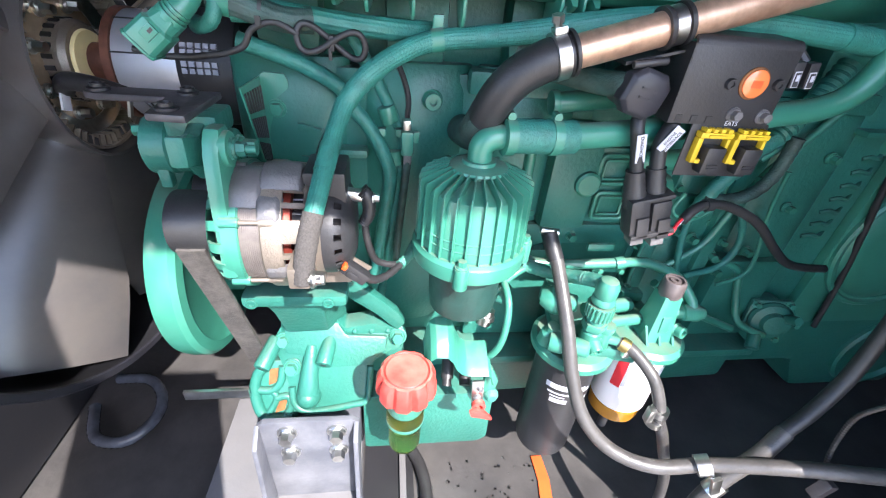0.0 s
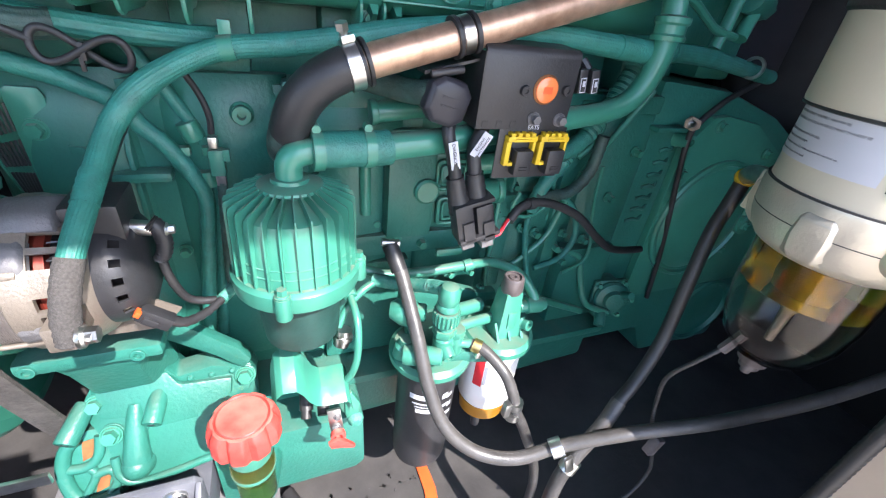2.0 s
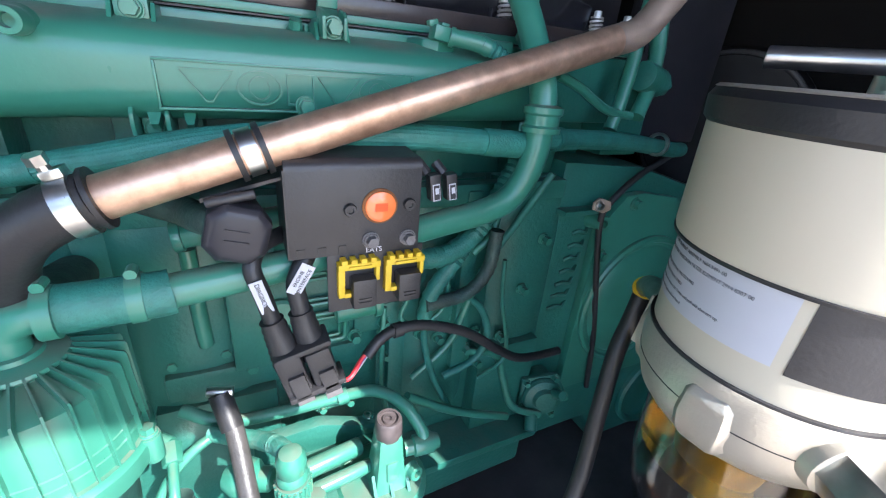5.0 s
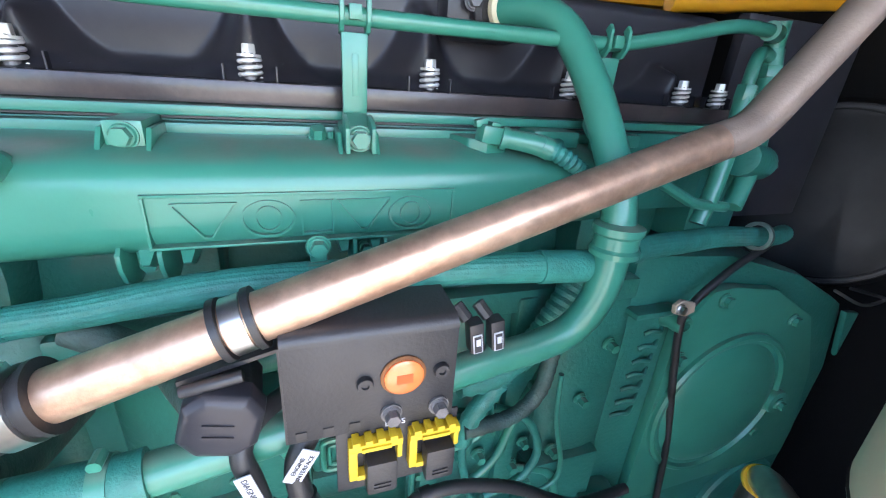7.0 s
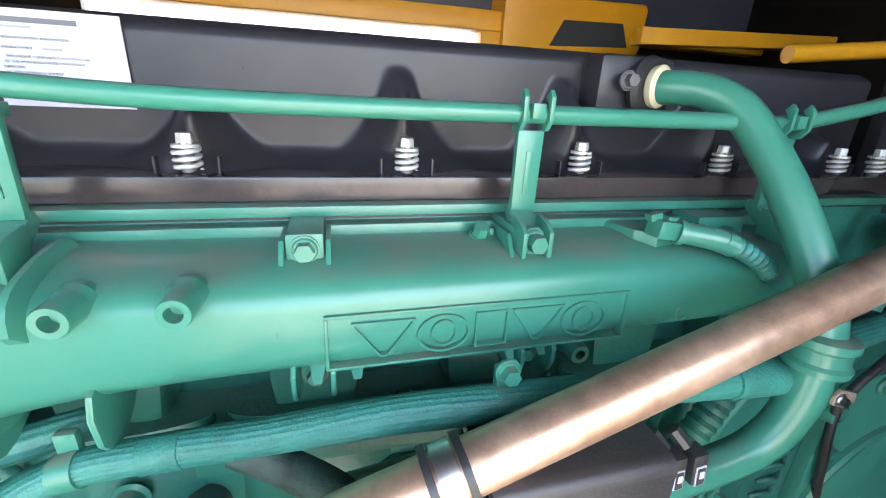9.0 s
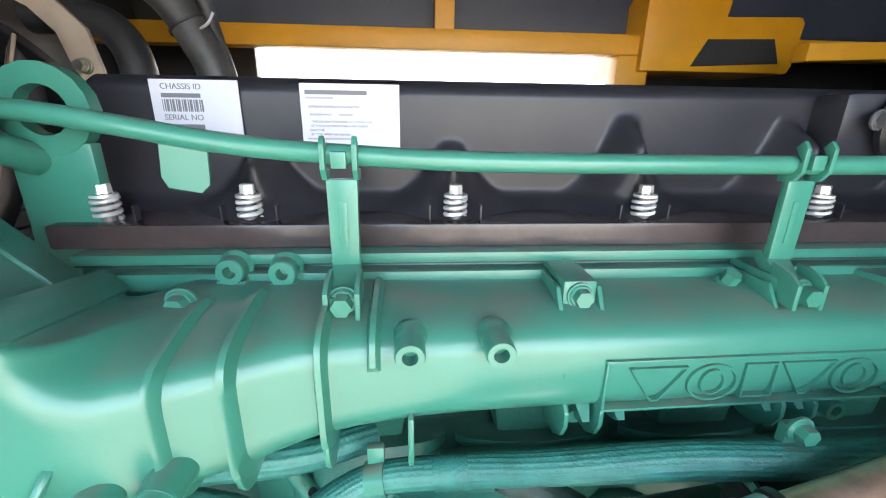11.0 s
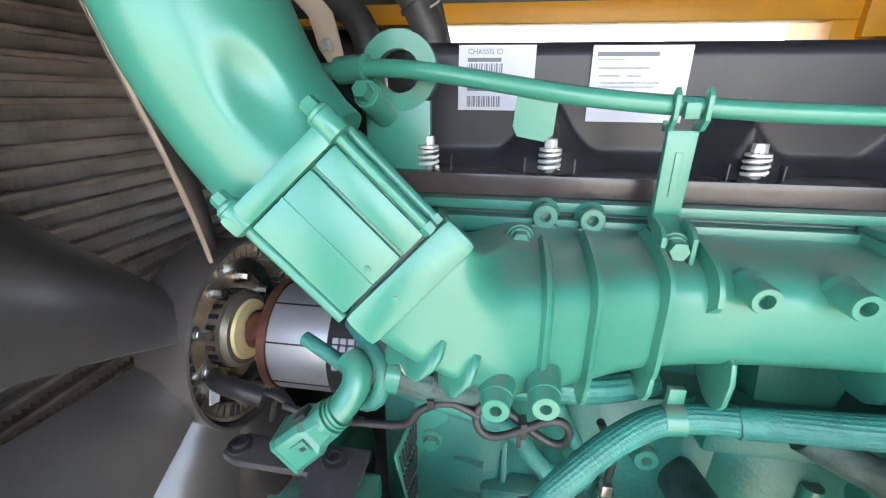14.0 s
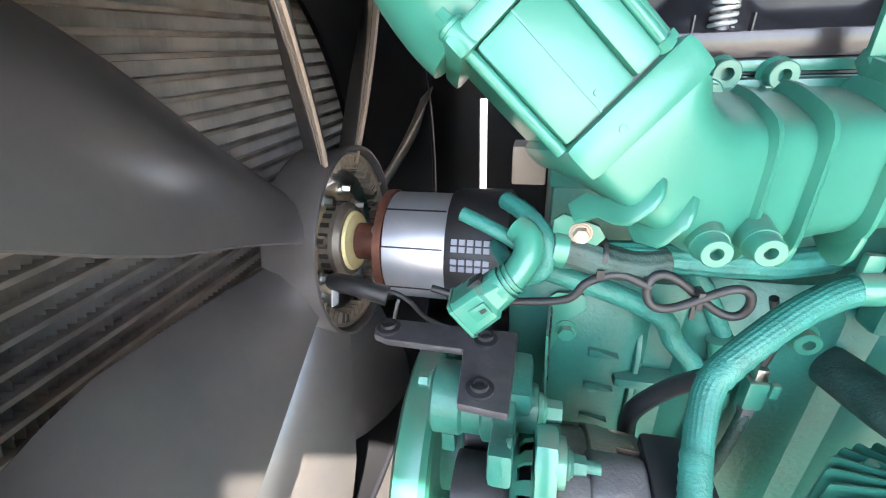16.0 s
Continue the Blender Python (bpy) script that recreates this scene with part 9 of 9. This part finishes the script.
for k in range(90):
    xb = random.choice((0.0, 0.0, 0.183, -0.184, 0.02, 0.1))
    x, z, r = xb + random.gauss(0.02, 0.035), random.uniform(1.648, 1.73), random.uniform(0.0005, 0.0013)
    drops.lathe((x, cover_y(x, z), z), FRONT, [(r, 0), (r * 0.85, r * 0.35), (r * 0.4, r * 0.6), (0.0, r * 0.65)], 8)
solo("water_drops", drops, DROP, "small water drops on the valve cover", "water", kind="stuff")

solo("relay_box", Mesh().span((-0.555, 0.085, 1.470), (-0.511, 0.13, 1.521)), TAN, "small dusty tan box behind the intake box", "box", bevel=0.003)
hc = thing("harness_clip", (-0.485, -0.09, 1.465), "green painted harness clip with a pale bolt", "clip")
part("strap", Mesh().prism([(-0.508, 1.492), (-0.472, 1.482), (-0.464, 1.492), (-0.470, 1.502), (-0.500, 1.512), (-0.508, 1.506)], (0, -0.118, 0), X, Z, 0.006), GREEN, hc, bevel=0.002)
part("bolt", Mesh().bolt((-0.485, -0.124, 1.496), FRONT, 0.0072, 0.008), TAN, hc, "pale bolt head")

# small hoses and leads along the flywheel end of the block
lines = thing("block_hose_set", (0.25, -0.08, 1.25), "green oversprayed hoses and thin tubes along the block", "hose")
part("conduit", Mesh().tube([(0.337, -0.100, 1.346), (0.329, -0.100, 1.277), (0.293, -0.100, 1.239), (0.222, -0.100, 1.230)], 0.0115, n=14, rip=0.0012, waves=0.005), DARK_OVERSPRAY, lines, "dark corrugated conduit")
part("thin_tube", Mesh().tube([(0.372, -0.085, 1.282), (0.381, -0.085, 1.197), (0.407, -0.085, 1.101), (0.402, -0.085, 1.057), (0.351, -0.085, 1.032)], 0.0040, n=10), GREEN, lines)
part("hose", Mesh().tube([(0.278, -0.070, 1.231), (0.339, -0.070, 1.192), (0.370, -0.070, 1.123), (0.349, -0.070, 1.067), (0.284, -0.070, 1.044)], 0.0068, n=12), GREEN_HOSE, lines)
part("hose", Mesh().tube([(0.241, -0.075, 1.217), (0.236, -0.075, 1.149), (0.262, -0.075, 1.050), (0.310, -0.075, 0.949)], 0.0062, n=12), GREEN_HOSE, lines)
